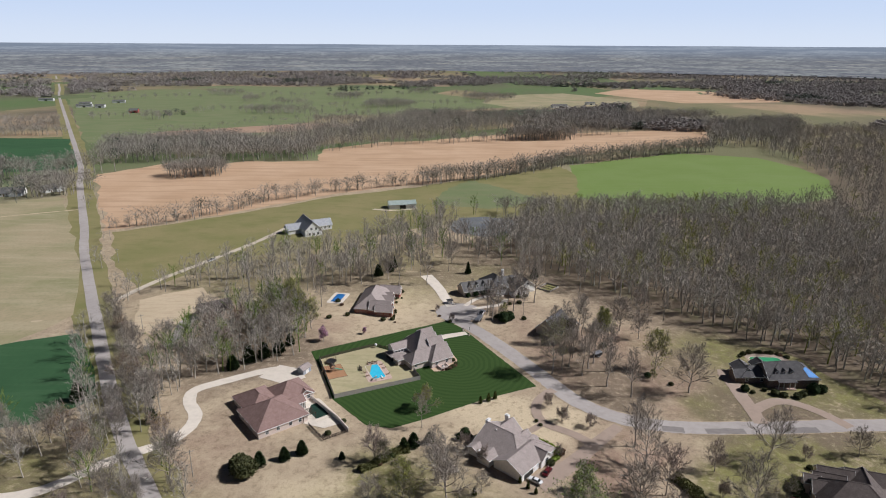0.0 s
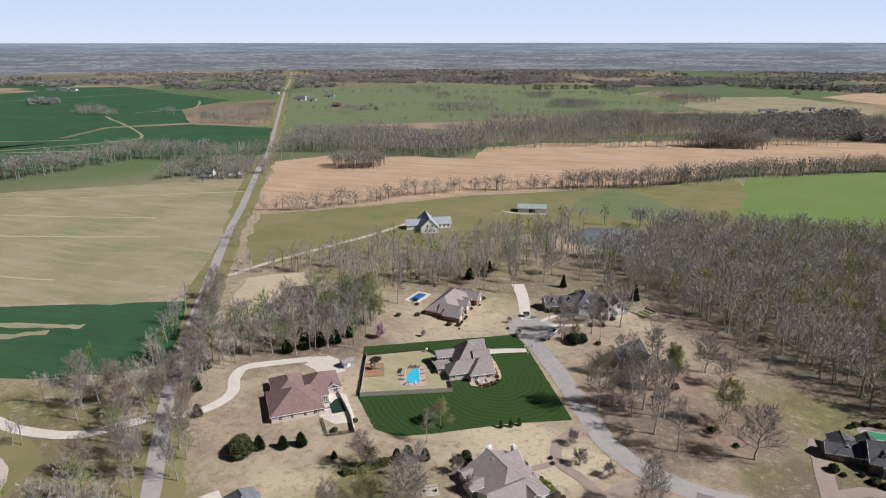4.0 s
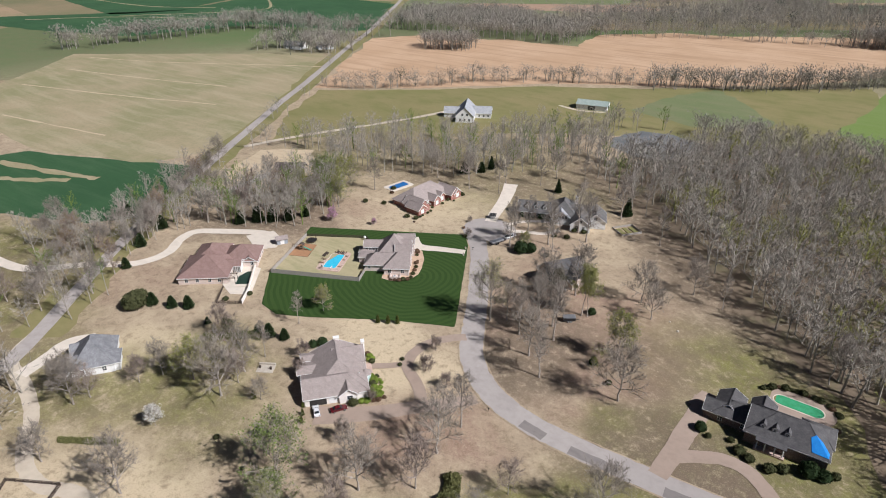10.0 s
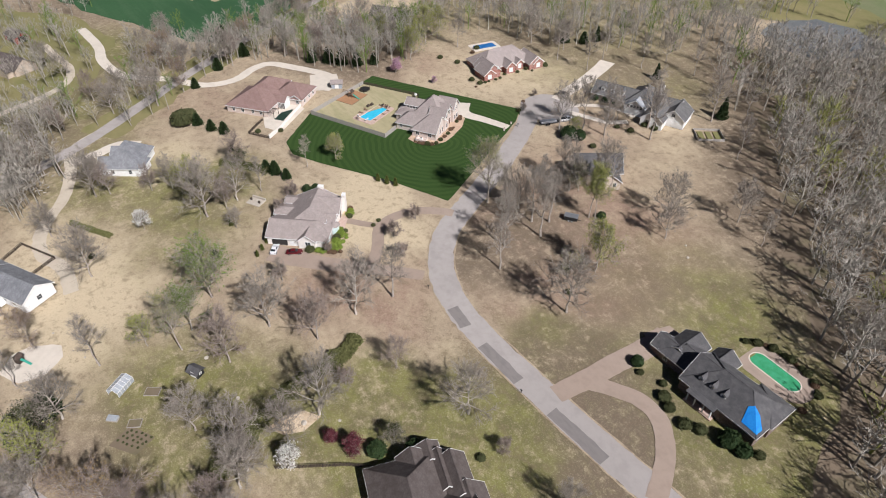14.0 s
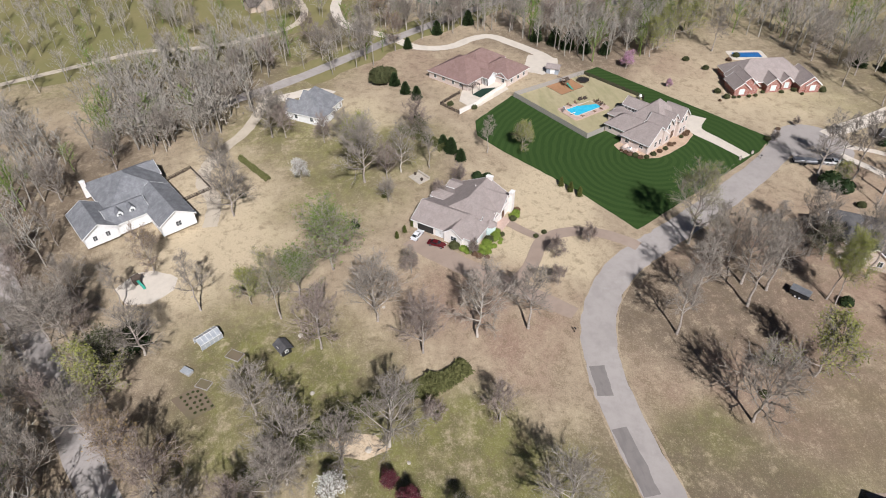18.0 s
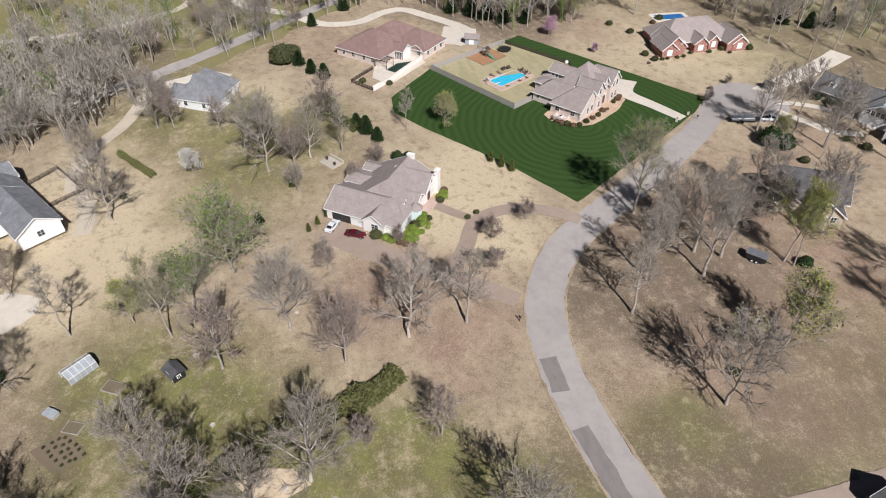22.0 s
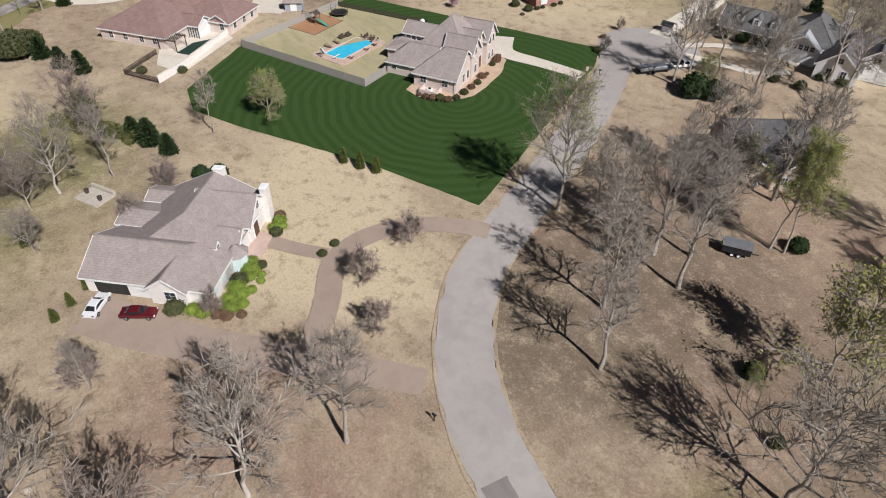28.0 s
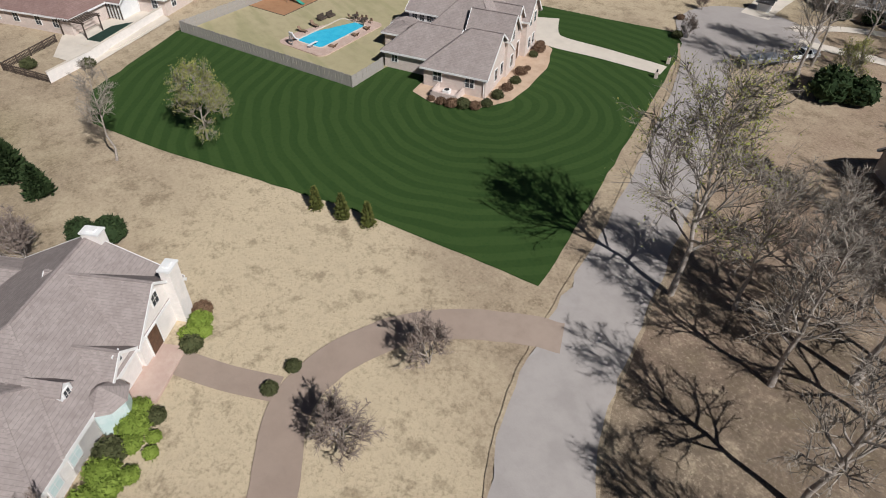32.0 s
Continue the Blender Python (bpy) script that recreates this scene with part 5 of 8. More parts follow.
# ---- trees ----


class Mesher:
    def __init__(self):
        self.v, self.f, self.k = [], [], 0

    def tube(self, a, b, r0, r1, n):
        a, b = np.asarray(a, float), np.asarray(b, float)
        d = b - a
        d /= np.linalg.norm(d) + 1e-9
        s = np.cross(d, (0.31, 0.83, 0.46))
        s /= np.linalg.norm(s) + 1e-9
        t = np.cross(d, s)
        ang = np.arange(n) * 2 * math.pi / n
        ring = np.cos(ang)[:, None] * s + np.sin(ang)[:, None] * t
        self.v += [a + ring * r0, b + ring * r1]
        k = self.k
        for i in range(n):
            j = (i + 1) % n
            self.f += [(k + i, k + j, k + n + j), (k + i, k + n + j, k + n + i)]
        self.k += 2 * n

    def tri(self, a, b, c):
        self.v.append(np.array([a, b, c], float))
        self.f.append((self.k, self.k + 1, self.k + 2))
        self.k += 3

    def sliver(self, a, b, w, rng):
        a, b = np.asarray(a, float), np.asarray(b, float)
        s = np.cross(b - a, rng.normal(size=3))
        s *= w / (np.linalg.norm(s) + 1e-9)
        self.tri(a + s, a - s, b)

    def mesh(self, name, material):
        return mesh_np(name, np.concatenate(self.v), self.f, [material])


def turn_towards(d, up, az, rng):
    """A direction that leaves d by a given share, round it at az."""
    s = np.cross(d, (0.2, 0.9, 0.4))
    s /= np.linalg.norm(s) + 1e-9
    t = np.cross(d, s)
    v = d * up + (s * math.cos(az) + t * math.sin(az)) * math.sqrt(max(0, 1 - up * up))
    return v / np.linalg.norm(v)


def grow(seed, h, spread=0.38, first=0.3, limbs=15, stems=1, thick=0.013, rise=34):
    """A leafless broad-leaved tree whose limbs fan upward: (wood, twigs, tips)."""
    rng = np.random.default_rng(seed)
    wood, twigs, tips = Mesher(), Mesher(), []
    for stem in range(stems):
        lean = rng.normal(0, 0.035, 2) + (0 if stems == 1 else 0.16) * np.array([math.cos(stem * 6.28 / stems), math.sin(stem * 6.28 / stems)])
        hh = h * (1 if stem == 0 else rng.uniform(0.75, 0.95))
        pts = [np.zeros(3)]
        for i in range(1, 8):
            pts.append(np.array([lean[0] * hh * i / 7, lean[1] * hh * i / 7, hh * 0.9 * i / 7]) + np.r_[rng.normal(0, 0.008 * hh, 2), 0])
        rad = [hh * thick * (1.3 if i == 0 else 1) * (1 - 0.9 * i / 7) for i in range(8)]
        for i in range(7):
            wood.tube(pts[i], pts[i + 1], rad[i], rad[i + 1], 7)
        n_limb = limbs if stems == 1 else max(6, limbs // stems + 2)
        for b in range(n_limb):
            f = first + (0.97 - first) * (b + rng.uniform(0, 0.9)) / n_limb
            i = min(6, int(f * 7))
            base = pts[i] + (pts[i + 1] - pts[i]) * (f * 7 - i)
            az = b * 2.4 + rng.uniform(-0.5, 0.5)
            rel = (f - first) / (1 - first)
            el = radians(rise - 10 + (66 - rise) * rel + rng.uniform(-10, 10))
            d = np.array([math.cos(az) * math.cos(el), math.sin(az) * math.cos(el), math.sin(el)])
            ln = h * spread * (1.0 - 0.52 * rel) * rng.uniform(0.72, 1.2)
            r = max(0.06, rad[i] * 0.7)
            q = [base]
            way = [d]
            for s in range(4):
                d = d + np.array([0, 0, 0.17]) + rng.normal(0, 0.085, 3)
                d /= np.linalg.norm(d)
                q.append(q[-1] + d * ln / 4)
                way.append(d)
                wood.tube(q[s], q[s + 1], r * (1 - 0.21 * s), r * (1 - 0.21 * (s + 1)), 4)
            for c in range(8):
                g = 0.2 + 0.8 * (c + rng.uniform()) / 8
                j = min(3, int(g * 4))
                p = q[j] + (q[j + 1] - q[j]) * (g * 4 - j)
                dd = turn_towards(way[j + 1], rng.uniform(0.62, 0.9), rng.uniform(0, 6.28), rng)
                l2 = ln * rng.uniform(0.32, 0.58) * (1.2 - 0.5 * g)
                mid = p + dd * l2 * 0.5
                dd = dd + np.array([0, 0, 0.22]) + rng.normal(0, 0.08, 3)
                dd /= np.linalg.norm(dd)
                end = mid + dd * l2 * 0.5
                r2 = max(0.036, r * 0.5)
                twigs.tube(p, mid, r2, r2 * 0.7, 3), twigs.tube(mid, end, r2 * 0.7, 0.012, 3)
                for t in range(8):
                    u = rng.uniform(0.15, 1.0)
                    o = p + (mid - p) * u * 2 if u < 0.5 else mid + (end - mid) * (u * 2 - 1)
                    d3 = turn_towards(dd, rng.uniform(0.6, 0.93), rng.uniform(0, 6.28), rng)
                    l3 = l2 * rng.uniform(0.35, 0.7)
                    e3 = o + d3 * l3 + np.array([0, 0, 0.1 * l3])
                    twigs.sliver(o, e3, 0.048, rng)
                    tips.append(e3)
                    for w in range(4):
                        o4 = o + (e3 - o) * rng.uniform(0.2, 1)
                        d4 = turn_towards(d3, rng.uniform(0.6, 0.95), rng.uniform(0, 6.28), rng)
                        twigs.sliver(o4, o4 + d4 * l3 * rng.uniform(0.4, 0.8), 0.023, rng)
    return wood, twigs, np.array(tips)


def leaf_cloud(points, size, rng, share_of=1.0, spread=0.25, each=1):
    m = Mesher()
    for p in points:
        if rng.uniform() > share_of:
            continue
        for _ in range(each):
            c = p + rng.normal(0, spread, 3)
            a, b = rng.normal(size=3), rng.normal(size=3)
            a *= size * rng.uniform(0.6, 1.3) / np.linalg.norm(a)
            b *= size * rng.uniform(0.4, 0.9) / np.linalg.norm(b)
            m.v.append(np.array([c - a, c + b, c + a, c - b]))
            m.f += [(m.k, m.k + 1, m.k + 2), (m.k, m.k + 2, m.k + 3)]
            m.k += 4
    return m


KINDS = {}


def tree_kind(key, seed, h, bark, twig, leaf=None, size=0.16, each=2, share_of=0.9, **k):
    wood, twigs, tips = grow(seed, h, **k)
    rng = np.random.default_rng(seed + 50)
    KINDS[key] = [("trunk", wood.mesh("trunk", bark)), ("crown", twigs.mesh("crown", twig))]
    if leaf:
        KINDS[key].append(("leaves", leaf_cloud(tips, size, rng, share_of, 0.3, each).mesh("leaves", leaf)))


tree_kind("tall", 1, 26, M_BARK, M_TWIG, first=0.32, spread=0.28, limbs=19, thick=0.014, rise=44)
tree_kind("tall_c", 17, 27, M_BARK, M_TWIG, first=0.34, spread=0.28, limbs=18, thick=0.014, rise=50)
tree_kind("tall_b", 2, 24, M_BARK, M_TWIG, first=0.36, spread=0.27, limbs=15, thick=0.011, rise=42)
tree_kind("dense_bud", 15, 25, M_BARK, M_TWIG, M_BUD, 0.13, 15, 1.0, first=0.38, spread=0.30, limbs=15, thick=0.010, rise=46)
tree_kind("lawn_bud", 18, 24, M_BARK, M_TWIG, M_BUD, 0.11, 4, 0.8, first=0.24, spread=0.36, limbs=22, thick=0.012, rise=40)
tree_kind("tall_bud", 3, 25, M_BARK, M_TWIG, M_BUD, 0.13, 4, 0.8, first=0.32, spread=0.25, limbs=15, thick=0.010, rise=42)
tree_kind("broad", 4, 14, M_BARK, M_TWIG, first=0.22, spread=0.54, limbs=18, thick=0.016)
tree_kind("broad_b", 5, 13, M_BARK, M_TWIG_RED, first=0.2, spread=0.5, limbs=18, thick=0.015)
tree_kind("pale", 6, 16, M_BARK_PALE, M_TWIG, first=0.2, spread=0.54, limbs=17, thick=0.017)
tree_kind("low", 7, 6, M_BARK, M_TWIG_RED, first=0.1, spread=0.5, limbs=14, stems=3, thick=0.016)
tree_kind("green", 8, 15, M_BARK, M_TWIG, M_BUD_GREEN, 0.2, 3, 0.9, first=0.2, spread=0.5, limbs=17, thick=0.014)
tree_kind("bud", 9, 13, M_BARK, M_TWIG, M_BUD, 0.16, 4, 0.95, first=0.2, spread=0.44, limbs=16, thick=0.013)
tree_kind("rust", 10, 14, M_BARK, M_TWIG_RED, M_BUD_RUST, 0.15, 2, 0.6, first=0.25, spread=0.48, limbs=16, thick=0.013)
tree_kind("pink", 11, 6, M_BARK, M_TWIG, M_PINK, 0.16, 3, 0.9, first=0.2, spread=0.46, limbs=14, stems=2)
tree_kind("bloom", 12, 6, M_BARK, M_TWIG, M_WHITE_BLOOM, 0.15, 3, 0.9, first=0.2, spread=0.46, limbs=14)
tree_kind("shade", 13, 13, M_BARK, M_TWIG, M_OLIVE_LEAF, 0.2, 3, 0.85, first=0.16, spread=0.5, limbs=18)
tree_kind("maroon", 14, 5, M_BARK, M_TWIG_RED, M_MAROON, 0.16, 5, 1.0, first=0.1, spread=0.54, limbs=14)
TREE_LABEL = {"tall": "tall bare tree with a high open crown", "tall_b": "tall bare tree with grey bark", "tall_c": "tall slender bare tree with steep limbs", "tall_bud": "tall tree with first yellow-green buds", "lawn_bud": "tall spreading tree in thin yellow-green bud", "dense_bud": "tall tree in thick yellow-green bud", "broad": "broad bare tree with a rounded crown",
              "broad_b": "bare tree with reddish-brown twigs", "pale": "pale-barked bare tree with spreading limbs", "low": "low many-stemmed bare tree", "green": "tree in fresh green leaf", "bud": "tree with yellow-green spring buds",
              "rust": "tree with rust-brown buds", "pink": "redbud tree in pink blossom", "bloom": "small tree in white blossom", "shade": "dense dark olive-leaved tree", "maroon": "small maroon-leaved tree"}


def tree(key, x, y, scale=1.0, where="on dormant turf"):
    rng = random.Random(round(x * 13 + y * 7))
    t = thing("tree", x, y, rng.uniform(0, 360), f"{TREE_LABEL[key]} {where}", "tree", "trees round the houses")
    t.scale = (scale * rng.uniform(0.92, 1.08), scale * rng.uniform(0.92, 1.08), scale)
    for name, me in KINDS[key]:
        share(name, me, t)
    return t


YARD = (("tall", 64.6, 180.8, .74), ("pale", 64.8, 169.2, 1.1), ("tall", 72.4, 212.4, .76), ("tall", 65.0, 220.0, .78), ("tall_c", 67.8, 232.0, .82), ("tall_c", 60.8, 234.5, .8), ("tall", 64.0, 239.0, .8), ("lawn_bud", 44.9, 229, 1.02), ("tall_c", 49.6, 232.7, .62), ("tall", 53.1, 235.5, .66), ("tall", 57.0, 228.0, .7), ("tall_c", 56.0, 243.0, .7), ("dense_bud", 69.4, 251.0, .8), ("dense_bud", 71.2, 251.9, .74), ("bud", 88.6, 234.8, 1.3), ("bud", 84.7, 225.5, .35), ("tall", 55, 256, .8), ("shade", 57, 258.5, .8), ("tall_c", 62, 262, .8), ("tall_b", 50, 257, .8), 
        ("low", 39.4, 204.4, .9), ("low", 42.8, 194.3, .95), ("low", 52.1, 191.7, .85), ("low", 41.4, 158.1, 1.0), ("tall_b", -6.6, 188.8, .55), ("bud", -5.5, 199.5, .75), ("pale", -1.5, 161.5, .85),
        ("low", 7.6, 177.2, 1.0), ("low", 13.2, 169.9, .95), ("tall", 24.4, 279.5, .8), ("tall_b", 28.1, 288.2, .95), ("tall_b", 40.1, 286.8, .7), ("tall", 41.7, 309.8, .95), ("tall_b", 22.3, 287, .8), ("bud", -9.5, 203, .35),
        ("broad", 56, 148.2, 1.2), ("tall_b", 42, 158, .4), ("pale", 87.9, 147, 1.1), ("broad_b", 86.4, 168.7, .78), ("broad_b", 61.6, 135.4, 1.2), ("tall_bud", 51, 126.8, .8),
        ("tall_b", 44.8, 108.5, .75), ("broad", 10.2, 114, 1.15), ("bud", -10.8, 150.2, 1.1), ("broad_b", 1, 157, .85), ("bloom", -3, 132.2, 1.1), ("tall_b", 40.3, 90.7, .6), ("green", 37, 139.4, 1.3), ("green", 46, 131, .9), ("low", 83.8, 156, .95),
        ("broad", 90.4, 138.1, .9), ("tall_b", 64.6, 265.2, .9), ("shade", 59.4, 92.8, .9), ("broad", 88, 128.6, 1.15), ("rust", 86, 102.6, 1.1), ("broad_b", -22.5, 139.9, .7), ("broad", 96, 216.6, 1.3), ("broad", 83.7, 271.8, 1.1),
        ("broad", 97.7, 288.9, 1.0), ("tall_b", 109, 285, .6), ("broad", 90.1, 263.3, .9), ("pale", 107, 175.6, 1.05), ("low", 119.4, 176.3, .8), ("bud", 45, 120, .8), ("broad", 1.5, 150.4, 1.35), ("broad_b", -21, 169.5, .9),
        ("broad_b", 67, 156.8, 1.2), ("broad", -29, 123.7, 1.1), ("tall_b", -49.5, 97, .7), ("broad", -47, 108, .8),
        ("pink", -52, 253, 1.0), ("pink", -35, 262, .5), ("low", 5, 278, .6), ("low", -2, 290, .5), ("tall_b", 34, 300, .7), ("tall", 48, 304, .9), ("tall_b", 15, 300, .6),
        ("tall", 36, 292, .9), ("bud", 30, 282, .6), ("maroon", 101, 149, 1.0), ("shade", 104, 157, .5), ("tall_b", -23, 322, .8), ("tall", -60, 292, .7), ("bud", -66, 272, 1.2), ("bud", -72, 282, 1.3), ("bud", -60, 266, 1.1), ("green", -78, 274, 1.1), ("tall_b", -8, 326, .8),
        ("tall", 52, 335, .9), ("tall_b", 60, 345, .8), ("tall_b", 75, 320, .8), ("rust", 29, 96, .85), ("pale", 95, 125.3, .85), ("bud", 67, 92, 1.2), ("pale", 78.7, 79.5, 1.2), ("broad", 50.6, 82, 1.15), ("broad", 48, 76.8, 1.15), ("broad", 76, 122, .9), ("bloom", 97, 136, 1.2), ("maroon", 96, 146, .7),
        ("tall_b", 146, 262, .8), ("tall", 149, 265, .75), ("broad", 160, 175, .9), ("tall_b", 150, 180, .7), ("broad", 138, 178, .7), ("broad", -15, 108, .8), ("broad_b", -28, 128, .8), ("broad", -36, 126, .8), ("broad", -20, 146, .8), ("tall_b", -2, 170, .6), ("shade", -18, 170, .55),
        ("broad", 12, 156, .5), ("rust", -120, 175, 1.0), ("rust", -112, 168, .9), ("broad", -105, 160, .9), ("broad", -128, 178, .9))
for key, x, y, s in YARD:
    tree(key, x, y, s)


def conifer_mesh(seed, h, r, material, dense=900, taper=1.0, size=0.3):
    rng = np.random.default_rng(seed)
    m = Mesher()
    for _ in range(dense):
        f = rng.uniform(0.02, 1) ** 1.3
        rad = r * (1 - f) ** taper * (1 + 0.16 * math.sin(f * 31 + seed)) * rng.uniform(0.55, 1.05) + 0.05
        az = rng.uniform(0, 6.283)
        c = np.array([math.cos(az) * rad, math.sin(az) * rad, 0.12 * h * 0.3 + f * h * 0.97])
        out = np.array([math.cos(az), math.sin(az), rng.uniform(0.1, 0.9)])
        s = np.cross(out, rng.normal(size=3))
        s *= size * 0.5 / np.linalg.norm(s)
        m.tri(c - s - out * size * 0.3, c + s - out * size * 0.3, c + out * size * rng.uniform(0.7, 1.2))
    core = Mesher()
    core.tube((0, 0, 0.02 * h), (0, 0, 0.95 * h), r * 0.62, 0.03, 9)
    n = m.k
    m.v += core.v
    m.f += [tuple(i + n for i in f) for f in core.f]
    m.k += core.k
    return m.mesh("crown", material)


def shrub_mesh(seed, r, flat, material, dense=420, size=0.16):
    rng = np.random.default_rng(seed)
    m = Mesher()
    lumps = rng.normal(size=(7, 3))
    lumps /= np.linalg.norm(lumps, axis=1)[:, None]
    def reach(d):
        return r * (0.86 + 0.22 * max(0.0, float(np.max(lumps @ d)) - 0.6))
    for _ in range(dense):
        d = rng.normal(size=3)
        d[2] = abs(d[2]) * 1.1 - 0.25
        d /= np.linalg.norm(d)
        c = d * reach(d) * rng.uniform(0.85, 1.05)
        c[2] = max(0.05, c[2] * flat + r * flat * 0.55)
        a, b = rng.normal(size=3) * size * 0.6, rng.normal(size=3) * size * 0.6
        m.tri(c - a * 0.5 - b * 0.5, c + a, c + b)
    k = m.k
    ring = []
    for i in range(5):
        th = i / 4 * math.pi / 2 * 1.15 - 0.26
        for j in range(9):
            az = j * 6.283 / 9
            d = np.array([math.cos(az) * math.cos(th), math.sin(az) * math.cos(th), math.sin(th)])
            ring.append(d * r * 0.82 * np.array([1, 1, flat]) + np.array([0, 0, r * flat * 0.5]))
    m.v.append(np.array(ring))
    for i in range(4):
        for j in range(9):
            a, b = k + i * 9 + j, k + i * 9 + (j + 1) % 9
            m.f += [(a, b, b + 9), (a, b + 9, a + 9)]
    m.k += 45
    return m.mesh("foliage", material)


CEDAR = [conifer_mesh(20 + i, 5.0, 1.9, M_NEEDLE, 1500, 0.55, 0.4) for i in range(3)]
SPIRE = conifer_mesh(30, 9.0, 2.3, M_NEEDLE, 1500, 0.9, 0.45)
ARBOR = [conifer_mesh(33 + i, 3.2, 0.75, per_piece("arborvitae_%s" % t, (0.075, 0.09, 0.022), (0.15, 0.155, 0.04)), 700, 0.6, 0.2) for i, t in enumerate(("olive", "green"))]
SHRUB = {"box": shrub_mesh(40, 1.0, 0.8, M_BOX, 520, 0.15), "box_b": shrub_mesh(41, 1.2, 0.75, M_BOX, 560, 0.15), "dark": shrub_mesh(42, 1.1, 0.85, M_OLIVE_LEAF, 560, 0.18), "holly": shrub_mesh(43, 1.5, 1.0, M_NEEDLE, 700, 0.2),
         "brown": shrub_mesh(44, 1.0, 0.8, per_piece("russet_shrub_leaves", (0.13, 0.075, 0.045), (0.19, 0.12, 0.075)), 500, 0.16), "mass": shrub_mesh(45, 2.2, 0.9, M_OLIVE_LEAF, 900, 0.3)}
STEM = cyl(B(), 0, 0, -0.3, 1.2, 0.09, 0.07, 7)
STEM_ME = bpy.data.meshes.new("trunk")
STEM.to_mesh(STEM_ME), STEM_ME.materials.append(M_BARK)


def conifer(kind, x, y, scale, label, turn=0):
    t = thing("conifer", x, y, turn, label, "conifer")
    t.scale = (scale,) * 3
    share("crown", kind, t), share("trunk", STEM_ME, t)


def shrub(kind, x, y, scale, label, wide=1.0):
    t = thing("shrub", x, y, (x * 37 + y * 91) % 360, label, "shrub", "garden shrubs")
    t.scale = (scale * wide, scale, scale)
    share("foliage", SHRUB[kind], t), share("stem", STEM_ME, t, pose(0, 0, 0) @ Matrix.Diagonal((0.5, 0.5, 0.4, 1)))


for i, (x, y, s) in enumerate(((-56.4, 166.7, .95), (-49.3, 169.6, .9), (-44.5, 172.8, .95), (-31.4, 170.8, .5), (-74, 238, 1.3), (-79, 234, 1.4), (-69, 243, 1.2), (-84, 228, 1.2), (-66, 250, 1.0), (-108, 205, 1.2), (-36, 338, 1.3), (-30, 345, 1.1), (57, 90, 1.7), (53, 96, 1.4), (-9, 178, 1.0), (-12, 176, .9), (-4, 180, .8), (-100, 190, 1.1), (-133, 204, 1.4), (-88, 176, .9), (22, 146, .6))):
    conifer(CEDAR[i % 3], x, y, s, "dense dark green cedar on dormant turf", i * 77)
conifer(SPIRE, 53, 340, 1.0, "tall pointed evergreen beside the dormered house"), conifer(SPIRE, 15.2, 345, .8, "tall pointed evergreen behind the dormered house"), conifer(SPIRE, -28, 352, .8, "dark evergreen at the wood's edge")
for i, (x, y, s) in enumerate(((14.5, 205.3, .95), (17.6, 207, 1.05), (20.2, 208.8, 1.0), (28.2, 156.3, .72), (26.2, 158.6, .72), (24.0, 161, .7), (9.9, 155.1, .9))):
    conifer(ARBOR[i % 2], x, y, s, "narrow upright arborvitae on the lot line", i * 50)


def local(o, turn, a, b):
    c, s = math.cos(radians(turn)), math.sin(radians(turn))
    return o[0] + a * c - b * s, o[1] + a * s + b * c


for a, b, s, k in ((20.2, 17.0, .9, "box"), (20.4, 18.6, .85, "box_b"), (20.8, 15.9, .8, "dark"), (20.0, 20.0, .8, "brown"), (21.2, 17.6, .7, "box"), (19.6, 9.0, .9, "box"), (20.0, 7.4, 1.0, "box_b"), (20.4, 6.0, .9, "box"), (19.4, 5.0, 1.0, "dark"), (21.2, 8.6, .65, "dark"), (19.6, 3.4, 1.0, "box_b"), (20.6, 2.4, .95, "box"), (19.4, 1.2, 1.0, "box"), (21.6, 3.6, .7, "box"),
                   (21.4, 0.8, .8, "box"), (20.2, -0.2, .9, "box_b"), (22.0, -1.0, .6, "brown"), (15.4, -1.4, .95, "box"), (16.8, -1.6, .85, "box_b"), (13.0, -1.7, 1.15, "dark"), (18.8, -1.6, .7, "brown"), (20.2, -1.6, .8, "brown"), (21.8, 6.9, .55, "box"), (22.2, 5.6, .55, "box")):
    x, y = local((24.9, 161.6), 48.4, a, b)
    shrub(k, x, y, s * 1.22, "clipped bright green boxwood by the white house" if k.startswith("box") else "rounded dark shrub by the white house")
x, y = local((24.9, 161.6), 48.4, 18.4, -1.6)
tree("low", x, y, .7)
for a, b, s, k in ((12.6, -3.8, .8, "brown"), (14.2, -3.9, 1.0, "brown"), (15.8, -3.4, 1.0, "dark"), (17.4, -3.0, .9, "brown"), (18.6, -1.6, .8, "dark"), (19.2, 1.2, .9, "dark"), (19.6, 4.0, .9, "brown"), (20.0, 6.6, .8, "dark"), (19.8, 9.6, 1.0, "brown"), (20.2, 11.4, .6, "brown"), (19.6, 16.2, .7, "dark"), (19.8, 18.4, 1.1, "brown"), (19.4, 20.4, .8, "brown"), (11.0, -3.6, .6, "brown")):
    x, y = local((-10.6, 226.5), 32.5, a, b)
    shrub(k, x, y, s, "rounded russet shrub in the mulched bed" if k == "brown" else "dark shrub in the mulched bed")
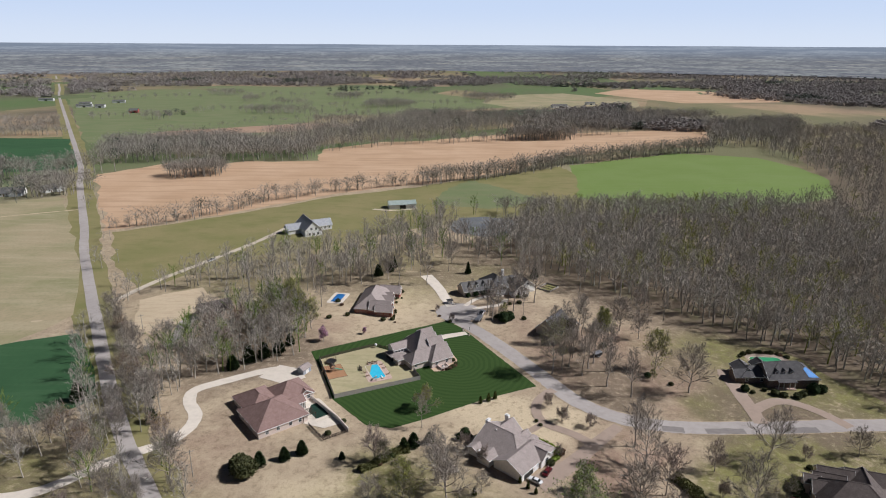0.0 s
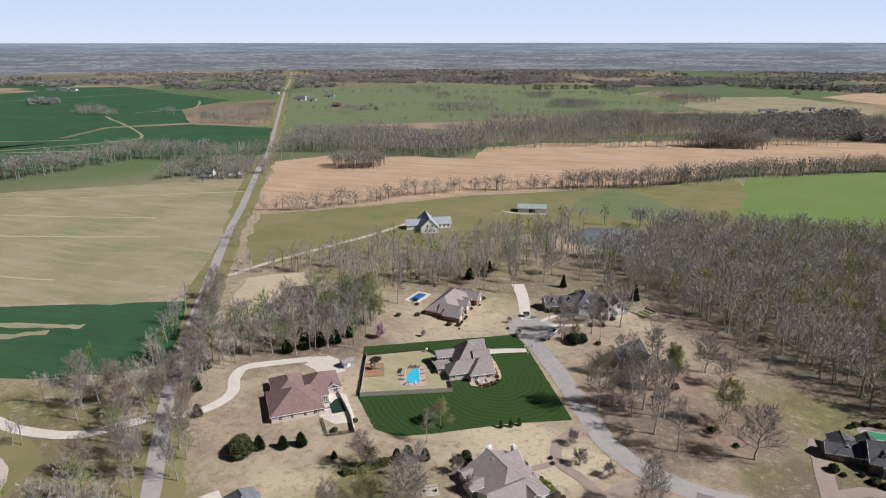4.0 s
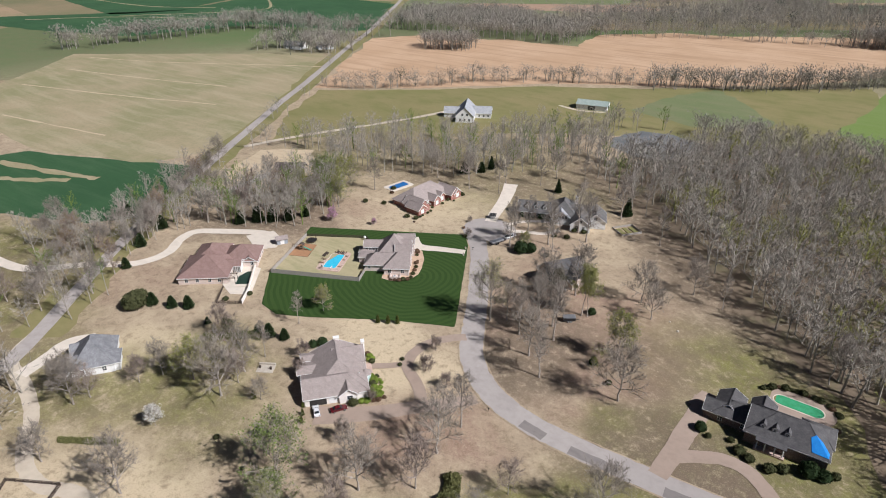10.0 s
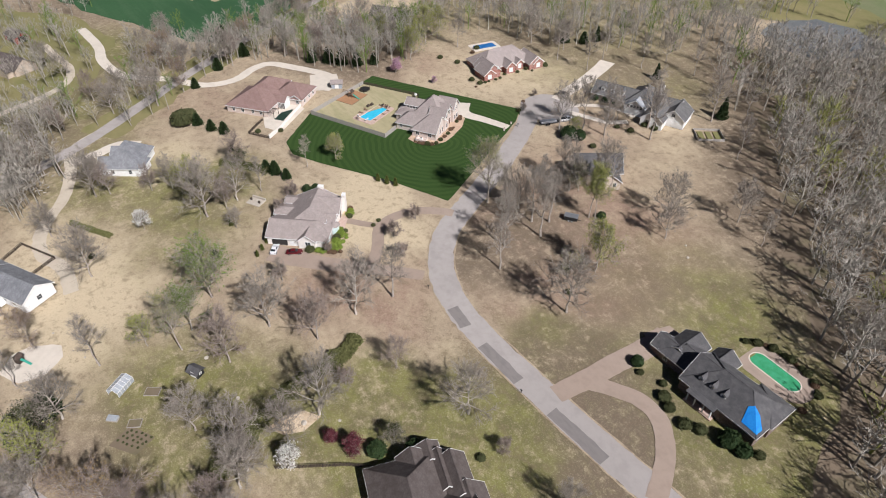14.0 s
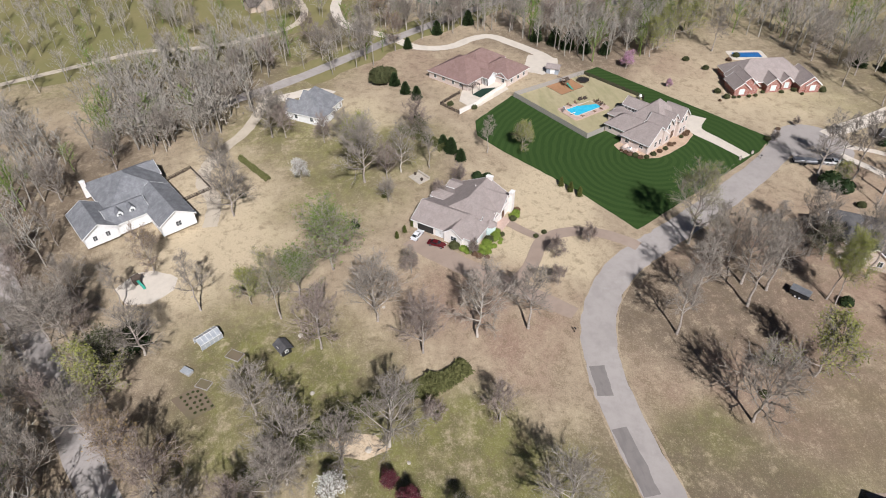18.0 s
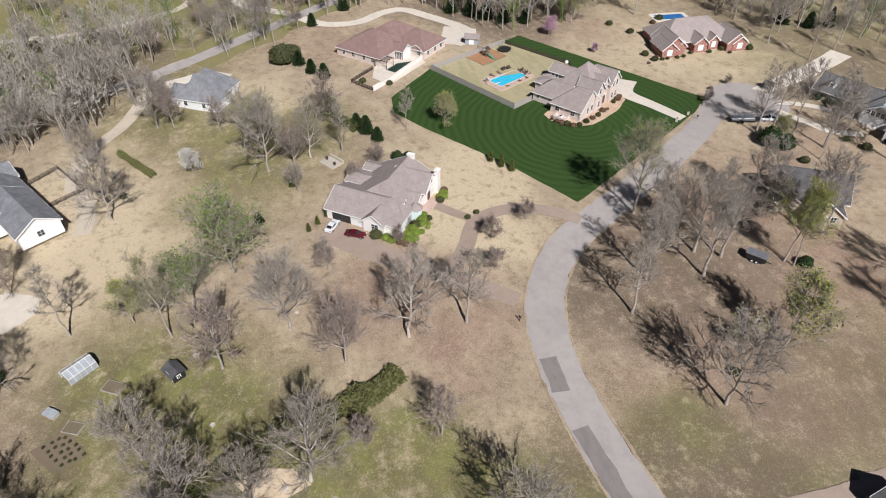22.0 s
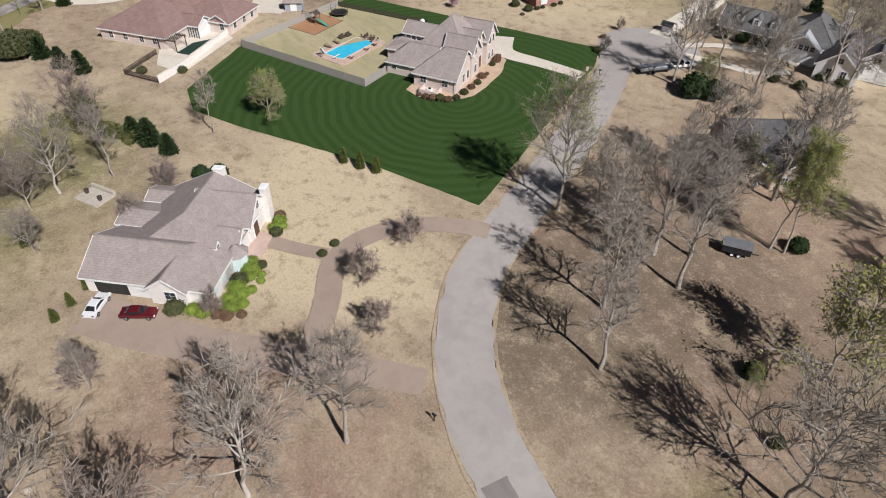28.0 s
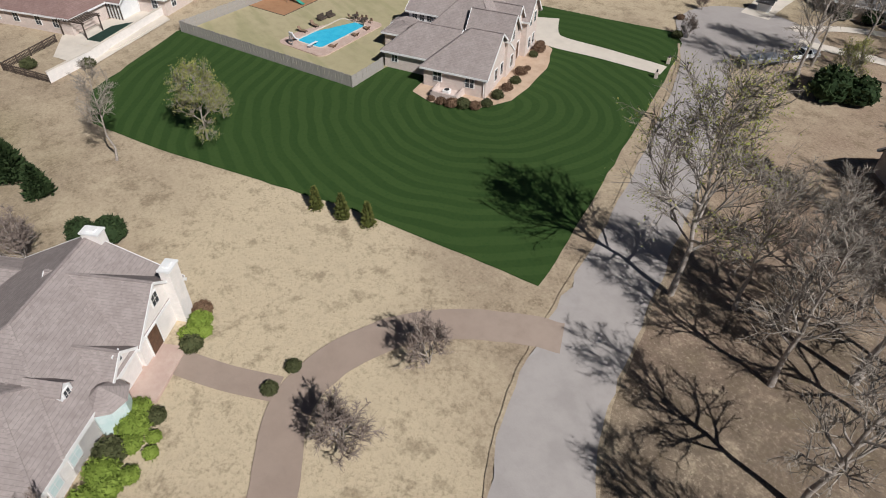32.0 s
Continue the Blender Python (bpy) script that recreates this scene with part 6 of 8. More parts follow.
for a, b, s, k in ((-2.5, 2.0, 1.2, "dark"), (-1.0, -2.2, 1.1, "dark"), (1.5, -2.4, .7, "dark"), (3.5, -2.2, .6, "dark"), (7, -2.2, .7, "dark"), (9.5, -1.8, .7, "dark"), (13, 0.2, .7, "dark"), (19.5, -0.4, .8, "dark"), (24.5, 0.5, .9, "dark"), (26, -2.2, .6, "dark"), (34, -1.0, 1.1, "dark"), (35.2, 0.6, .8, "dark"), (0.5, 20, 1.2, "dark"), (12, 26, 1.1, "brown"), (16, 29, 1.3, "dark"), (-4, -4, .6, "brown"), (-4, 28, 1.2, "dark")):
    x, y = local((-25.6, 279), 84, a, b)
    shrub(k, x, y, s, "dark rounded shrub by the red brick house")
for x, y, s, k in ((129.8, 216.5, 1.6, "dark"), (132.5, 215.2, 1.4, "dark"), (137.5, 214.5, 1.6, "dark"), (140.5, 216.4, 1.5, "dark"), (146, 219, 1.8, "holly"), (149.5, 219.5, 1.4, "holly"), (127, 219.5, 1.0, "dark"), (119, 219, 1.2, "holly"), (121.5, 217.5, .9, "dark"), (152, 222, 1.2, "dark"), (150.5, 240.5, 1.0, "brown"), (33.7, 194.3, .7, "dark"), (34.8, 191.7, .7, "dark"), (6.5, 182.6, 1.1, "holly"), (8.2, 185, 1.25, "holly"), (9.8, 184, .9, "dark"), (39.1, 118.3, .7, "dark"), (-16, 172, .9, "holly"), (-19, 168, .8, "brown"),
                   *[(140 - 10.4 * math.cos(q) * (0.96 + 0.05 * math.sin(q * 9)), 245.4 + 6.6 * abs(math.sin(q)) ** 0.7, 0.9 + 0.35 * math.sin(q * 13), "brown" if int(q * 7) % 3 == 0 else "dark") for q in np.linspace(0.25, 2.95, 17)],
                   (30, 279, 2.2, "holly"), (33, 281.5, 1.8, "holly"), (27, 283, 1.4, "dark"), (35, 318, 1.2, "holly"), (18, 311, 1.2, "holly"), (22, 313, 1.2, "holly"), (27, 315, 1.3, "holly"), (14, 309, 1.0, "holly"), (40, 310, 1.4, "dark"), (44, 311, 1.3, "dark"), (35, 300, 1.0, "dark"), (40, 302, 1.3, "dark"), (72, 254, 1.1, "holly"), (83.5, 228, 1.0, "holly"), (-59.8, 162, 2.0, "mass"), (-62, 165, 1.6, "mass"), (91, 222, 1.0, "dark"),
                   (104, 153, 1.6, "holly"), (108, 160, 1.4, "holly"), (118, 171, 1.0, "dark"), (80, 141, .8, "brown"), (2, 116, 1.0, "dark"), (14, 139, .8, "dark"), (28, 136, .6, "dark"), (40, 282, 1.2, "dark"), (-38, 183.5, 1.1, "dark"), (-34, 191, 1.0, "dark"), (-56, 214, 1.2, "dark"), (4, 276.4, .9, "dark"), (-1, 283, .8, "brown")):
    shrub(k, x, y, s, {"dark": "rounded dark green shrub", "holly": "dense dark holly bush", "brown": "low russet shrub", "mass": "large loose olive shrub"}[k] + " on dormant turf")


def hedge(pts, wide, high, label):
    """One ragged hedge: leaves scattered through a long low body of uneven height."""
    rng = np.random.default_rng(int(abs(pts[0][0]) * 10))
    line = spline(pts, 10)
    m = Mesher()
    for i in range(len(line) - 1):
        for _ in range(260):
            p = line[i].lerp(line[i + 1], rng.uniform())
            hh = high * (0.75 + 0.6 * noise.noise((p.x * .35, p.y * .35, 2)))
            a = rng.uniform(0, math.pi)
            r = rng.uniform(0.6, 1.12)
            d = (line[i + 1] - line[i]).normalized()
            off = math.cos(a) * r * wide * (0.8 + 0.5 * noise.noise((p.x * .4, p.y * .4, 6)))
            c = np.array([p.x - d.y * off, p.y + d.x * off, G(p.x, p.y) + math.sin(a) * r * hh])
            u, v = rng.normal(size=3) * 0.2, rng.normal(size=3) * 0.2
            m.tri(c - u - v * 0.5, c + u, c + v)
    me = m.mesh("hedge", M_HEDGE)
    ob = tagged(new("hedge", me), label, "hedge")
    core = B()
    rows = []
    for i, p in enumerate(line):
        d = (line[min(i + 1, len(line) - 1)] - line[max(i - 1, 0)]).normalized()
        hh = high * (0.5 + 0.4 * noise.noise((p.x * .35, p.y * .35, 2)))
        rows.append([core.verts.new((p.x - d.y * wide * .6 * math.cos(t), p.y + d.x * wide * .6 * math.cos(t), G(p.x, p.y) + max(0, math.sin(t)) * hh - (0.1 if math.sin(t) < .1 else 0))) for t in (0, .7, 1.57, 2.44, 3.1416)])
    for p, q in zip(rows, rows[1:]):
        for j in range(4):
            core.faces.new((p[j], q[j], q[j + 1], p[j + 1]))
    part("inner_growth", core, M_HEDGE, ob)


hedge([(90, 121), (86.5, 127.7), (83.6, 132), (81.2, 137.5), (78.4, 144), (76.6, 153.5), (75, 160.5), (72.4, 165)], 2.6, 2.6, "long ragged olive hedge along the lot line")
hedge([(-18.5, 114.3), (-14, 117), (-9.5, 120), (-5.1, 122.8)], 0.9, 1.3, "short clipped dark hedge beside the long drive")
hedge([(-25, 164.5), (-20.5, 168.5), (-15.5, 173.2), (-11, 176.2)], 1.7, 2.3, "loose olive shrubbery along the lot line")

# ---- woods: one object a stand ----


def cheap_tree(seed, limbs=12, twigs=4, wide=1.0):
    """A leafless forest tree with a rounded haze of twigs, 1 m tall."""
    rng = np.random.default_rng(seed)
    m = Mesher()
    lean = rng.normal(0, 0.03, 2)
    top = np.array([lean[0], lean[1], 0.93])
    fork = top * 0.5 + np.r_[rng.normal(0, 0.012, 2), 0]
    m.tube((0, 0, -0.02), fork, 0.013, 0.010, 4), m.tube(fork, top, 0.010, 0.003, 3)
    for b in range(limbs):
        f = 0.3 + 0.62 * (b + rng.uniform(0, 0.9)) / limbs
        az, el = b * 2.4 + rng.uniform(-.5, .5), radians(rng.uniform(26, 50) + 26 * f)
        d = np.array([math.cos(az) * math.cos(el), math.sin(az) * math.cos(el), math.sin(el)])
        ln = 0.36 * (1.22 - 0.78 * f) * rng.uniform(0.75, 1.15)
        p = top * f
        bend = p + d * ln * 0.55
        d = d + np.array([0, 0, 0.3])
        d /= np.linalg.norm(d)
        e = bend + d * ln * 0.45
        m.tube(p, bend, 0.0062 * wide, 0.004 * wide, 3), m.sliver(bend, e, 0.0042 * wide, rng)
        for t in range(5):
            u = rng.uniform(0.3, 1)
            o = p + (bend - p) * u / 0.55 if u < 0.55 else bend + (e - bend) * (u - 0.55) / 0.45
            dd = d * 0.9 + rng.normal(0, 0.42, 3) + np.array([0, 0, 0.25])
            dd *= ln * rng.uniform(0.32, 0.6) / np.linalg.norm(dd)
            m.sliver(o, o + dd, 0.0032 * wide, rng)
            for w in range(twigs):
                q = o + dd * rng.uniform(0.25, 1.0)
                ww = dd / np.linalg.norm(dd) + rng.normal(0, 0.5, 3) + np.array([0, 0, 0.2])
                m.sliver(q, q + ww / np.linalg.norm(ww) * rng.uniform(0.04, 0.09), 0.0038 * wide, rng)
    return np.concatenate(m.v), np.array(m.f)


def haze_tree(seed, n=46, size=0.1):
    """A far clump's crown: many small tufts turned at random round a low rounded form, 1 m tall."""
    rng = np.random.default_rng(seed)
    m = Mesher()
    lobes = [np.array([rng.normal(0, .15), rng.normal(0, .15), rng.uniform(0.45, 0.72)]) for _ in range(4)]
    for i in range(n):
        c = lobes[i % 4]
        d = rng.normal(size=3)
        d /= np.linalg.norm(d)
        p = c + d * np.array([0.26, 0.26, 0.26]) * rng.uniform(0.3, 1.0) ** 0.4
        p[2] = max(0.04, p[2])
        a, b = rng.normal(size=3), rng.normal(size=3)
        a *= size * rng.uniform(0.6, 1.2) / np.linalg.norm(a)
        b *= size * rng.uniform(0.6, 1.2) / np.linalg.norm(b)
        m.tri(p - a - b * .5, p + a - b * .5, p + b)
    for i in range(8):
        az = i * 0.785
        p = np.array([math.cos(az) * 0.24, math.sin(az) * 0.24, 0.0])
        m.tri(p, p + np.array([0.11, 0.02, 0.2]), p + np.array([-0.05, 0.1, 0.34]))
    return np.concatenate(m.v), np.array(m.f)


def fuzzy_tree(seed, n=120):
    """A leafless tree seen from afar: stem, limbs and a round haze of fine upward twigs, 1 m tall."""
    rng = np.random.default_rng(seed)
    m = Mesher()
    m.tube((0, 0, -0.02), (0, 0, 0.6), 0.015, 0.007, 3)
    ends = []
    for b in range(9):
        az, el = b * 2.4, radians(rng.uniform(30, 72))
        p = np.array([0, 0, rng.uniform(0.22, 0.55)])
        e = p + rng.uniform(0.24, 0.36) * np.array([math.cos(az) * math.cos(el), math.sin(az) * math.cos(el), math.sin(el)])
        m.sliver(p, e, 0.008, rng)
        ends.append(e)
    ends.append(np.array([0, 0, 0.78]))
    for i in range(n):
        c = ends[i % len(ends)] + rng.normal(0, 0.085, 3)
        c[2] = min(0.96, max(0.2, c[2]))
        w = (c - np.array([0, 0, 0.4])) + rng.normal(0, 0.2, 3) + np.array([0, 0, 0.25])
        w *= rng.uniform(0.05, 0.1) / np.linalg.norm(w)
        m.sliver(c - w * 0.5, c + w * 0.5, 0.0098, rng)
    return np.concatenate(m.v), np.array(m.f)


KEEP_OUT = ((COUNTRY, 4.4), (SOUTH, 6.0), (LANE, 4.0), (TRACK, 3.5), (DRIVE, 4.5))


def on_road(x, y):
    """Whether a tree there would stand on a road or a drive."""
    for line, wide in KEEP_OUT:
        for (x0, y0), (x1, y1) in zip(line, line[1:]):
            dx, dy = x1 - x0, y1 - y0
            f = max(0.0, min(1.0, ((x - x0) * dx + (y - y0) * dy) / (dx * dx + dy * dy)))
            if math.hypot(x - x0 - f * dx, y - y0 - f * dy) < wide:
                return True
    return inside(x, y, CLEARING) or inside(x, y, POND_OPEN)


def stand(name, places, templates, material, label, spread=1.0, second=None, share_two=0.0):
    """places: rows of x, y, height. All trees of a stand in one mesh."""
    rng = np.random.default_rng(len(places))
    vs, fs, idx, k = [], [], [], 0
    for x, y, h in places:
        if on_road(x, y):
            continue
        v, f = templates[rng.integers(len(templates))]
        a = rng.uniform(0, 6.283)
        c, s = math.cos(a) * h * spread, math.sin(a) * h * spread
        w = np.stack([v[:, 0] * c - v[:, 1] * s + x, v[:, 0] * s + v[:, 1] * c + y, v[:, 2] * h + G(x, y) - 0.1], 1)
        vs.append(w), fs.append(f + k)
        idx.append(np.full(len(f), 1 if rng.uniform() < share_two else 0))
        k += len(v)
    me = mesh_np(name, np.concatenate(vs), np.concatenate(fs), [material] + ([second] if second else []), np.concatenate(idx) if second else None)
    tagged(new(name, me), label, "woods", kind="stuff")


def inside(x, y, poly):
    hit = False
    for (x0, y0), (x1, y1) in zip(poly, poly[1:] + poly[:1]):
        if (y0 > y) != (y1 > y) and x < (x1 - x0) * (y - y0) / (y1 - y0) + x0:
            hit = not hit
    return hit


def scatter(poly, gap, h0, h1, seed, keep=None):
    rng = np.random.default_rng(seed)
    xs, ys = [p[0] for p in poly], [p[1] for p in poly]
    out = []
    y = min(ys)
    while y < max(ys):
        x = min(xs)
        while x < max(xs):
            px, py = x + rng.uniform(-.5, .5) * gap, y + rng.uniform(-.5, .5) * gap
            if inside(px, py, poly) and (keep is None or keep(px, py)):
                out.append((px, py, rng.uniform(h0, h1)))
            x += gap
        y += gap
    return out


def row(pts, gap, h0, h1, seed, wide=4.0):
    rng = np.random.default_rng(seed)
    out = []
    for p, q in zip(pts, pts[1:]):
        n = max(1, int(math.hypot(q[0] - p[0], q[1] - p[1]) / gap))
        for i in range(n):
            f = (i + rng.uniform()) / n
            out.append((p[0] + (q[0] - p[0]) * f + rng.normal(0, wide * .5), p[1] + (q[1] - p[1]) * f + rng.normal(0, wide * .5), rng.uniform(h0, h1)))
    return out


CHEAP = [cheap_tree(60 + i) for i in range(10)]
PLAIN = [fuzzy_tree(80 + i) for i in range(8)]
TUFT = [haze_tree(90 + i) for i in range(8)]
EDGE = [(178, 205), (156, 250), (137, 267), (120, 284), (97, 314), (72, 340), (52, 368), (28, 402), (60, 476), (98, 480), (150, 486), (240, 492), (300, 450), (330, 360), (300, 210), (230, 190)]
stand("near_woods", scatter(EDGE, 6.7, 13, 20, 3), CHEAP, M_WOOD_MASS, "dense stand of tall bare grey trees", 1.55, M_BUD, 0.10)
FARW = [(240, 492), (352, 540), (396, 625), (400, 700), (400, 780), (430, 840), (520, 1000), (800, 1000), (900, 500), (620, 180), (300, 130), (230, 190), (300, 210), (330, 360), (300, 450)]
stand("deep_woods", scatter(FARW, 11.5, 14, 21, 4), PLAIN, M_WOOD_MASS, "wide bare woods beyond the houses", 1.25, M_BUD, 0.04)
GROVES = []
for poly, gap, h0, h1 in (([(-104, 205), (-92, 214), (-70, 232), (-58, 240), (-60, 262), (-84, 300), (-112, 262), (-122, 232)], 5.5, 10, 18), ([(-86, 300), (-50, 320), (-20, 345), (28, 402), (18, 430), (-60, 400), (-120, 350), (-140, 320)], 7.5, 10, 19), ([(-100, 150), (-96, 196), (-118, 222), (-138, 240), (-150, 262), (-160, 250), (-128, 196), (-100, 145)], 5, 9, 16),
                          ([(-88, 60), (-60, 62), (-28, 68), (-22, 100), (-45, 118), (-66, 118), (-84, 132), (-100, 128)], 5.5, 9, 17), ([(-30, 60), (-20, 68), (0, 58), (30, 74), (36, 62), (0, 42), (-40, 25), (-70, 30)], 5.5, 9, 16), ([(30, 48), (80, 80), (110, 98), (150, 118), (170, 100), (110, 40), (50, 10)], 6, 9, 16),
                          ([(-140, 110), (-116, 120), (-132, 145), (-170, 150), (-200, 140), (-190, 100)], 7, 8, 15), ([(-160, 60), (-118, 70), (-120, 100), (-180, 100), (-190, 60)], 9, 8, 14), ([(-104, 18), (-76, 20), (-84, 60), (-100, 62)], 9, 8, 14), ([(-280, 60), (-165, 40), (-190, 100), (-205, 150), (-240, 190), (-290, 150)], 11, 8, 14), ([(-128, 100), (-112, 96), (-104, 120), (-122, 128)], 7, 7, 12), ([(-200, -5), (-112, 5), (-114, 40), (-140, 80), (-190, 70)], 8.5, 8, 14), ([(-148, 160), (-112, 158), (-104, 170), (-118, 188), (-150, 190)], 9, 9, 14),
                          ([(24, 402), (60, 478), (40, 482), (0, 478), (-60, 420), (-30, 395)], 9, 10, 17), ([(-140, 290), (-120, 318), (-170, 330), (-176, 300)], 8, 8, 14), ([(-98, 178), (-92, 172), (-70, 150), (-66, 128), (-80, 135), (-100, 160)], 6, 8, 13), ([(70, 345), (50, 368), (30, 398), (20, 380), (40, 350)], 9, 14, 20)):
    GROVES += scatter(poly, gap, h0, h1, int(gap * 10) + len(poly))
GROVES += row([(-8, 31), (42, 58.5), (67, 73), (88, 84), (132, 109)], 5.0, 12, 17, 61, 5)
stand("grove_trees", GROVES, CHEAP, M_WOOD_MASS, "bare trees and thickets between the houses", 1.3, M_BUD_GREEN, 0.13)
BELTS = row([(-238, 438), (-196, 457), (-166, 492), (-146, 524), (-110, 553), (-64, 574), (-23, 597), (68, 640), (138, 707), (295, 790), (338, 792)], 3.4, 7, 15, 5, 6)
BELTS += row([(-23, 590), (68, 636), (138, 700), (295, 786), (345, 800)], 3.2, 13, 19, 6, 8)
BELTS += row([(-560, 400), (-530, 513), (-516, 603), (-385, 625), (-350, 642)], 2.6, 14, 23, 7, 18) + row([(-400, 520), (-370, 560), (-330, 570), (-330, 545), (-360, 528)], 2.2, 13, 20, 17, 14)
BELTS += scatter([(-280, 632), (-228, 660), (-218, 632), (-262, 608)], 5, 13, 18, 8)
BELTS += scatter([(-380, 690), (-300, 704), (-240, 704), (-146, 720), (-150, 800), (-300, 860), (-425, 812)], 9, 14, 21, 9)
BELTS += scatter([(-150, 800), (-82, 875), (-20, 890), (100, 985), (275, 1000), (430, 1075), (500, 1180), (330, 1220), (60, 1170), (-60, 1160), (-130, 1000), (-260, 880)], 12, 14, 21, 10)
BELTS += scatter([(92, 880), (160, 886), (166, 930), (100, 930)], 7, 15, 20, 11) + scatter([(392, 930), (425, 1053), (600, 1100), (560, 980), (440, 830), (345, 835)], 11, 15, 21, 12)
BELTS += scatter([(-1000, 940), (-900, 925), (-880, 950), (-980, 965)], 10, 8, 14, 13) + scatter([(-720, 950), (-610, 1020), (-640, 1090), (-740, 1050)], 12, 10, 16, 14) + row([(-340, 1180), (-200, 1210), (-100, 1190)], 6, 8, 13, 15, 20)
BELTS += row([(-64, 100), (-40, 104), (-30, 88), (-60, 80)], 1.6, 9, 14, 41, 8) + row([(-170, 300), (-205, 360), (-262, 452), (-330, 575), (-400, 710)], 26, 6, 12, 16, 9)
BELTS += row([(-238, 438), (-196, 457), (-166, 492), (-146, 524), (-110, 553), (-64, 574), (-23, 597), (68, 640), (138, 707), (295, 790)], 2.2, 2.5, 6, 51, 4)
BELTS += row([(-450, 960), (-380, 1010), (-300, 1090), (-200, 1130), (-100, 1200)], 9, 5, 11, 52, 24) + row([(-640, 1120), (-520, 1180), (-420, 1300), (-250, 1330), (-60, 1420), (120, 1440)], 8, 7, 13, 53, 26) + row([(-820, 1500), (-600, 1600), (-400, 1640), (-150, 1700), (100, 1740)], 9, 8, 14, 54, 40)
BELTS += row([(-240, 770), (-150, 790), (-60, 850), (30, 872), (100, 900), (260, 960)], 3.2, 9, 17, 55, 14) + row([(40, 484), (120, 492), (240, 498)], 3.5, 8, 15, 56, 8) + scatter([(112, 880), (185, 890), (190, 945), (125, 935)], 6, 14, 20, 57)
for x, y, wx, wy, gap in ((-232, 1596, 40, 30, 8), (-115, 1385, 60, 45, 9), (-320, 1240, 80, 14, 8), (-500, 1126, 26, 12, 8), (-970, 970, 36, 16, 8), (-620, 920, 90, 16, 8), (-819, 999, 18, 12, 7), (-62, 1794, 34, 24, 9), (117, 1594, 70, 40, 9),
                          (-383, 2245, 130, 26, 11), (-2130, 1650, 120, 24, 12), (-1150, 2090, 320, 24, 12), (-1098, 676, 70, 12, 7), (-440, 1500, 24, 16, 8), (-330, 1420, 50, 12, 8), (-560, 1700, 60, 18, 9), (-20, 1180, 60, 26, 8), (-180, 1080, 50, 16, 8)):
    BELTS += scatter([(x - wx, y - wy * .4), (x - wx * .3, y - wy), (x + wx * .6, y - wy * .8), (x + wx, y + wy * .3), (x + wx * .2, y + wy), (x - wx * .7, y + wy * .8)], gap, 10, 17, int(abs(x)) % 97)
BELTS = [(x, y, h * 1.2) for x, y, h in BELTS]
stand("field_belts", BELTS, PLAIN, M_WOOD_MASS, "bare hedgerow trees and copses among the fields", 1.4, M_FAR_PINE, 0.05)


def far_trees():
    """Woods out to the horizon, thinner in number and larger in clump as they recede."""
    rng = np.random.default_rng(77)
    out, pine = [], []
    r = 900.0
    while r < 2950:
        step = 0.0076 * r + 3
        az = radians(-48)
        while az < radians(80):
            x, y = 60 - math.sin(az) * r + rng.normal(0, step * .35), 150 + math.cos(az) * r + rng.normal(0, step * .35)
            v = woods_at(x, y)
            if v > 0.02 - 0.22 * smooth((r - 1700) / 900) and not inside(x, y, FARW) and not inside(x, y, PASTURE_A) and not inside(x, y, PASTURE_B) and abs((x + 70) * 0.86 + (y - 133) * 0.51) > 25:
                (pine if noise.noise((x / 200, y / 200, 8)) > 0.42 else out).append((x, y, rng.uniform(11, 17) * (1 - 0.35 * smooth((r - 1500) / 2500))))
            az += step / r
        r += step * 1.15
    return out, pine


PASTURE_A = [(-470, 838), (-600, 1050), (-960, 1660), (-700, 2050), (-150, 1980), (150, 1500), (140, 1380), (-60, 1240), (-273, 930)]
PASTURE_B = [(170, 1330), (420, 1380), (470, 1560), (330, 1800), (120, 1700), (90, 1480), (60, 1180)]
far, pine = far_trees()
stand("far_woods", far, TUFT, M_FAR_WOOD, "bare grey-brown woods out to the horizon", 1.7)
stand("far_evergreens", pine + row([(-330, 1850), (-100, 1930)], 12, 12, 16, 30, 30) + row([(-520, 1180), (-480, 1190)], 9, 10, 14, 31, 8), TUFT, M_FAR_PINE, "dark evergreens in the distant woods", 1.2)
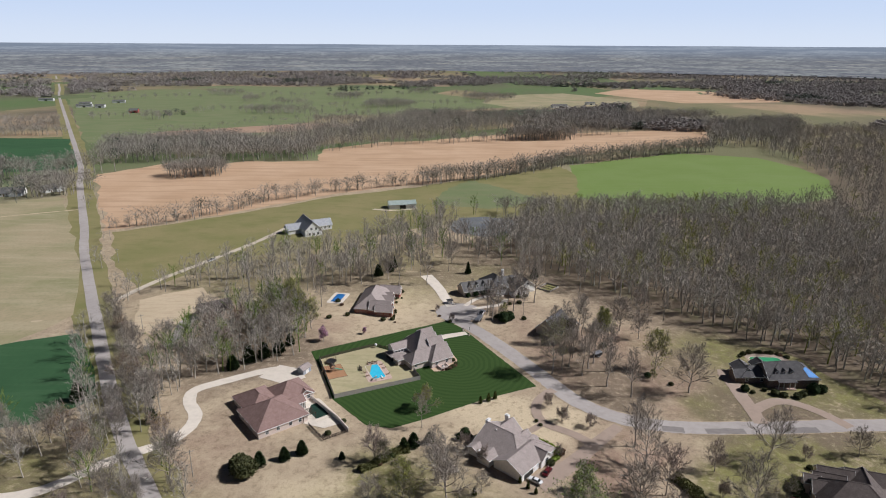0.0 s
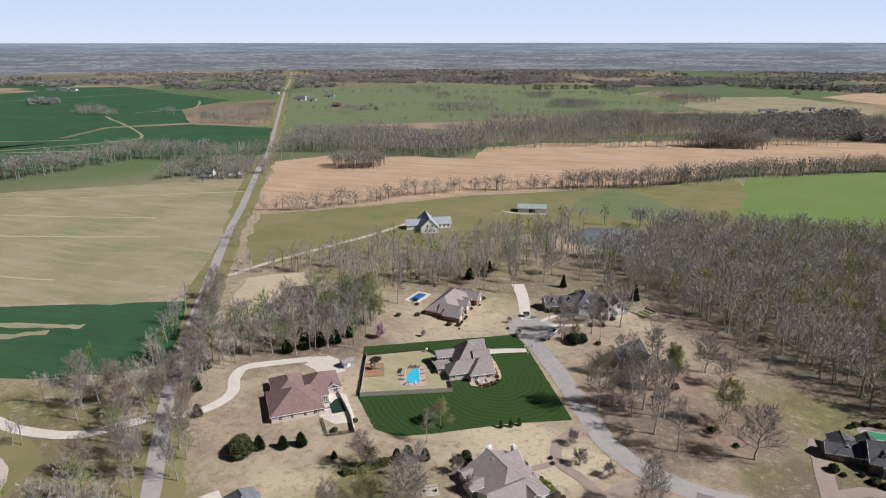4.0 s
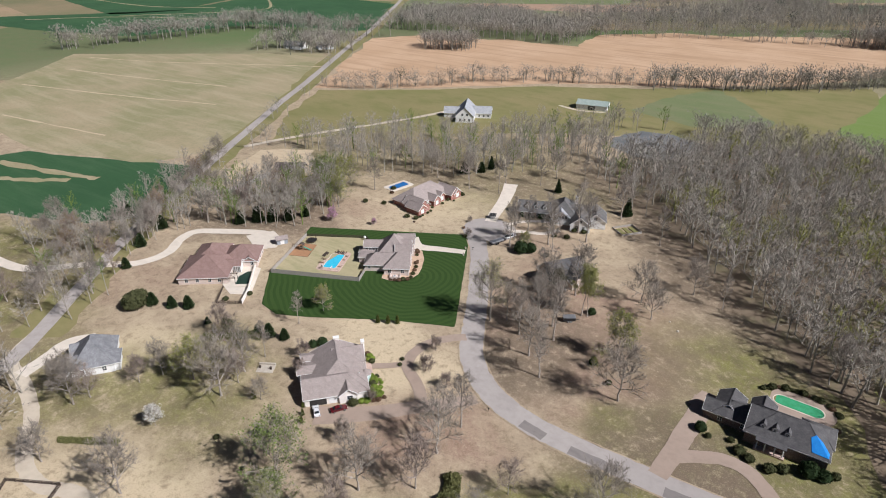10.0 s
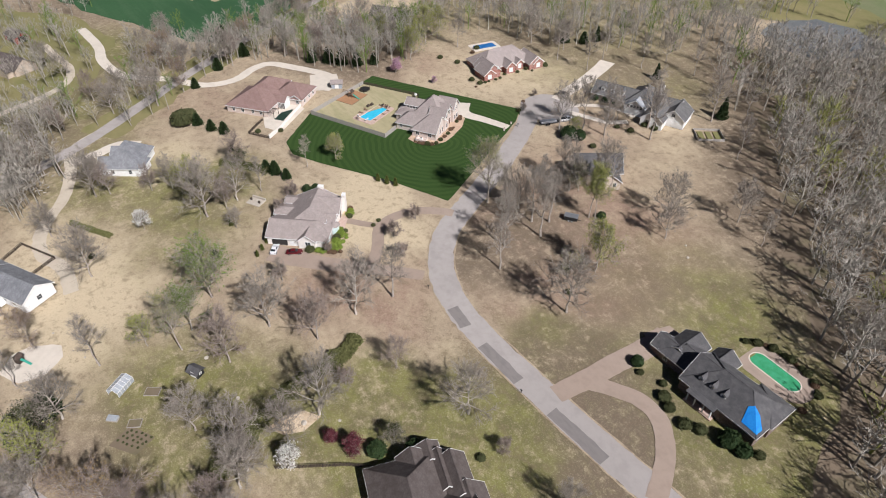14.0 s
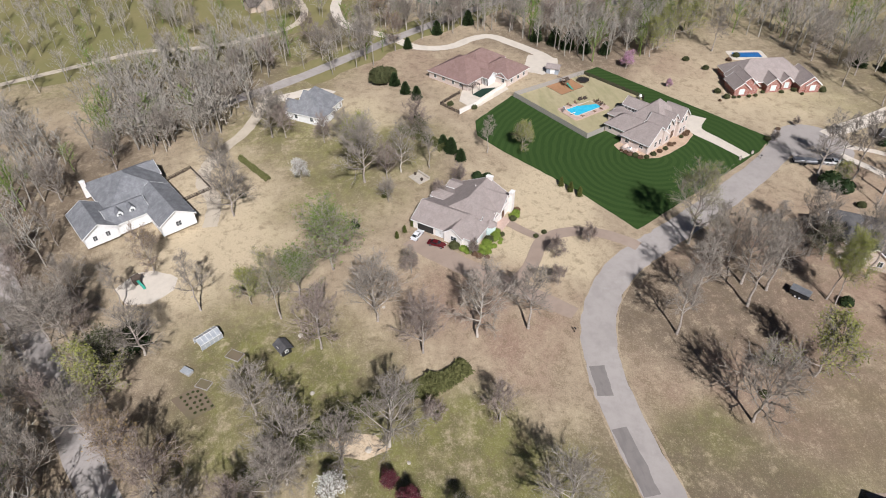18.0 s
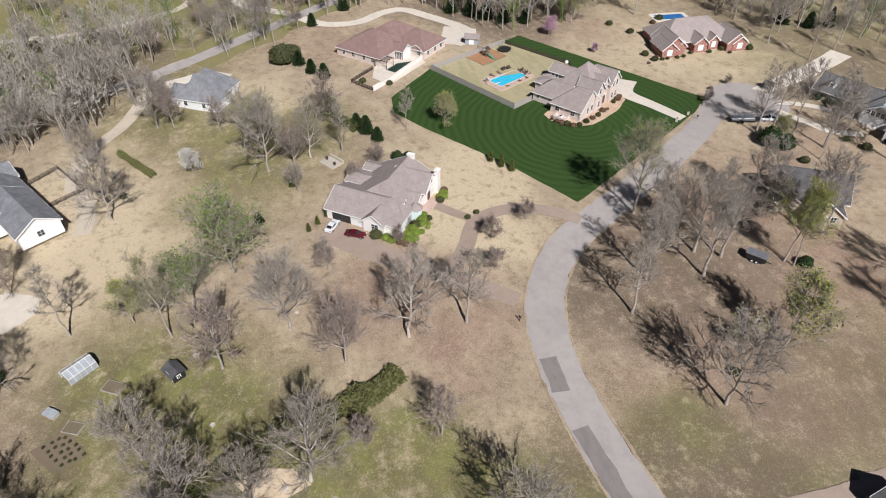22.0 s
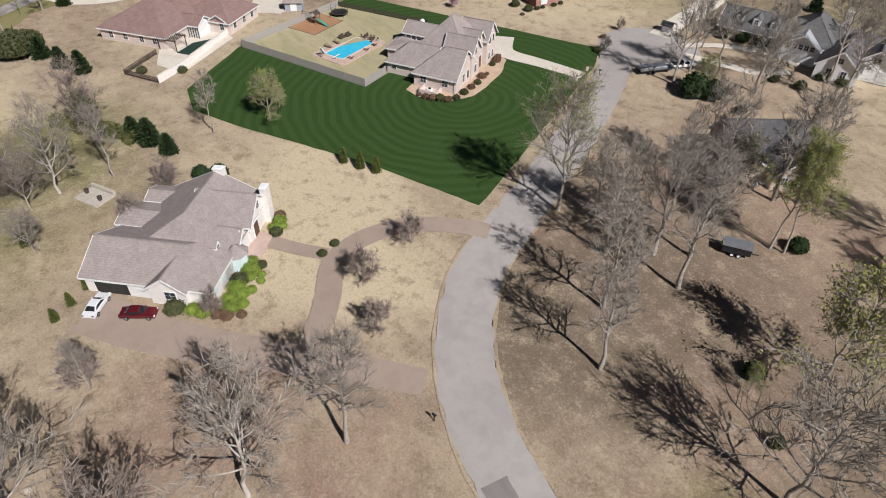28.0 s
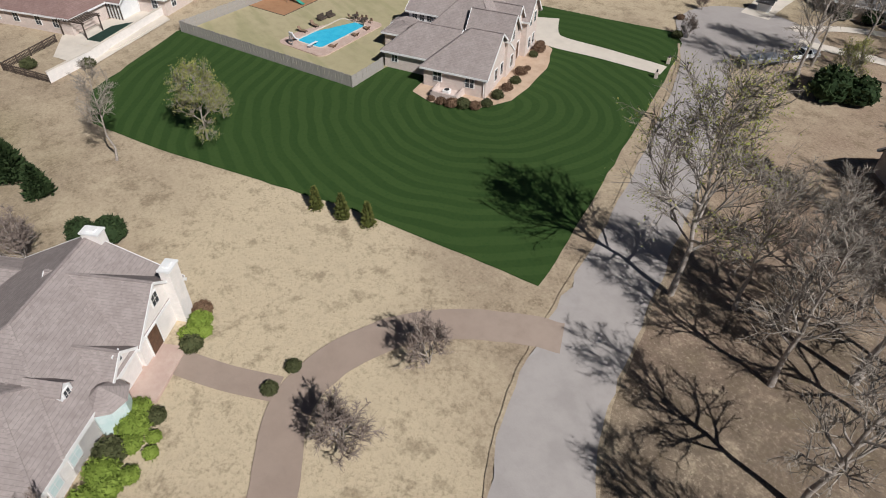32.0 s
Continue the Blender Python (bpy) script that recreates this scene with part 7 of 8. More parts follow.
for key, x, y, s in (("broad", 36, 80, .85), ("broad_b", 48, 84, .8), ("pale", 56, 98, .9), ("broad", 74, 90, .9), ("broad_b", 90, 106, .9), ("broad", 100, 110, 1.0), ("pale", 104, 120, .9), ("broad", 66, 78, .95), ("broad", 50, 72, .9), ("broad_b", 30, 66, .9), ("broad", 84, 84, 1.0), ("broad", 98, 96, .95), ("rust", 78, 96, .8), ("broad", 22, 62, .9), ("tall_b", 14, 70, .6),
                     ("broad", 112, 108, .9), ("broad", 120, 118, .9), ("pale", 92, 128, .8), ("broad_b", 70, 84, .9), ("broad", -6, 66, .9), ("broad", -20, 78, .9), ("broad", -30, 92, .9), ("broad_b", -40, 84, .9), ("broad", -52, 112, .9), ("broad", -60, 104, .9), ("broad", -70, 112, .9), ("broad_b", -78, 122, .9), ("broad_b", 98, 120, .9),
                     ("broad", -84, 142, .9), ("broad", -94, 148, .9), ("broad_b", -100, 138, .9), ("broad", -106, 178, .9), ("broad", -112, 190, .9), ("broad", -114, 204, .9), ("broad_b", -104, 198, .9), ("rust", -122, 214, .9), ("broad", -126, 226, .9), ("broad", -98, 222, .9), ("broad_b", -88, 234, 1.0), ("broad", -76, 250, 1.0), ("rust", -90, 256, 1.0), ("rust", -100, 248, 1.0),
                     ("broad", -70, 262, 1.0), ("bud", -82, 264, 1.1), ("bud", -74, 290, 1.1), ("broad", -136, 246, .9), ("broad", -146, 258, .9), ("broad", -116, 240, 1.0), ("broad", -108, 268, 1.0), ("broad", -132, 168, .9), ("broad", -146, 180, .9), ("broad", -44, 324, 1.0), ("broad", -30, 332, 1.0), ("tall_b", -12, 340, .7), ("tall_b", 4, 348, .7), ("broad", -56, 334, 1.0),
                     ("broad", 6, 362, 1.0), ("tall_b", 22, 362, .7), ("broad", -20, 362, 1.0), ("broad_b", -70, 330, 1.0), ("broad", -130, 132, .8), ("broad", -148, 128, .8), ("broad", -96, 100, .9), ("broad", -92, 84, .9), ("broad", -122, 90, .8), ("broad", -136, 78, .8)):
    tree(key, x, y, s, "at the wood's edge")

for i in range(13):
    f = i / 12
    tree(("tall_b", "broad", "tall")[i % 3], 22 + 118 * f + (i * 7 % 5) * .5, 46 + 66 * f - (i * 5 % 4) * .8, (.72, 1.15, .62)[i % 3], "beside the lane")
for i in range(11):
    f = i / 10
    tree(("tall_b", "broad", "rust")[i % 3], -74 - 78 * f + (i * 7 % 5) * .6, 146 + 124 * f, (.62, 1.1, 1.0)[i % 3], "beside the country road")

# ---- pools, fences and garden things ----


def rounded(w, d, r, n=5, bulge=0.0):
    """Outline of a w by d plan shape with rounded corners."""
    pts = []
    for cx, cy, a0 in ((w / 2 - r, d / 2 - r, 0), (-w / 2 + r, d / 2 - r, 90), (-w / 2 + r, -d / 2 + r, 180), (w / 2 - r, -d / 2 + r, 270)):
        for i in range(n + 1):
            a = radians(a0 + 90 * i / n)
            pts.append((cx + r * math.cos(a), cy + r * math.sin(a)))
    return pts


def pool(x, y, turn, w, d, r, water, deck_mat, deck, label, cover=False, bend=0.0):
    """A sunken pool: deck with a hole, coping, basin and water."""
    p = thing("swimming_pool", x, y, turn, label, "swimming pool")
    inner, outer = rounded(w, d, r), rounded(w + 0.6, d + 0.6, r + 0.3)
    far = rounded(w + 2 * deck, d + 2 * deck, r + 0.6 + bend)
    for name, a, b, z, material in (("deck", outer, far, 0.17, deck_mat), ("coping", inner, outer, 0.22, M_CONCRETE)):
        bm = B()
        n = len(a)
        va, vb = [bm.verts.new((*q, z)) for q in a], [bm.verts.new((*q, z)) for q in b]
        la, lb = [bm.verts.new((*q, -0.35)) for q in a], [bm.verts.new((*q, -0.35)) for q in b]
        for i in range(n):
            j = (i + 1) % n
            for f in ((va[i], vb[i], vb[j], va[j]), (vb[i], lb[i], lb[j], vb[j]), (la[i], va[i], va[j], la[j])):
                bm.faces.new(f)
        bmesh.ops.recalc_face_normals(bm, faces=bm.faces[:])
        part(name, bm, material, p)
    bm = B()
    bm.faces.new([bm.verts.new((*q, 0.19 if cover else 0.135)) for q in inner])
    part("cover" if cover else "water", bm, water, p)
    return p


pool(-26.6, 227.2, 113, 11.2, 5.2, 0.7, M_WATER_BLUE, M_TERRACE, 2.3, "bright blue swimming pool with a pink brick deck")
bm = B()
for i in range(12):
    f = i / 11
    box(bm, -6.6 + f * 2.0, -0.35 + 0.9 * math.sin(f * 1.5), 1.9 * (1 - f) ** 1.3 + 0.22, -6.35 + f * 2.0, 0.35 + 0.9 * math.sin(f * 1.5), 1.9 * (1 - f) ** 1.3 + 0.34)
s = thing("pool_slide", *local((-26.6, 227.2), 113, -0.9, 1.9), 113, "white curved pool slide on the brick deck", "pool slide")
part("chute", bm, M_WHITE, s)
bm = B()
for y in (-0.25, 0.25):
    cyl(bm, -6.6, y, 0.1, 2.1, 0.04, n=6)
for i in range(5):
    box(bm, -6.75, -0.25, 0.45 + 0.35 * i, -6.6, 0.25, 0.5 + 0.35 * i)
part("ladder", bm, M_STEEL, s)
s = thing("diving_board", *local((-26.6, 227.2), 113, -5.9, -1.0), 113, "short white diving board at the pool's edge", "diving board")
part("board", box(B(), -1.0, -0.22, 0.62, 1.2, 0.22, 0.68, 0.02), M_WHITE, s), part("stand", box(B(), -0.8, -0.2, 0.1, -0.1, 0.2, 0.62), M_STEEL, s)


def lounger(x, y, turn):
    t = thing("sun_lounger", x, y, turn, "dark brown sun lounger on the pool deck", "lounger", "loungers by the pool", z=G(x, y) + 0.15)
    part("seat", box(B(), -0.32, -0.6, 0.28, 0.32, 0.6, 0.36, 0.02), M_TIMBER, t)
    b = part("backrest", box(B(), -0.32, 0, 0, 0.32, 0.7, 0.07, 0.02), M_TIMBER, t)
    b.matrix_basis = pose(0, 0.6, 0.3, 50, 0, 0)
    leg = box(B(), -0.03, -0.03, 0, 0.03, 0.03, 0.28)
    first = part("leg", leg, M_RAIL, t)
    first.matrix_basis = pose(-0.28, -0.5, 0)
    for lx, ly in ((0.28, -0.5), (-0.28, 0.5), (0.28, 0.5)):
        share("leg", first.data, t, pose(lx, ly, 0))


for a, b, r in ((-2.6, 3.9, 10), (0.2, 3.9, -10), (-4.2, -3.7, 180), (1.2, -3.8, 170), (4.4, -3.7, 160)):
    x, y = local((-26.6, 227.2), 113, a, b)
    lounger(x, y, 113 + r)
for a, b in ((6.6, 0.4), (6.4, -1.8)):
    x, y = local((-26.6, 227.2), 113, a, b)
    t = thing("patio_table", x, y, 20, "dark round patio table with chairs on the deck", "table", z=G(x, y) + 0.15)
    part("tabletop", cyl(B(), 0, 0, 0.7, 0.75, 0.6, n=14), M_RAIL, t), part("pedestal", cyl(B(), 0, 0, 0, 0.7, 0.06, n=8), M_RAIL, t)
    for i in range(4):
        c, sn = math.cos(i * 1.57 + .5), math.sin(i * 1.57 + .5)
        bm = box(B(), c - 0.22, sn - 0.22, 0.4, c + 0.22, sn + 0.22, 0.46)
        box(bm, c * 1.2 - 0.22, sn * 1.2 - 0.05, 0.46, c * 1.2 + 0.22, sn * 1.2 + 0.05, 0.9)
        for lx, ly in ((-.19, -.19), (.19, -.19), (-.19, .19), (.19, .19)):
            box(bm, c + lx - 0.02, sn + ly - 0.02, 0, c + lx + 0.02, sn + ly + 0.02, 0.4)
        part("chair", bm, M_TIMBER, t)
for a, b in ((3.2, 5.0), (5.0, 4.6)):
    x, y = local((-26.6, 227.2), 113, a, b)
    t = thing("patio_sofa", x, y, 113, "dark wicker garden seat by the pool", "garden seat", z=G(x, y) + 0.05)
    part("seat", box(B(), -0.8, -0.4, 0.1, 0.8, 0.4, 0.45, 0.04), M_RAIL, t), part("backrest", box(B(), -0.8, 0.3, 0.45, 0.8, 0.48, 0.95, 0.04), M_RAIL, t)

pool(-53.4, 303, 79, 10.4, 4.6, 0.4, M_WATER_COVER, M_CONCRETE, 1.8, "swimming pool under a blue cover behind the brick house", True)
pool(140, 245.6, -2, 13.4, 4.6, 2.25, M_WATER_GREEN, M_AGGREGATE, 3.3, "long rounded pool of algae-green water", bend=2.6)
pool(-44.6, 197.6, 128.5, 9.4, 5.0, 0.3, M_COVER_DARK, M_CONCRETE, 1.6, "pool under a dark green cover beside a pale patio", True)

BOARD = box(B(), -0.12, -0.012, 0, 0.12, 0.012, 1.0, 0.004)
BOARD_ME = bpy.data.meshes.new("board")
BOARD.to_mesh(BOARD_ME), BOARD_ME.materials.append(M_FENCE)
POST = box(B(), -0.06, -0.06, -0.5, 0.06, 0.06, 1.0, 0.01)
POST_ME, POST_DARK = bpy.data.meshes.new("post"), bpy.data.meshes.new("post")
POST.to_mesh(POST_ME), POST.to_mesh(POST_DARK), POST_ME.materials.append(M_FENCE), POST_DARK.materials.append(M_RAIL)
RAIL = box(B(), -0.5, -0.5, -0.5, 0.5, 0.5, 0.5)
RAIL_ME, RAIL_DARK = bpy.data.meshes.new("rail"), bpy.data.meshes.new("rail")
RAIL.to_mesh(RAIL_ME), RAIL.to_mesh(RAIL_DARK), RAIL_ME.materials.append(M_FENCE), RAIL_DARK.materials.append(M_RAIL)


def board_fence(pts, high, label, gap=0.25, boards=True):
    fence = thing("board_fence", pts[0][0], pts[0][1], 0, label, "fence", z=0.0)
    inv = Matrix.Translation((-pts[0][0], -pts[0][1], 0))
    rng = random.Random(5)
    for (x0, y0), (x1, y1) in zip(pts, pts[1:]):
        ln, ang = math.hypot(x1 - x0, y1 - y0), math.degrees(math.atan2(y1 - y0, x1 - x0))
        n = int(ln / gap)
        for i in range(n):
            f = (i + 0.5) / n
            x, y = x0 + (x1 - x0) * f, y0 + (y1 - y0) * f
            share("board", BOARD_ME, fence, inv @ pose(x, y, G(x, y) + 0.03, rng.uniform(-1, 1), rng.uniform(-1, 1), ang) @ Matrix.Diagonal((gap / 0.25, 1, high * rng.uniform(0.97, 1.03), 1)))
        m = max(1, int(ln / 2.4))
        for i in range(m):
            xa, ya, xb, yb = x0 + (x1 - x0) * i / m, y0 + (y1 - y0) * i / m, x0 + (x1 - x0) * (i + 1) / m, y0 + (y1 - y0) * (i + 1) / m
            share("post", POST_ME, fence, inv @ pose(xa, ya, G(xa, ya), 0, 0, ang) @ pose(0, 0.09, 0) @ Matrix.Diagonal((1, 1, high * 1.02, 1)))
            for z in (0.35, high - 0.3):
                a, b = Vector((xa, ya, G(xa, ya) + z)), Vector((xb, yb, G(xb, yb) + z))
                q = (b - a).to_track_quat("X", "Z").to_matrix().to_4x4()
                share("rail", RAIL_ME, fence, inv @ Matrix.Translation((a + b) / 2) @ q @ Matrix.Translation((0, 0.04, 0)) @ Matrix.Diagonal(((b - a).length, 0.05, 0.1, 1)))
    return fence


PICKET_ME = bpy.data.meshes.new("picket")
box(B(), -0.035, -0.03, 0, 0.035, 0.03, 1).to_mesh(PICKET_ME)
PICKET_ME.materials.append(M_RAIL)


def rail_fence(pts, high, label, rails=(0.35, 0.75, 1.15), material=None, gap=2.4, pickets=0.0):
    fence = thing("rail_fence", pts[0][0], pts[0][1], 0, label, "fence", z=0.0)
    inv = Matrix.Translation((-pts[0][0], -pts[0][1], 0))
    for (x0, y0), (x1, y1) in zip(pts, pts[1:]):
        ln, ang = math.hypot(x1 - x0, y1 - y0), math.degrees(math.atan2(y1 - y0, x1 - x0))
        m = max(1, round(ln / gap))
        for i in range(m + 1):
            x, y = x0 + (x1 - x0) * i / m, y0 + (y1 - y0) * i / m
            share("post", POST_DARK, fence, inv @ pose(x, y, G(x, y), 0, 0, ang) @ Matrix.Diagonal((1.1, 1.1, high, 1)))
        for z in rails:
            for i in range(m):
                xa, ya, xb, yb = x0 + (x1 - x0) * i / m, y0 + (y1 - y0) * i / m, x0 + (x1 - x0) * (i + 1) / m, y0 + (y1 - y0) * (i + 1) / m
                a, b = Vector((xa, ya, G(xa, ya) + z)), Vector((xb, yb, G(xb, yb) + z))
                q = (b - a).to_track_quat("X", "Z").to_matrix().to_4x4()
                share("rail", RAIL_DARK, fence, inv @ Matrix.Translation((a + b) / 2) @ q @ Matrix.Diagonal(((b - a).length, 0.05, 0.14, 1)))
        if pickets:
            n = int(ln / pickets)
            for i in range(n):
                x, y = x0 + (x1 - x0) * i / n, y0 + (y1 - y0) * i / n
                share("picket", PICKET_ME, fence, inv @ pose(x, y, G(x, y) + 0.05, 0, 0, ang) @ Matrix.Diagonal((1, 1, high - 0.1, 1)))
    return fence


board_fence([(-39.5, 206.3), (-8.3, 221.6), (-11.3, 228.4)], 1.85, "weathered grey board fence round the pool yard")
board_fence([(-39.5, 206.3), (-45.0, 221), (-50.6, 236)], 1.8, "weathered grey board fence along the side yard", 0.3)
rail_fence([(-50.6, 236), (-47.5, 238.2), (-38, 244.2), (-29, 249.9), (-22, 246)], 1.4, "dark stained post and rail fence behind the pool yard", pickets=0.25)
rail_fence([(-15.7, 99.9), (-3.6, 106.9), (1, 99.4)], 1.2, "dark timber dog-yard fence beside the grey-roofed house", pickets=0.3)
rail_fence([(-15.7, 99.9), (-10.7, 94.1)], 1.2, "dark timber dog-yard fence beside the grey-roofed house", pickets=0.3)
rail_fence([(-45.5, 188.4), (-39, 180.2), (-31.5, 185.3)], 1.3, "dark timber fence beside the covered pool", pickets=0.25)
rail_fence([(95, 133), (103, 146), (108, 152)], 1.3, "dark timber fence by the brown-roofed house", pickets=0.3)

# pale garden wall beside the covered pool
w = thing("garden_wall", -31.5, 185.3, 0, "long pale rendered garden wall", "wall", z=0.0)
for (x0, y0), (x1, y1) in (((-31.5, 185.3), (-36, 192)), ((-36, 192), (-54.5, 213))):
    ang, ln = math.degrees(math.atan2(y1 - y0, x1 - x0)), math.hypot(x1 - x0, y1 - y0)
    c = part("wall_section", box(B(), 0, -0.12, G(x0, y0) - 0.4, ln, 0.12, G(x0, y0) + 1.7, 0.03), M_BRICK_WHITE, w)
    c.matrix_basis = pose(x0 + 31.5, y0 - 185.3, 0, 0, 0, ang)
    c = part("wall_coping", box(B(), -0.05, -0.18, G(x0, y0) + 1.7, ln + 0.05, 0.18, G(x0, y0) + 1.8, 0.02), M_CONCRETE, w)
    c.matrix_basis = pose(x0 + 31.5, y0 - 185.3, 0, 0, 0, ang)
overlay("patio", [(-49.5, 190.2), (-40, 187), (-33.5, 191), (-45.2, 206), (-51.5, 205)], M_CONCRETE, 0.13, "pale concrete patio round the covered pool", "patio", 5)


def pergola(x, y, turn, w, d, h):
    t = thing("pergola", x, y, turn, "dark timber pergola over the patio", "pergola")
    for px in (-w / 2, w / 2):
        for py in (-d / 2, d / 2):
            part("post", box(B(), px - 0.08, py - 0.08, -0.2, px + 0.08, py + 0.08, h), M_RAIL, t)
    for py in (-d / 2, d / 2):
        part("beam", box(B(), -w / 2 - 0.4, py - 0.05, h, w / 2 + 0.4, py + 0.05, h + 0.22), M_RAIL, t)
    n = int(w / 0.45)
    for i in range(n + 1):
        x0 = -w / 2 + w * i / n
        part("rafter", box(B(), x0 - 0.03, -d / 2 - 0.4, h + 0.22, x0 + 0.03, d / 2 + 0.4, h + 0.38), M_RAIL, t)


pergola(-46.8, 192.6, 38.5, 4.6, 3.6, 2.5)


def shed(x, y, turn, w, d, h, label, wall, roof, pitch=0.5):
    t = thing("garden_shed", x, y, turn, label, "shed")
    block(t, 0, 0, w, d, h, pitch, "gable", 0, wall, roof, base=-0.3, gutter=False)
    door(t, pose(0, -d / 2, 0.05), 1.4, min(1.9, h - 0.1), M_TRIM)
    window(t, pose(w / 2, 0, h * 0.6, 0, 0, 90), 0.6, 0.6)


shed(-54.8, 225.6, 60, 4.4, 3.2, 2.3, "small grey garden shed with white trim", M_SIDING_GREY, M_ROOF_TAUPE)
shed(60.6, 127.4, 30, 2.8, 2.2, 1.7, "small black shed with a worn dark roof", M_BLACK, M_ROOF_DARK, 0.6)
shed(4.0, 300.0, 20, 2.2, 1.8, 1.8, "tiny pale shed beside the concrete drive", M_SIDING, M_ROOF_GREY)

# mulched play pad with its climbing frame
overlay("play_pad", [(-44.5, 219.6), (-37.2, 223.2), (-41.5, 232.8), (-49.2, 229.6)], M_MULCH, 0.13, "orange bark-mulch play pad", "play pad", 5)
rail_fence([(-44.5, 219.6), (-37.2, 223.2), (-41.5, 232.8), (-49.2, 229.6), (-44.5, 219.6)], 0.22, "low dark timber edging of the play pad", (0.1,), gap=4)
g = thing("climbing_frame", -43.6, 226.4, 25, "timber climbing frame with a green slide", "play set")
for px, py in ((-.8, -.8), (.8, -.8), (-.8, .8), (.8, .8)):
    part("post", box(B(), px - 0.06, py - 0.06, 0, px + 0.06, py + 0.06, 2.7), M_TIMBER, g)
part("platform", box(B(), -0.9, -0.9, 1.3, 0.9, 0.9, 1.4), M_TIMBER, g)
part("canopy", slab(B(), [[(-1.1, -1, 2.5), (0, -1, 3.3), (0, 1, 3.3), (-1.1, 1, 2.5)], [(0, -1, 3.3), (1.1, -1, 2.5), (1.1, 1, 2.5), (0, 1, 3.3)]], 0.06), M_RAIL, g)
part("slide", slab(B(), [[(0.9, -0.3, 1.45), (3.4, -0.3, 0.35), (3.4, 0.3, 0.35), (0.9, 0.3, 1.45)], [(3.4, -0.3, 0.35), (4.0, -0.3, 0.25), (4.0, 0.3, 0.25), (3.4, 0.3, 0.35)]], 0.12), M_TEAL, g)
part("swing_beam", box(B(), -4.2, -0.07, 2.3, -0.8, 0.07, 2.45), M_TIMBER, g)
for x in (-4.1, -4.1):
    for s in (-1, 1):
        l = part("swing_leg", box(B(), -0.05, -0.05, 0, 0.05, 0.05, 2.5), M_TIMBER, g)
        l.matrix_basis = pose(x, s * 0.9, 0, s * 20, 0, 0)
    break
for x in (-3.3, -2.3, -1.5):
    bm = box(B(), x - 0.2, -0.08, 0.5, x + 0.2, 0.08, 0.54)
    for s in (-.18, .18):
        cyl(bm, x + s, 0, 0.54, 2.3, 0.012, n=4)
    part("swing", bm, M_BLACK, g)


def trampoline(x, y, r, label):
    t = thing("trampoline", x, y, 0, label, "trampoline")
    part("mat", cyl(B(), 0, 0, 0.82, 0.86, r * 0.86, n=28), M_BLACK, t)
    bm = B()
    ring = [[bm.verts.new((q * math.cos(i * 6.2832 / 28), q * math.sin(i * 6.2832 / 28), z)) for q, z in ((r * 0.84, 0.9), (r, 0.9), (r, 0.84), (r * 0.84, 0.84))] for i in range(28)]
    for p, q in zip(ring, ring[1:] + ring[:1]):
        for j in range(4):
            bm.faces.new((p[j], p[(j + 1) % 4], q[(j + 1) % 4], q[j]))
    bmesh.ops.recalc_face_normals(bm, faces=bm.faces[:])
    part("pad", bm, M_RAIL, t)
    for i in range(8):
        a = i * 6.2832 / 8
        part("net_pole", cyl(B(), r * math.cos(a), r * math.sin(a), 0, 2.5, 0.03, n=6), M_BLACK, t)
    bm = B()
    for i in range(28):
        a0 = i * 6.2832 / 28
        for z in (1.0, 1.5, 2.0, 2.45):
            a1 = (i + 1) * 6.2832 / 28
            v = [bm.verts.new((r * math.cos(a), r * math.sin(a), zz)) for a, zz in ((a0, z), (a1, z), (a1, z + 0.035), (a0, z + 0.035))]
            bm.faces.new(v)
    bmesh.ops.solidify(bm, geom=bm.faces[:], thickness=0.02)
    part("net", bm, M_BLACK, t)


trampoline(-45.4, 233.8, 2.2, "black round trampoline with a safety net")


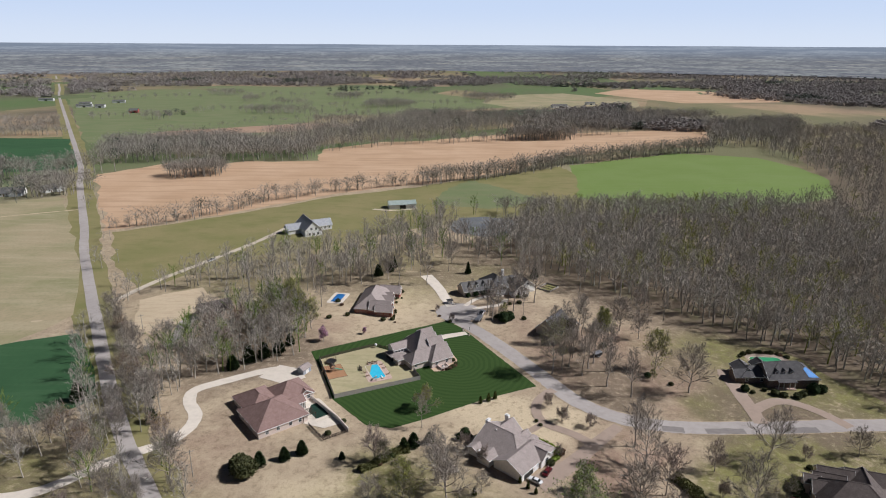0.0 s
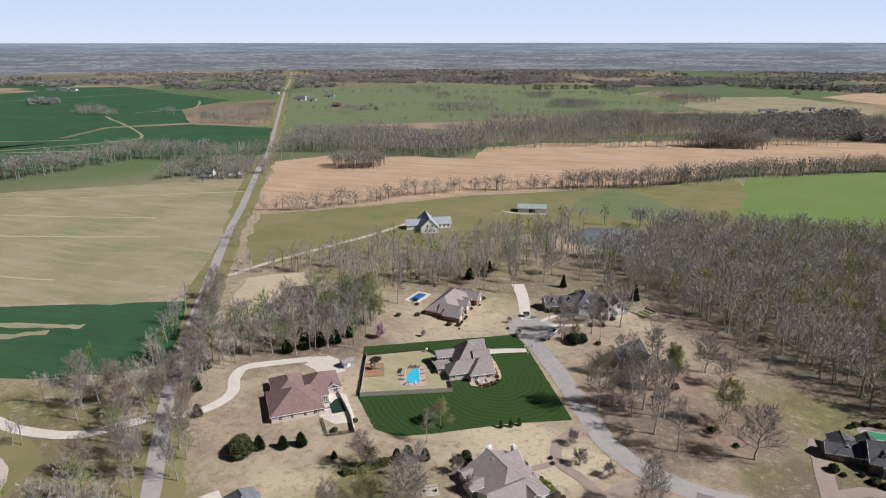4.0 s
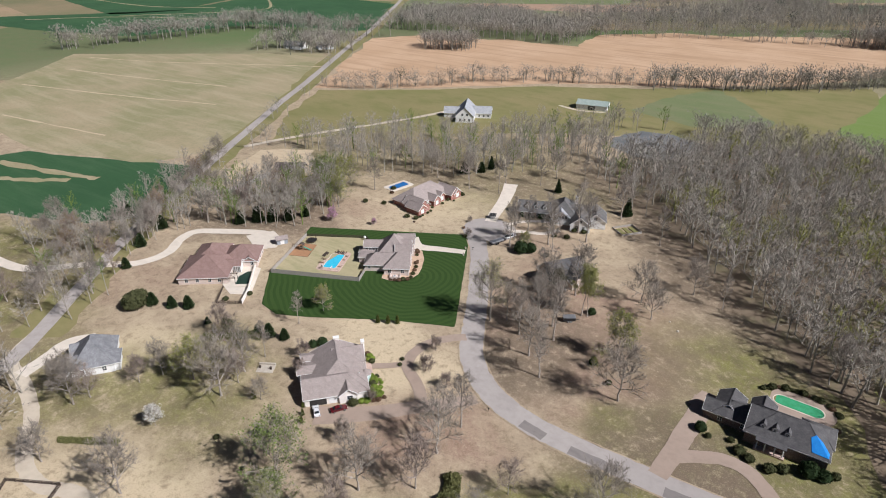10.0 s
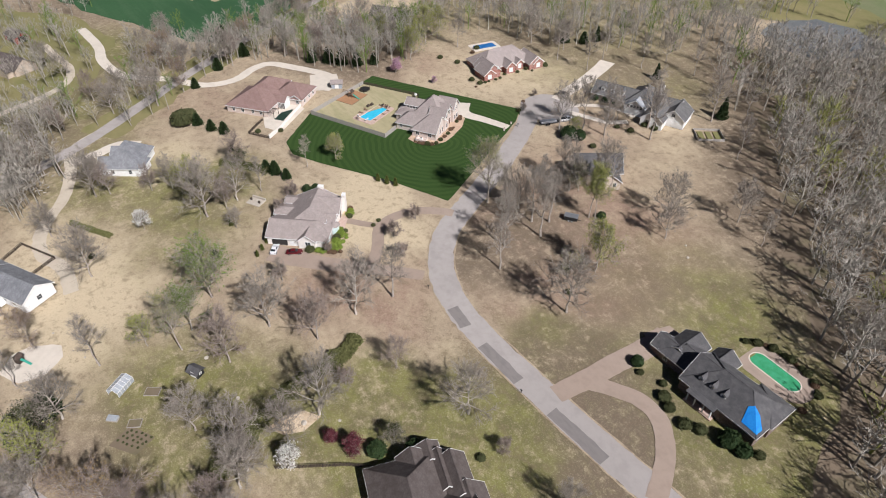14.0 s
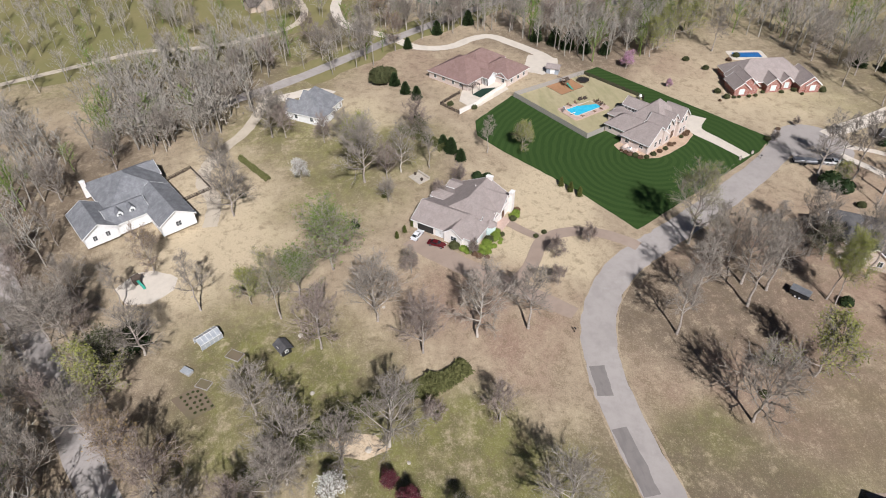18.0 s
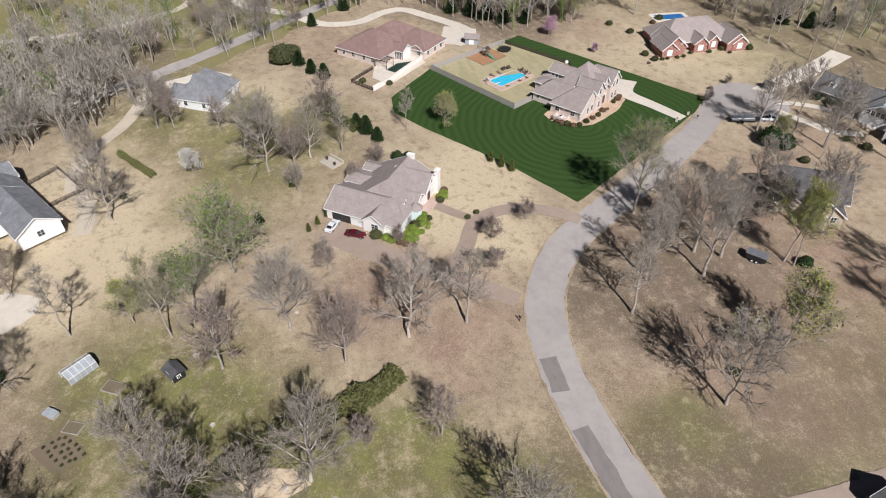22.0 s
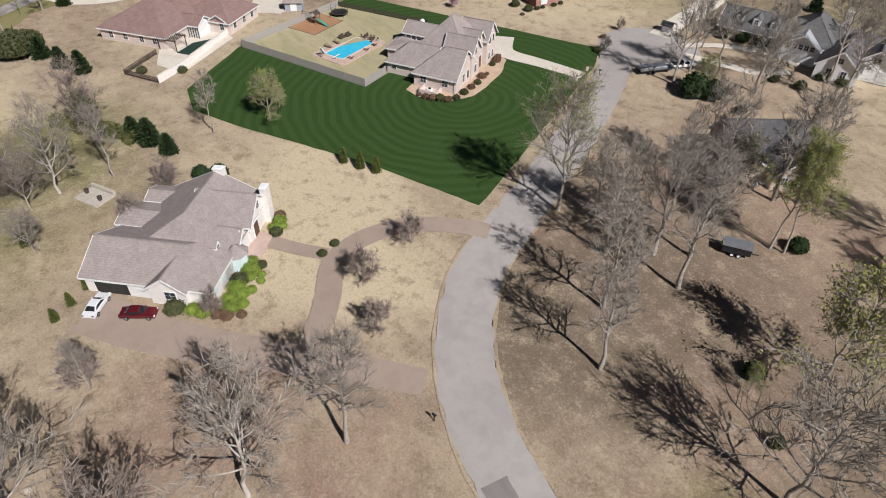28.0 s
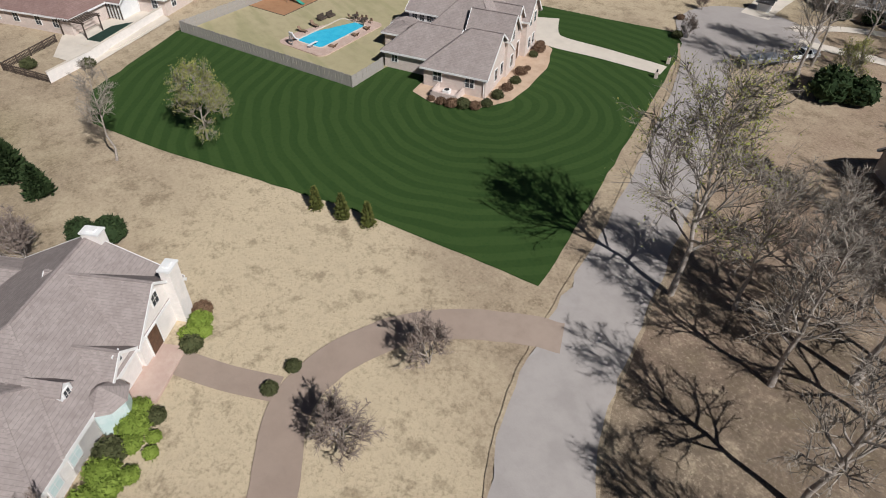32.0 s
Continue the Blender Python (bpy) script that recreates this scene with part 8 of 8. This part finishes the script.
# ---- vehicles ----
def car(x, y, turn, paint, label, L=4.7, W=1.82, truck=False):
    c = thing("pickup_truck" if truck else "car", x, y, turn, label, "truck" if truck else "car", z=G(x, y) + 0.13)
    if truck:
        side = [(-L / 2, .45), (-L / 2, 1.0), (-0.25, 1.02), (-0.15, 1.0), (1.35, 1.05), (L / 2 - .05, 0.98), (L / 2, .5)]
        cab = [(-0.3, 1.0), (-0.2, 1.72), (0.9, 1.72), (1.5, 1.04)]
    else:
        side = [(-L / 2, .5), (-L / 2 + .05, .86), (-L / 2 + .7, .95), (L * .18, .94), (L / 2 - .25, .78), (L / 2, .58), (L / 2 - .02, .35), (-L / 2 + .05, .35)]
        cab = [(-L * .36, .93), (-L * .2, 1.4), (L * .05, 1.42), (L * .22, .93)]
    def loft(outline, w0, w1, z0, z1):
        bm = B()
        rows = []
        for s in (-1, 1):
            rows.append([bm.verts.new((px, s * (w0 + (w1 - w0) * max(0, min(1, (pz - z0) / max(.01, z1 - z0)))) / 2, pz)) for px, pz in outline])
        bm.faces.new(rows[0]), bm.faces.new(rows[1][::-1])
        for i in range(len(outline)):
            j = (i + 1) % len(outline)
            bm.faces.new((rows[0][i], rows[1][i], rows[1][j], rows[0][j]))
        bmesh.ops.recalc_face_normals(bm, faces=bm.faces[:])
        bmesh.ops.bevel(bm, geom=bm.edges[:], offset=0.05, segments=2, affect="EDGES")
        return bm
    if not truck:
        body = part("body", loft(side, W, W * 0.94, .4, .95), paint, c)
    else:
        body = part("body", loft(side + [(L / 2 - .1, .4), (-L / 2 + .1, .4)], W, W, .4, 1), paint, c)
        part("bed", box(B(), -L / 2 + .15, -W / 2 + .15, 0.96, -0.45, W / 2 - .15, 1.035), M_BLACK, c)
    part("roof", loft(cab, W * .9, W * .68, cab[0][1], cab[1][1]), paint, c)
    for k, (a, b) in enumerate(((cab[0], cab[1]), (cab[2], cab[3]))):
        nx = 1 if k else -1
        q = []
        for f, s in ((.12, -1), (.12, 1), (.88, 1), (.88, -1)):
            px, pz = a[0] + (b[0] - a[0]) * f, a[1] + (b[1] - a[1]) * f
            wz = W * (.9 - .22 * (pz - cab[0][1]) / (cab[1][1] - cab[0][1])) / 2 - .1
            q.append((px + nx * .02, s * wz, pz + .02))
        bm = B()
        bm.faces.new([bm.verts.new(v) for v in q])
        bmesh.ops.solidify(bm, geom=bm.faces[:], thickness=0.02)
        part("rear_window" if k == 0 else "windscreen", bm, M_GLASS, c)
    for s in (-1, 1):
        x0, x1, x2, x3 = cab[0][0] + .25, cab[1][0] + .08, cab[2][0] - .02, cab[3][0] - .3
        z0, z1 = cab[0][1] + .07, cab[1][1] - .08
        y0, y1 = W * .435, W * .365
        bm = B()
        bm.faces.new([bm.verts.new(v) for v in ((x0, s * y0 + s * .02, z0), (x3, s * y0 + s * .02, z0), (x2, s * y1 + s * .02, z1), (x1, s * y1 + s * .02, z1))])
        bmesh.ops.solidify(bm, geom=bm.faces[:], thickness=0.02)
        part("side_window", bm, M_GLASS, c)
        part("headlight", box(B(), L / 2 - .2, s * W * .38 - .16, .6, L / 2 - .03, s * W * .38 + .16, .74, .03), M_WHITE, c)
        part("tail_light", box(B(), -L / 2 - .01, s * W * .38 - .14, .68, -L / 2 + .1, s * W * .38 + .14, .84, .02), M_RED_PAINT, c)
        part("mirror", box(B(), cab[3][0] - .35, s * W * .5 - .1, .95, cab[3][0] - .2, s * W * .5 + .1, 1.07, .03), paint, c)
        for wx in (-L * .3, L * .31):
            bm = B()
            bmesh.ops.create_cone(bm, cap_ends=True, segments=18, radius1=.33, radius2=.33, depth=.22, matrix=pose(wx, s * (W / 2 - .1), .33, 90, 0, 0))
            tyre = part("wheel", bm, M_BLACK, c)
            bm = B()
            bmesh.ops.create_cone(bm, cap_ends=True, segments=12, radius1=.2, radius2=.18, depth=.24, matrix=pose(wx, s * (W / 2 - .1), .33, 90, 0, 0))
            part("rim", bm, M_STEEL, tyre)
    return c


car(28.7, 161.5, 142, M_WHITE_PAINT, "white sedan parked on the aggregate drive")
car(33.1, 165.9, 57.5, M_RED_PAINT, "dark red car parked before the garage", 4.8)
car(19.9, 287.6, 68, M_WHITE_PAINT, "white pickup truck parked at the turning circle", 5.6, 1.95, True)
car(-140, 364, 60, M_WHITE_PAINT, "white pickup truck on the gravel lane", 5.4, 1.95, True)
t = thing("flatbed_trailer", 18.2, 280.4, 70, "long dark trailer with a steel cover behind the pickup", "trailer", z=G(18, 280) + 0.1)
part("bed", box(B(), -4.2, -1.1, 0.6, 3.6, 1.1, 0.8, 0.02), M_BLACK, t), part("cover", box(B(), -4.0, -1.05, 0.8, 2.4, 1.05, 1.5, 0.06), M_STEEL, t)
part("tongue", box(B(), 3.6, -0.08, 0.55, 5.0, 0.08, 0.68), M_BLACK, t)
for wx in (-1.8, -0.8):
    for s in (-1, 1):
        bm = B()
        bmesh.ops.create_cone(bm, cap_ends=True, segments=14, radius1=.36, radius2=.36, depth=.24, matrix=pose(wx, s * 1.15, .36, 90, 0, 0))
        part("wheel", bm, M_BLACK, t)

c = thing("enclosed_trailer", 67.2, 245.4, 35, "dark utility trailer with a silver lid and white wheels", "trailer", z=G(67, 245) + .02)
part("body", box(B(), -2.1, -1.0, .5, 2.1, 1.0, 1.75, .08), M_BLACK, c)
part("lid", slab(B(), [[(-2.2, -1.1, 1.86), (2.2, -1.1, 1.86), (2.2, 1.1, 2.0), (-2.2, 1.1, 2.0)]], .1), M_STEEL, c, "silver-grey metal lid")
part("tongue", box(B(), 2.1, -.07, .5, 3.3, .07, .62), M_BLACK, c), part("tailgate", box(B(), -2.16, -.9, .55, -2.1, .9, 1.7, .02), M_RAIL, c)
for wx in (-.5, .45):
    for s in (-1, 1):
        bm = B()
        bmesh.ops.create_cone(bm, cap_ends=True, segments=16, radius1=.36, radius2=.36, depth=.22, matrix=pose(wx, s * 1.08, .36, 90, 0, 0))
        wheel = part("wheel", bm, M_BLACK, c)
        bm = B()
        bmesh.ops.create_cone(bm, cap_ends=True, segments=12, radius1=.24, radius2=.22, depth=.25, matrix=pose(wx, s * 1.08, .36, 90, 0, 0))
        part("rim", bm, M_WHITE, wheel)

# ---- backyard of the grey-roofed house ----
M_CHIPS = field("fresh_wood_chips", (0.56, 0.44, 0.30), (0.62, 0.50, 0.36), (0.36, 0.25, 0.16), (1.2, 1.2, 1), 0.5, 0.7)
overlay("patio", [(39.6, 91.1), (34, 87.6), (29, 91), (28.6, 96), (32.4, 102.2), (37, 101.5), (40.6, 97)], M_CONCRETE, 0.1, "pale concrete patio among trees", "patio", 5, 0.4, 2)
t = thing("patio_play_set", 32.6, 92.6, 40, "dark play set with a green slide on the patio", "play set", z=G(32, 92) + .1)
part("tower", box(B(), -.8, -.8, 0, .8, .8, 1.7, .1), M_RAIL, t), part("canopy", slab(B(), [[(-1, -1, 1.9), (0, -1, 2.6), (0, 1, 2.6), (-1, 1, 1.9)], [(0, -1, 2.6), (1, -1, 1.9), (1, 1, 1.9), (0, 1, 2.6)]], .06), M_RAIL, t)
part("slide", slab(B(), [[(.8, -.3, 1.3), (3.4, -.3, .2), (3.4, .3, .2), (.8, .3, 1.3)]], .1), M_TEAL, t)
t = thing("greenhouse", 54.6, 111.2, 126, "small glazed greenhouse with pale framing", "greenhouse")
bm = B()
for i in range(6):
    x = -2.6 + i * 1.04
    box(bm, x - .03, -1.6, 0, x + .03, -1.54, 1.6), box(bm, x - .03, 1.54, 0, x + .03, 1.6, 1.6)
    for s in (-1, 1):
        bmesh.ops.create_cube(bm, size=1, matrix=pose(x, s * .8, 2.0, s * -26.5, 0, 0) @ Matrix.Diagonal((.06, 1.8, .05, 1)))
box(bm, -2.65, -.04, 2.36, 2.65, .04, 2.44)
for s in (-1, 1):
    box(bm, -2.65, s * 1.57 - .03, 1.55, 2.65, s * 1.57 + .03, 1.63)
part("frame", bm, M_TRIM, t)
M_PANE = plain("cloudy_greenhouse_glass", (.32, .34, .36), (.42, .44, .46), 1.0, .15, 0, spec=.5)
for s in (-1, 1):
    for i in range(5):
        x = -2.6 + i * 1.04
        bm = B()
        bmesh.ops.create_cube(bm, size=1, matrix=pose(x + .52, s * .8, 1.98, s * -26.5, 0, 0) @ Matrix.Diagonal((.96, 1.72, .02, 1)))
        part("pane", bm, M_PANE, t)
        part("pane", box(B(), x + .05, s * 1.57 - .01, .1, x + .99, s * 1.57 + .01, 1.55), M_PANE, t)
t = thing("cold_frame", 62.6, 107.4, 50, "low glazed cold frame in the garden", "cold frame")
part("box", box(B(), -1.3, -.7, -.1, 1.3, .7, .5, .03), M_FENCE, t)
for i in range(3):
    part("lid", slab(B(), [[(-1.28 + i * .86, -.75, .52), (-.46 + i * .86, -.75, .52), (-.46 + i * .86, .75, .68), (-1.28 + i * .86, .75, .68)]], .05), M_PANE, t)
for x, y, w, d, r in ((66.6, 111.2, 3, 2.2, 60), (60.0, 117, 3.5, 2.4, 55)):
    t = thing("raised_bed", x, y, r, "timber-edged raised garden bed", "garden bed")
    bm = B()
    for x0, y0, x1, y1 in ((-w / 2, -d / 2, w / 2, -d / 2 + .08), (-w / 2, d / 2 - .08, w / 2, d / 2), (-w / 2, -d / 2 + .08, -w / 2 + .08, d / 2 - .08), (w / 2 - .08, -d / 2 + .08, w / 2, d / 2 - .08)):
        box(bm, x0, y0, -.1, x1, y1, .32)
    part("edging", bm, M_FENCE, t), part("soil", box(B(), -w / 2 + .08, -d / 2 + .08, -.1, w / 2 - .08, d / 2 - .08, .24), M_FLOOR, t)
overlay("vegetable_plot", [(74.9, 109.2), (69.1, 104.9), (66.6, 110.3), (72.7, 114)], M_FLOOR, .07, "tilled vegetable plot with small plants", "garden bed", 5)
rng = random.Random(9)
for i in range(5):
    for j in range(4):
        x, y = 69 + i * 1.1 - j * .35 + rng.uniform(-.2, .2), 107 + i * .75 + j * 1.1 + rng.uniform(-.2, .2)
        shrub("dark", x, y, .28, "small dark plant in the vegetable plot")
overlay("wood_chip_pile", [(84.6, 135.5), (88.4, 138), (90, 142), (88.6, 147), (85, 144.5), (83.6, 140)], M_CHIPS, .09, "pale heap of fresh wood chips and straw", "wood chips", 6)
t = thing("garden_fence", 58.5, 325, 52, "timber-fenced kitchen garden with green beds", "garden")
for x0, y0, x1, y1 in ((-5, -4, 5, -3.9), (-5, 3.9, 5, 4), (-5, -3.9, -4.9, 3.9), (4.9, -3.9, 5, 3.9)):
    part("fence_side", box(B(), x0, y0, -.3, x1, y1, .9), M_FENCE, t)
for x in (-3, 0, 3):
    part("bed", box(B(), x - 1, -2.6, -.1, x + 1, 2.6, .35, .05), M_OLIVE, t)


def boulder(x, y, r, label="pale boulder on dormant turf"):
    bm = B()
    bmesh.ops.create_icosphere(bm, subdivisions=2, radius=r)
    for v in bm.verts:
        v.co *= 1 + .35 * noise.noise(v.co * (1.3 / r) + Vector((x, y, 0)))
        v.co.z = max(-.15 * r, v.co.z * .7)
    ob = part("boulder", bm, plain_stone)
    ob.matrix_basis = pose(x, y, G(x, y) + .1 * r)
    tagged(ob, label, "boulder")


plain_stone = plain("pale_stone", (.42, .37, .31), (.52, .47, .4), 1.5, .9, .4)
for x, y, r in ((48, 136, .5), (52, 150, .4), (46, 153, .35), (57, 131, .6), (36, 176, .25), (88, 143, .7), (92, 150, .4), (40, 106, .3), (27, 101, .3), (100, 262, .5), (96, 266, .4), (73, 133, .5)):
    boulder(x, y, r)
t = thing("stone_bench_terrace", 2.6, 166.2, 30, "pale stone terrace with boulders and an urn", "terrace")
part("slab", box(B(), -2.6, -2.0, -.2, 2.6, 2.0, .25, .05), plain_stone, t)
part("back_wall", box(B(), -2.6, 1.5, .25, 2.6, 2.0, .9, .05), plain_stone, t)
part("urn", cyl(B(), -1.8, 0, .25, 1.0, .3, .4, 10), M_RAIL, t), part("urn", cyl(B(), 1.7, -.4, .25, 1.0, .3, .4, 10), M_RAIL, t)


def mailbox(x, y, turn, label):
    t = thing("mailbox", x, y, turn, label, "mailbox")
    part("post", box(B(), -.06, -.06, -.3, .06, .06, 1.1), M_RAIL, t)
    bm = box(B(), -.28, -.12, 1.1, .28, .12, 1.25)
    bmesh.ops.create_cone(bm, cap_ends=True, segments=14, radius1=.12, radius2=.12, depth=.56, matrix=pose(0, 0, 1.25, 0, 90, 0))
    part("box", bm, M_BLACK, t)


mailbox(67.6, 190.6, 20, "black mailbox on a timber post at the kerb"), mailbox(13.0, 268.5, 60, "dark mailbox on a post at the lawn's edge"), mailbox(143.5, 191.2, 0, "dark mailbox on a post beside the lane"), mailbox(109.5, 189.4, 0, "dark mailbox on a post beside the lane")
for i, (x, y) in enumerate(((12.4, 262.2), (10.0, 267.6))):
    t = thing("drive_lamp", x, y, 30, "short stone lamp pillar beside the drive", "lamp post")
    part("pillar", box(B(), -.25, -.25, -.2, .25, .25, 1.0, .02), M_BRICK_PALE, t), part("lantern", box(B(), -.12, -.12, 1.0, .12, .12, 1.4, .02), M_BLACK, t)
t = thing("satellite_dish", 58, 262, 0, "white ball-shaped tank on a stand", "tank")
bmesh.ops.create_uvsphere(bm := B(), u_segments=14, v_segments=8, radius=.5, matrix=Matrix.Translation((0, 0, .9)))
part("tank", bm, M_WHITE, t), part("stand", cyl(B(), 0, 0, -.2, .5, .25, n=8), M_STEEL, t)
t = thing("field_pump", -28.5, 248.2, 0, "white round tank beside the rail fence", "tank")
bmesh.ops.create_uvsphere(bm := B(), u_segments=14, v_segments=8, radius=.6, matrix=Matrix.Translation((0, 0, 1.5)))
part("tank", bm, M_WHITE, t), part("stand", cyl(B(), 0, 0, -.2, 1.0, .12, n=8), M_STEEL, t)

# utility poles along the country road
for i in range(14):
    f = i * 58
    x, y = -82 - f * .515 + 7, 165 + f * .857 - 4
    t = thing("utility_pole", x, y, 31, "grey timber utility pole beside the country road", "utility pole", "poles along the road")
    part("pole", cyl(B(), 0, 0, -.5, 9.5, .14, .1, 8), M_FENCE, t), part("crossarm", box(B(), -1.1, -.06, 8.8, 1.1, .06, 8.95), M_FENCE, t)
    for px in (-1, 0, 1):
        part("insulator", cyl(B(), px, 0, 8.95, 9.12, .05, n=6), M_STEEL, t)

t = thing("air_conditioner", *local((-10.6, 226.5), 32.5, 12.4, -1.4), 32.5, "white air conditioning unit inside the low brick wall", "air conditioner", z=G(0, 230) + .12)
part("casing", box(B(), -.5, -.5, 0, .5, .5, .85, .05), M_TRIM, t), part("fan_grille", cyl(B(), 0, 0, .85, .88, .38, n=16), M_BLACK, t)
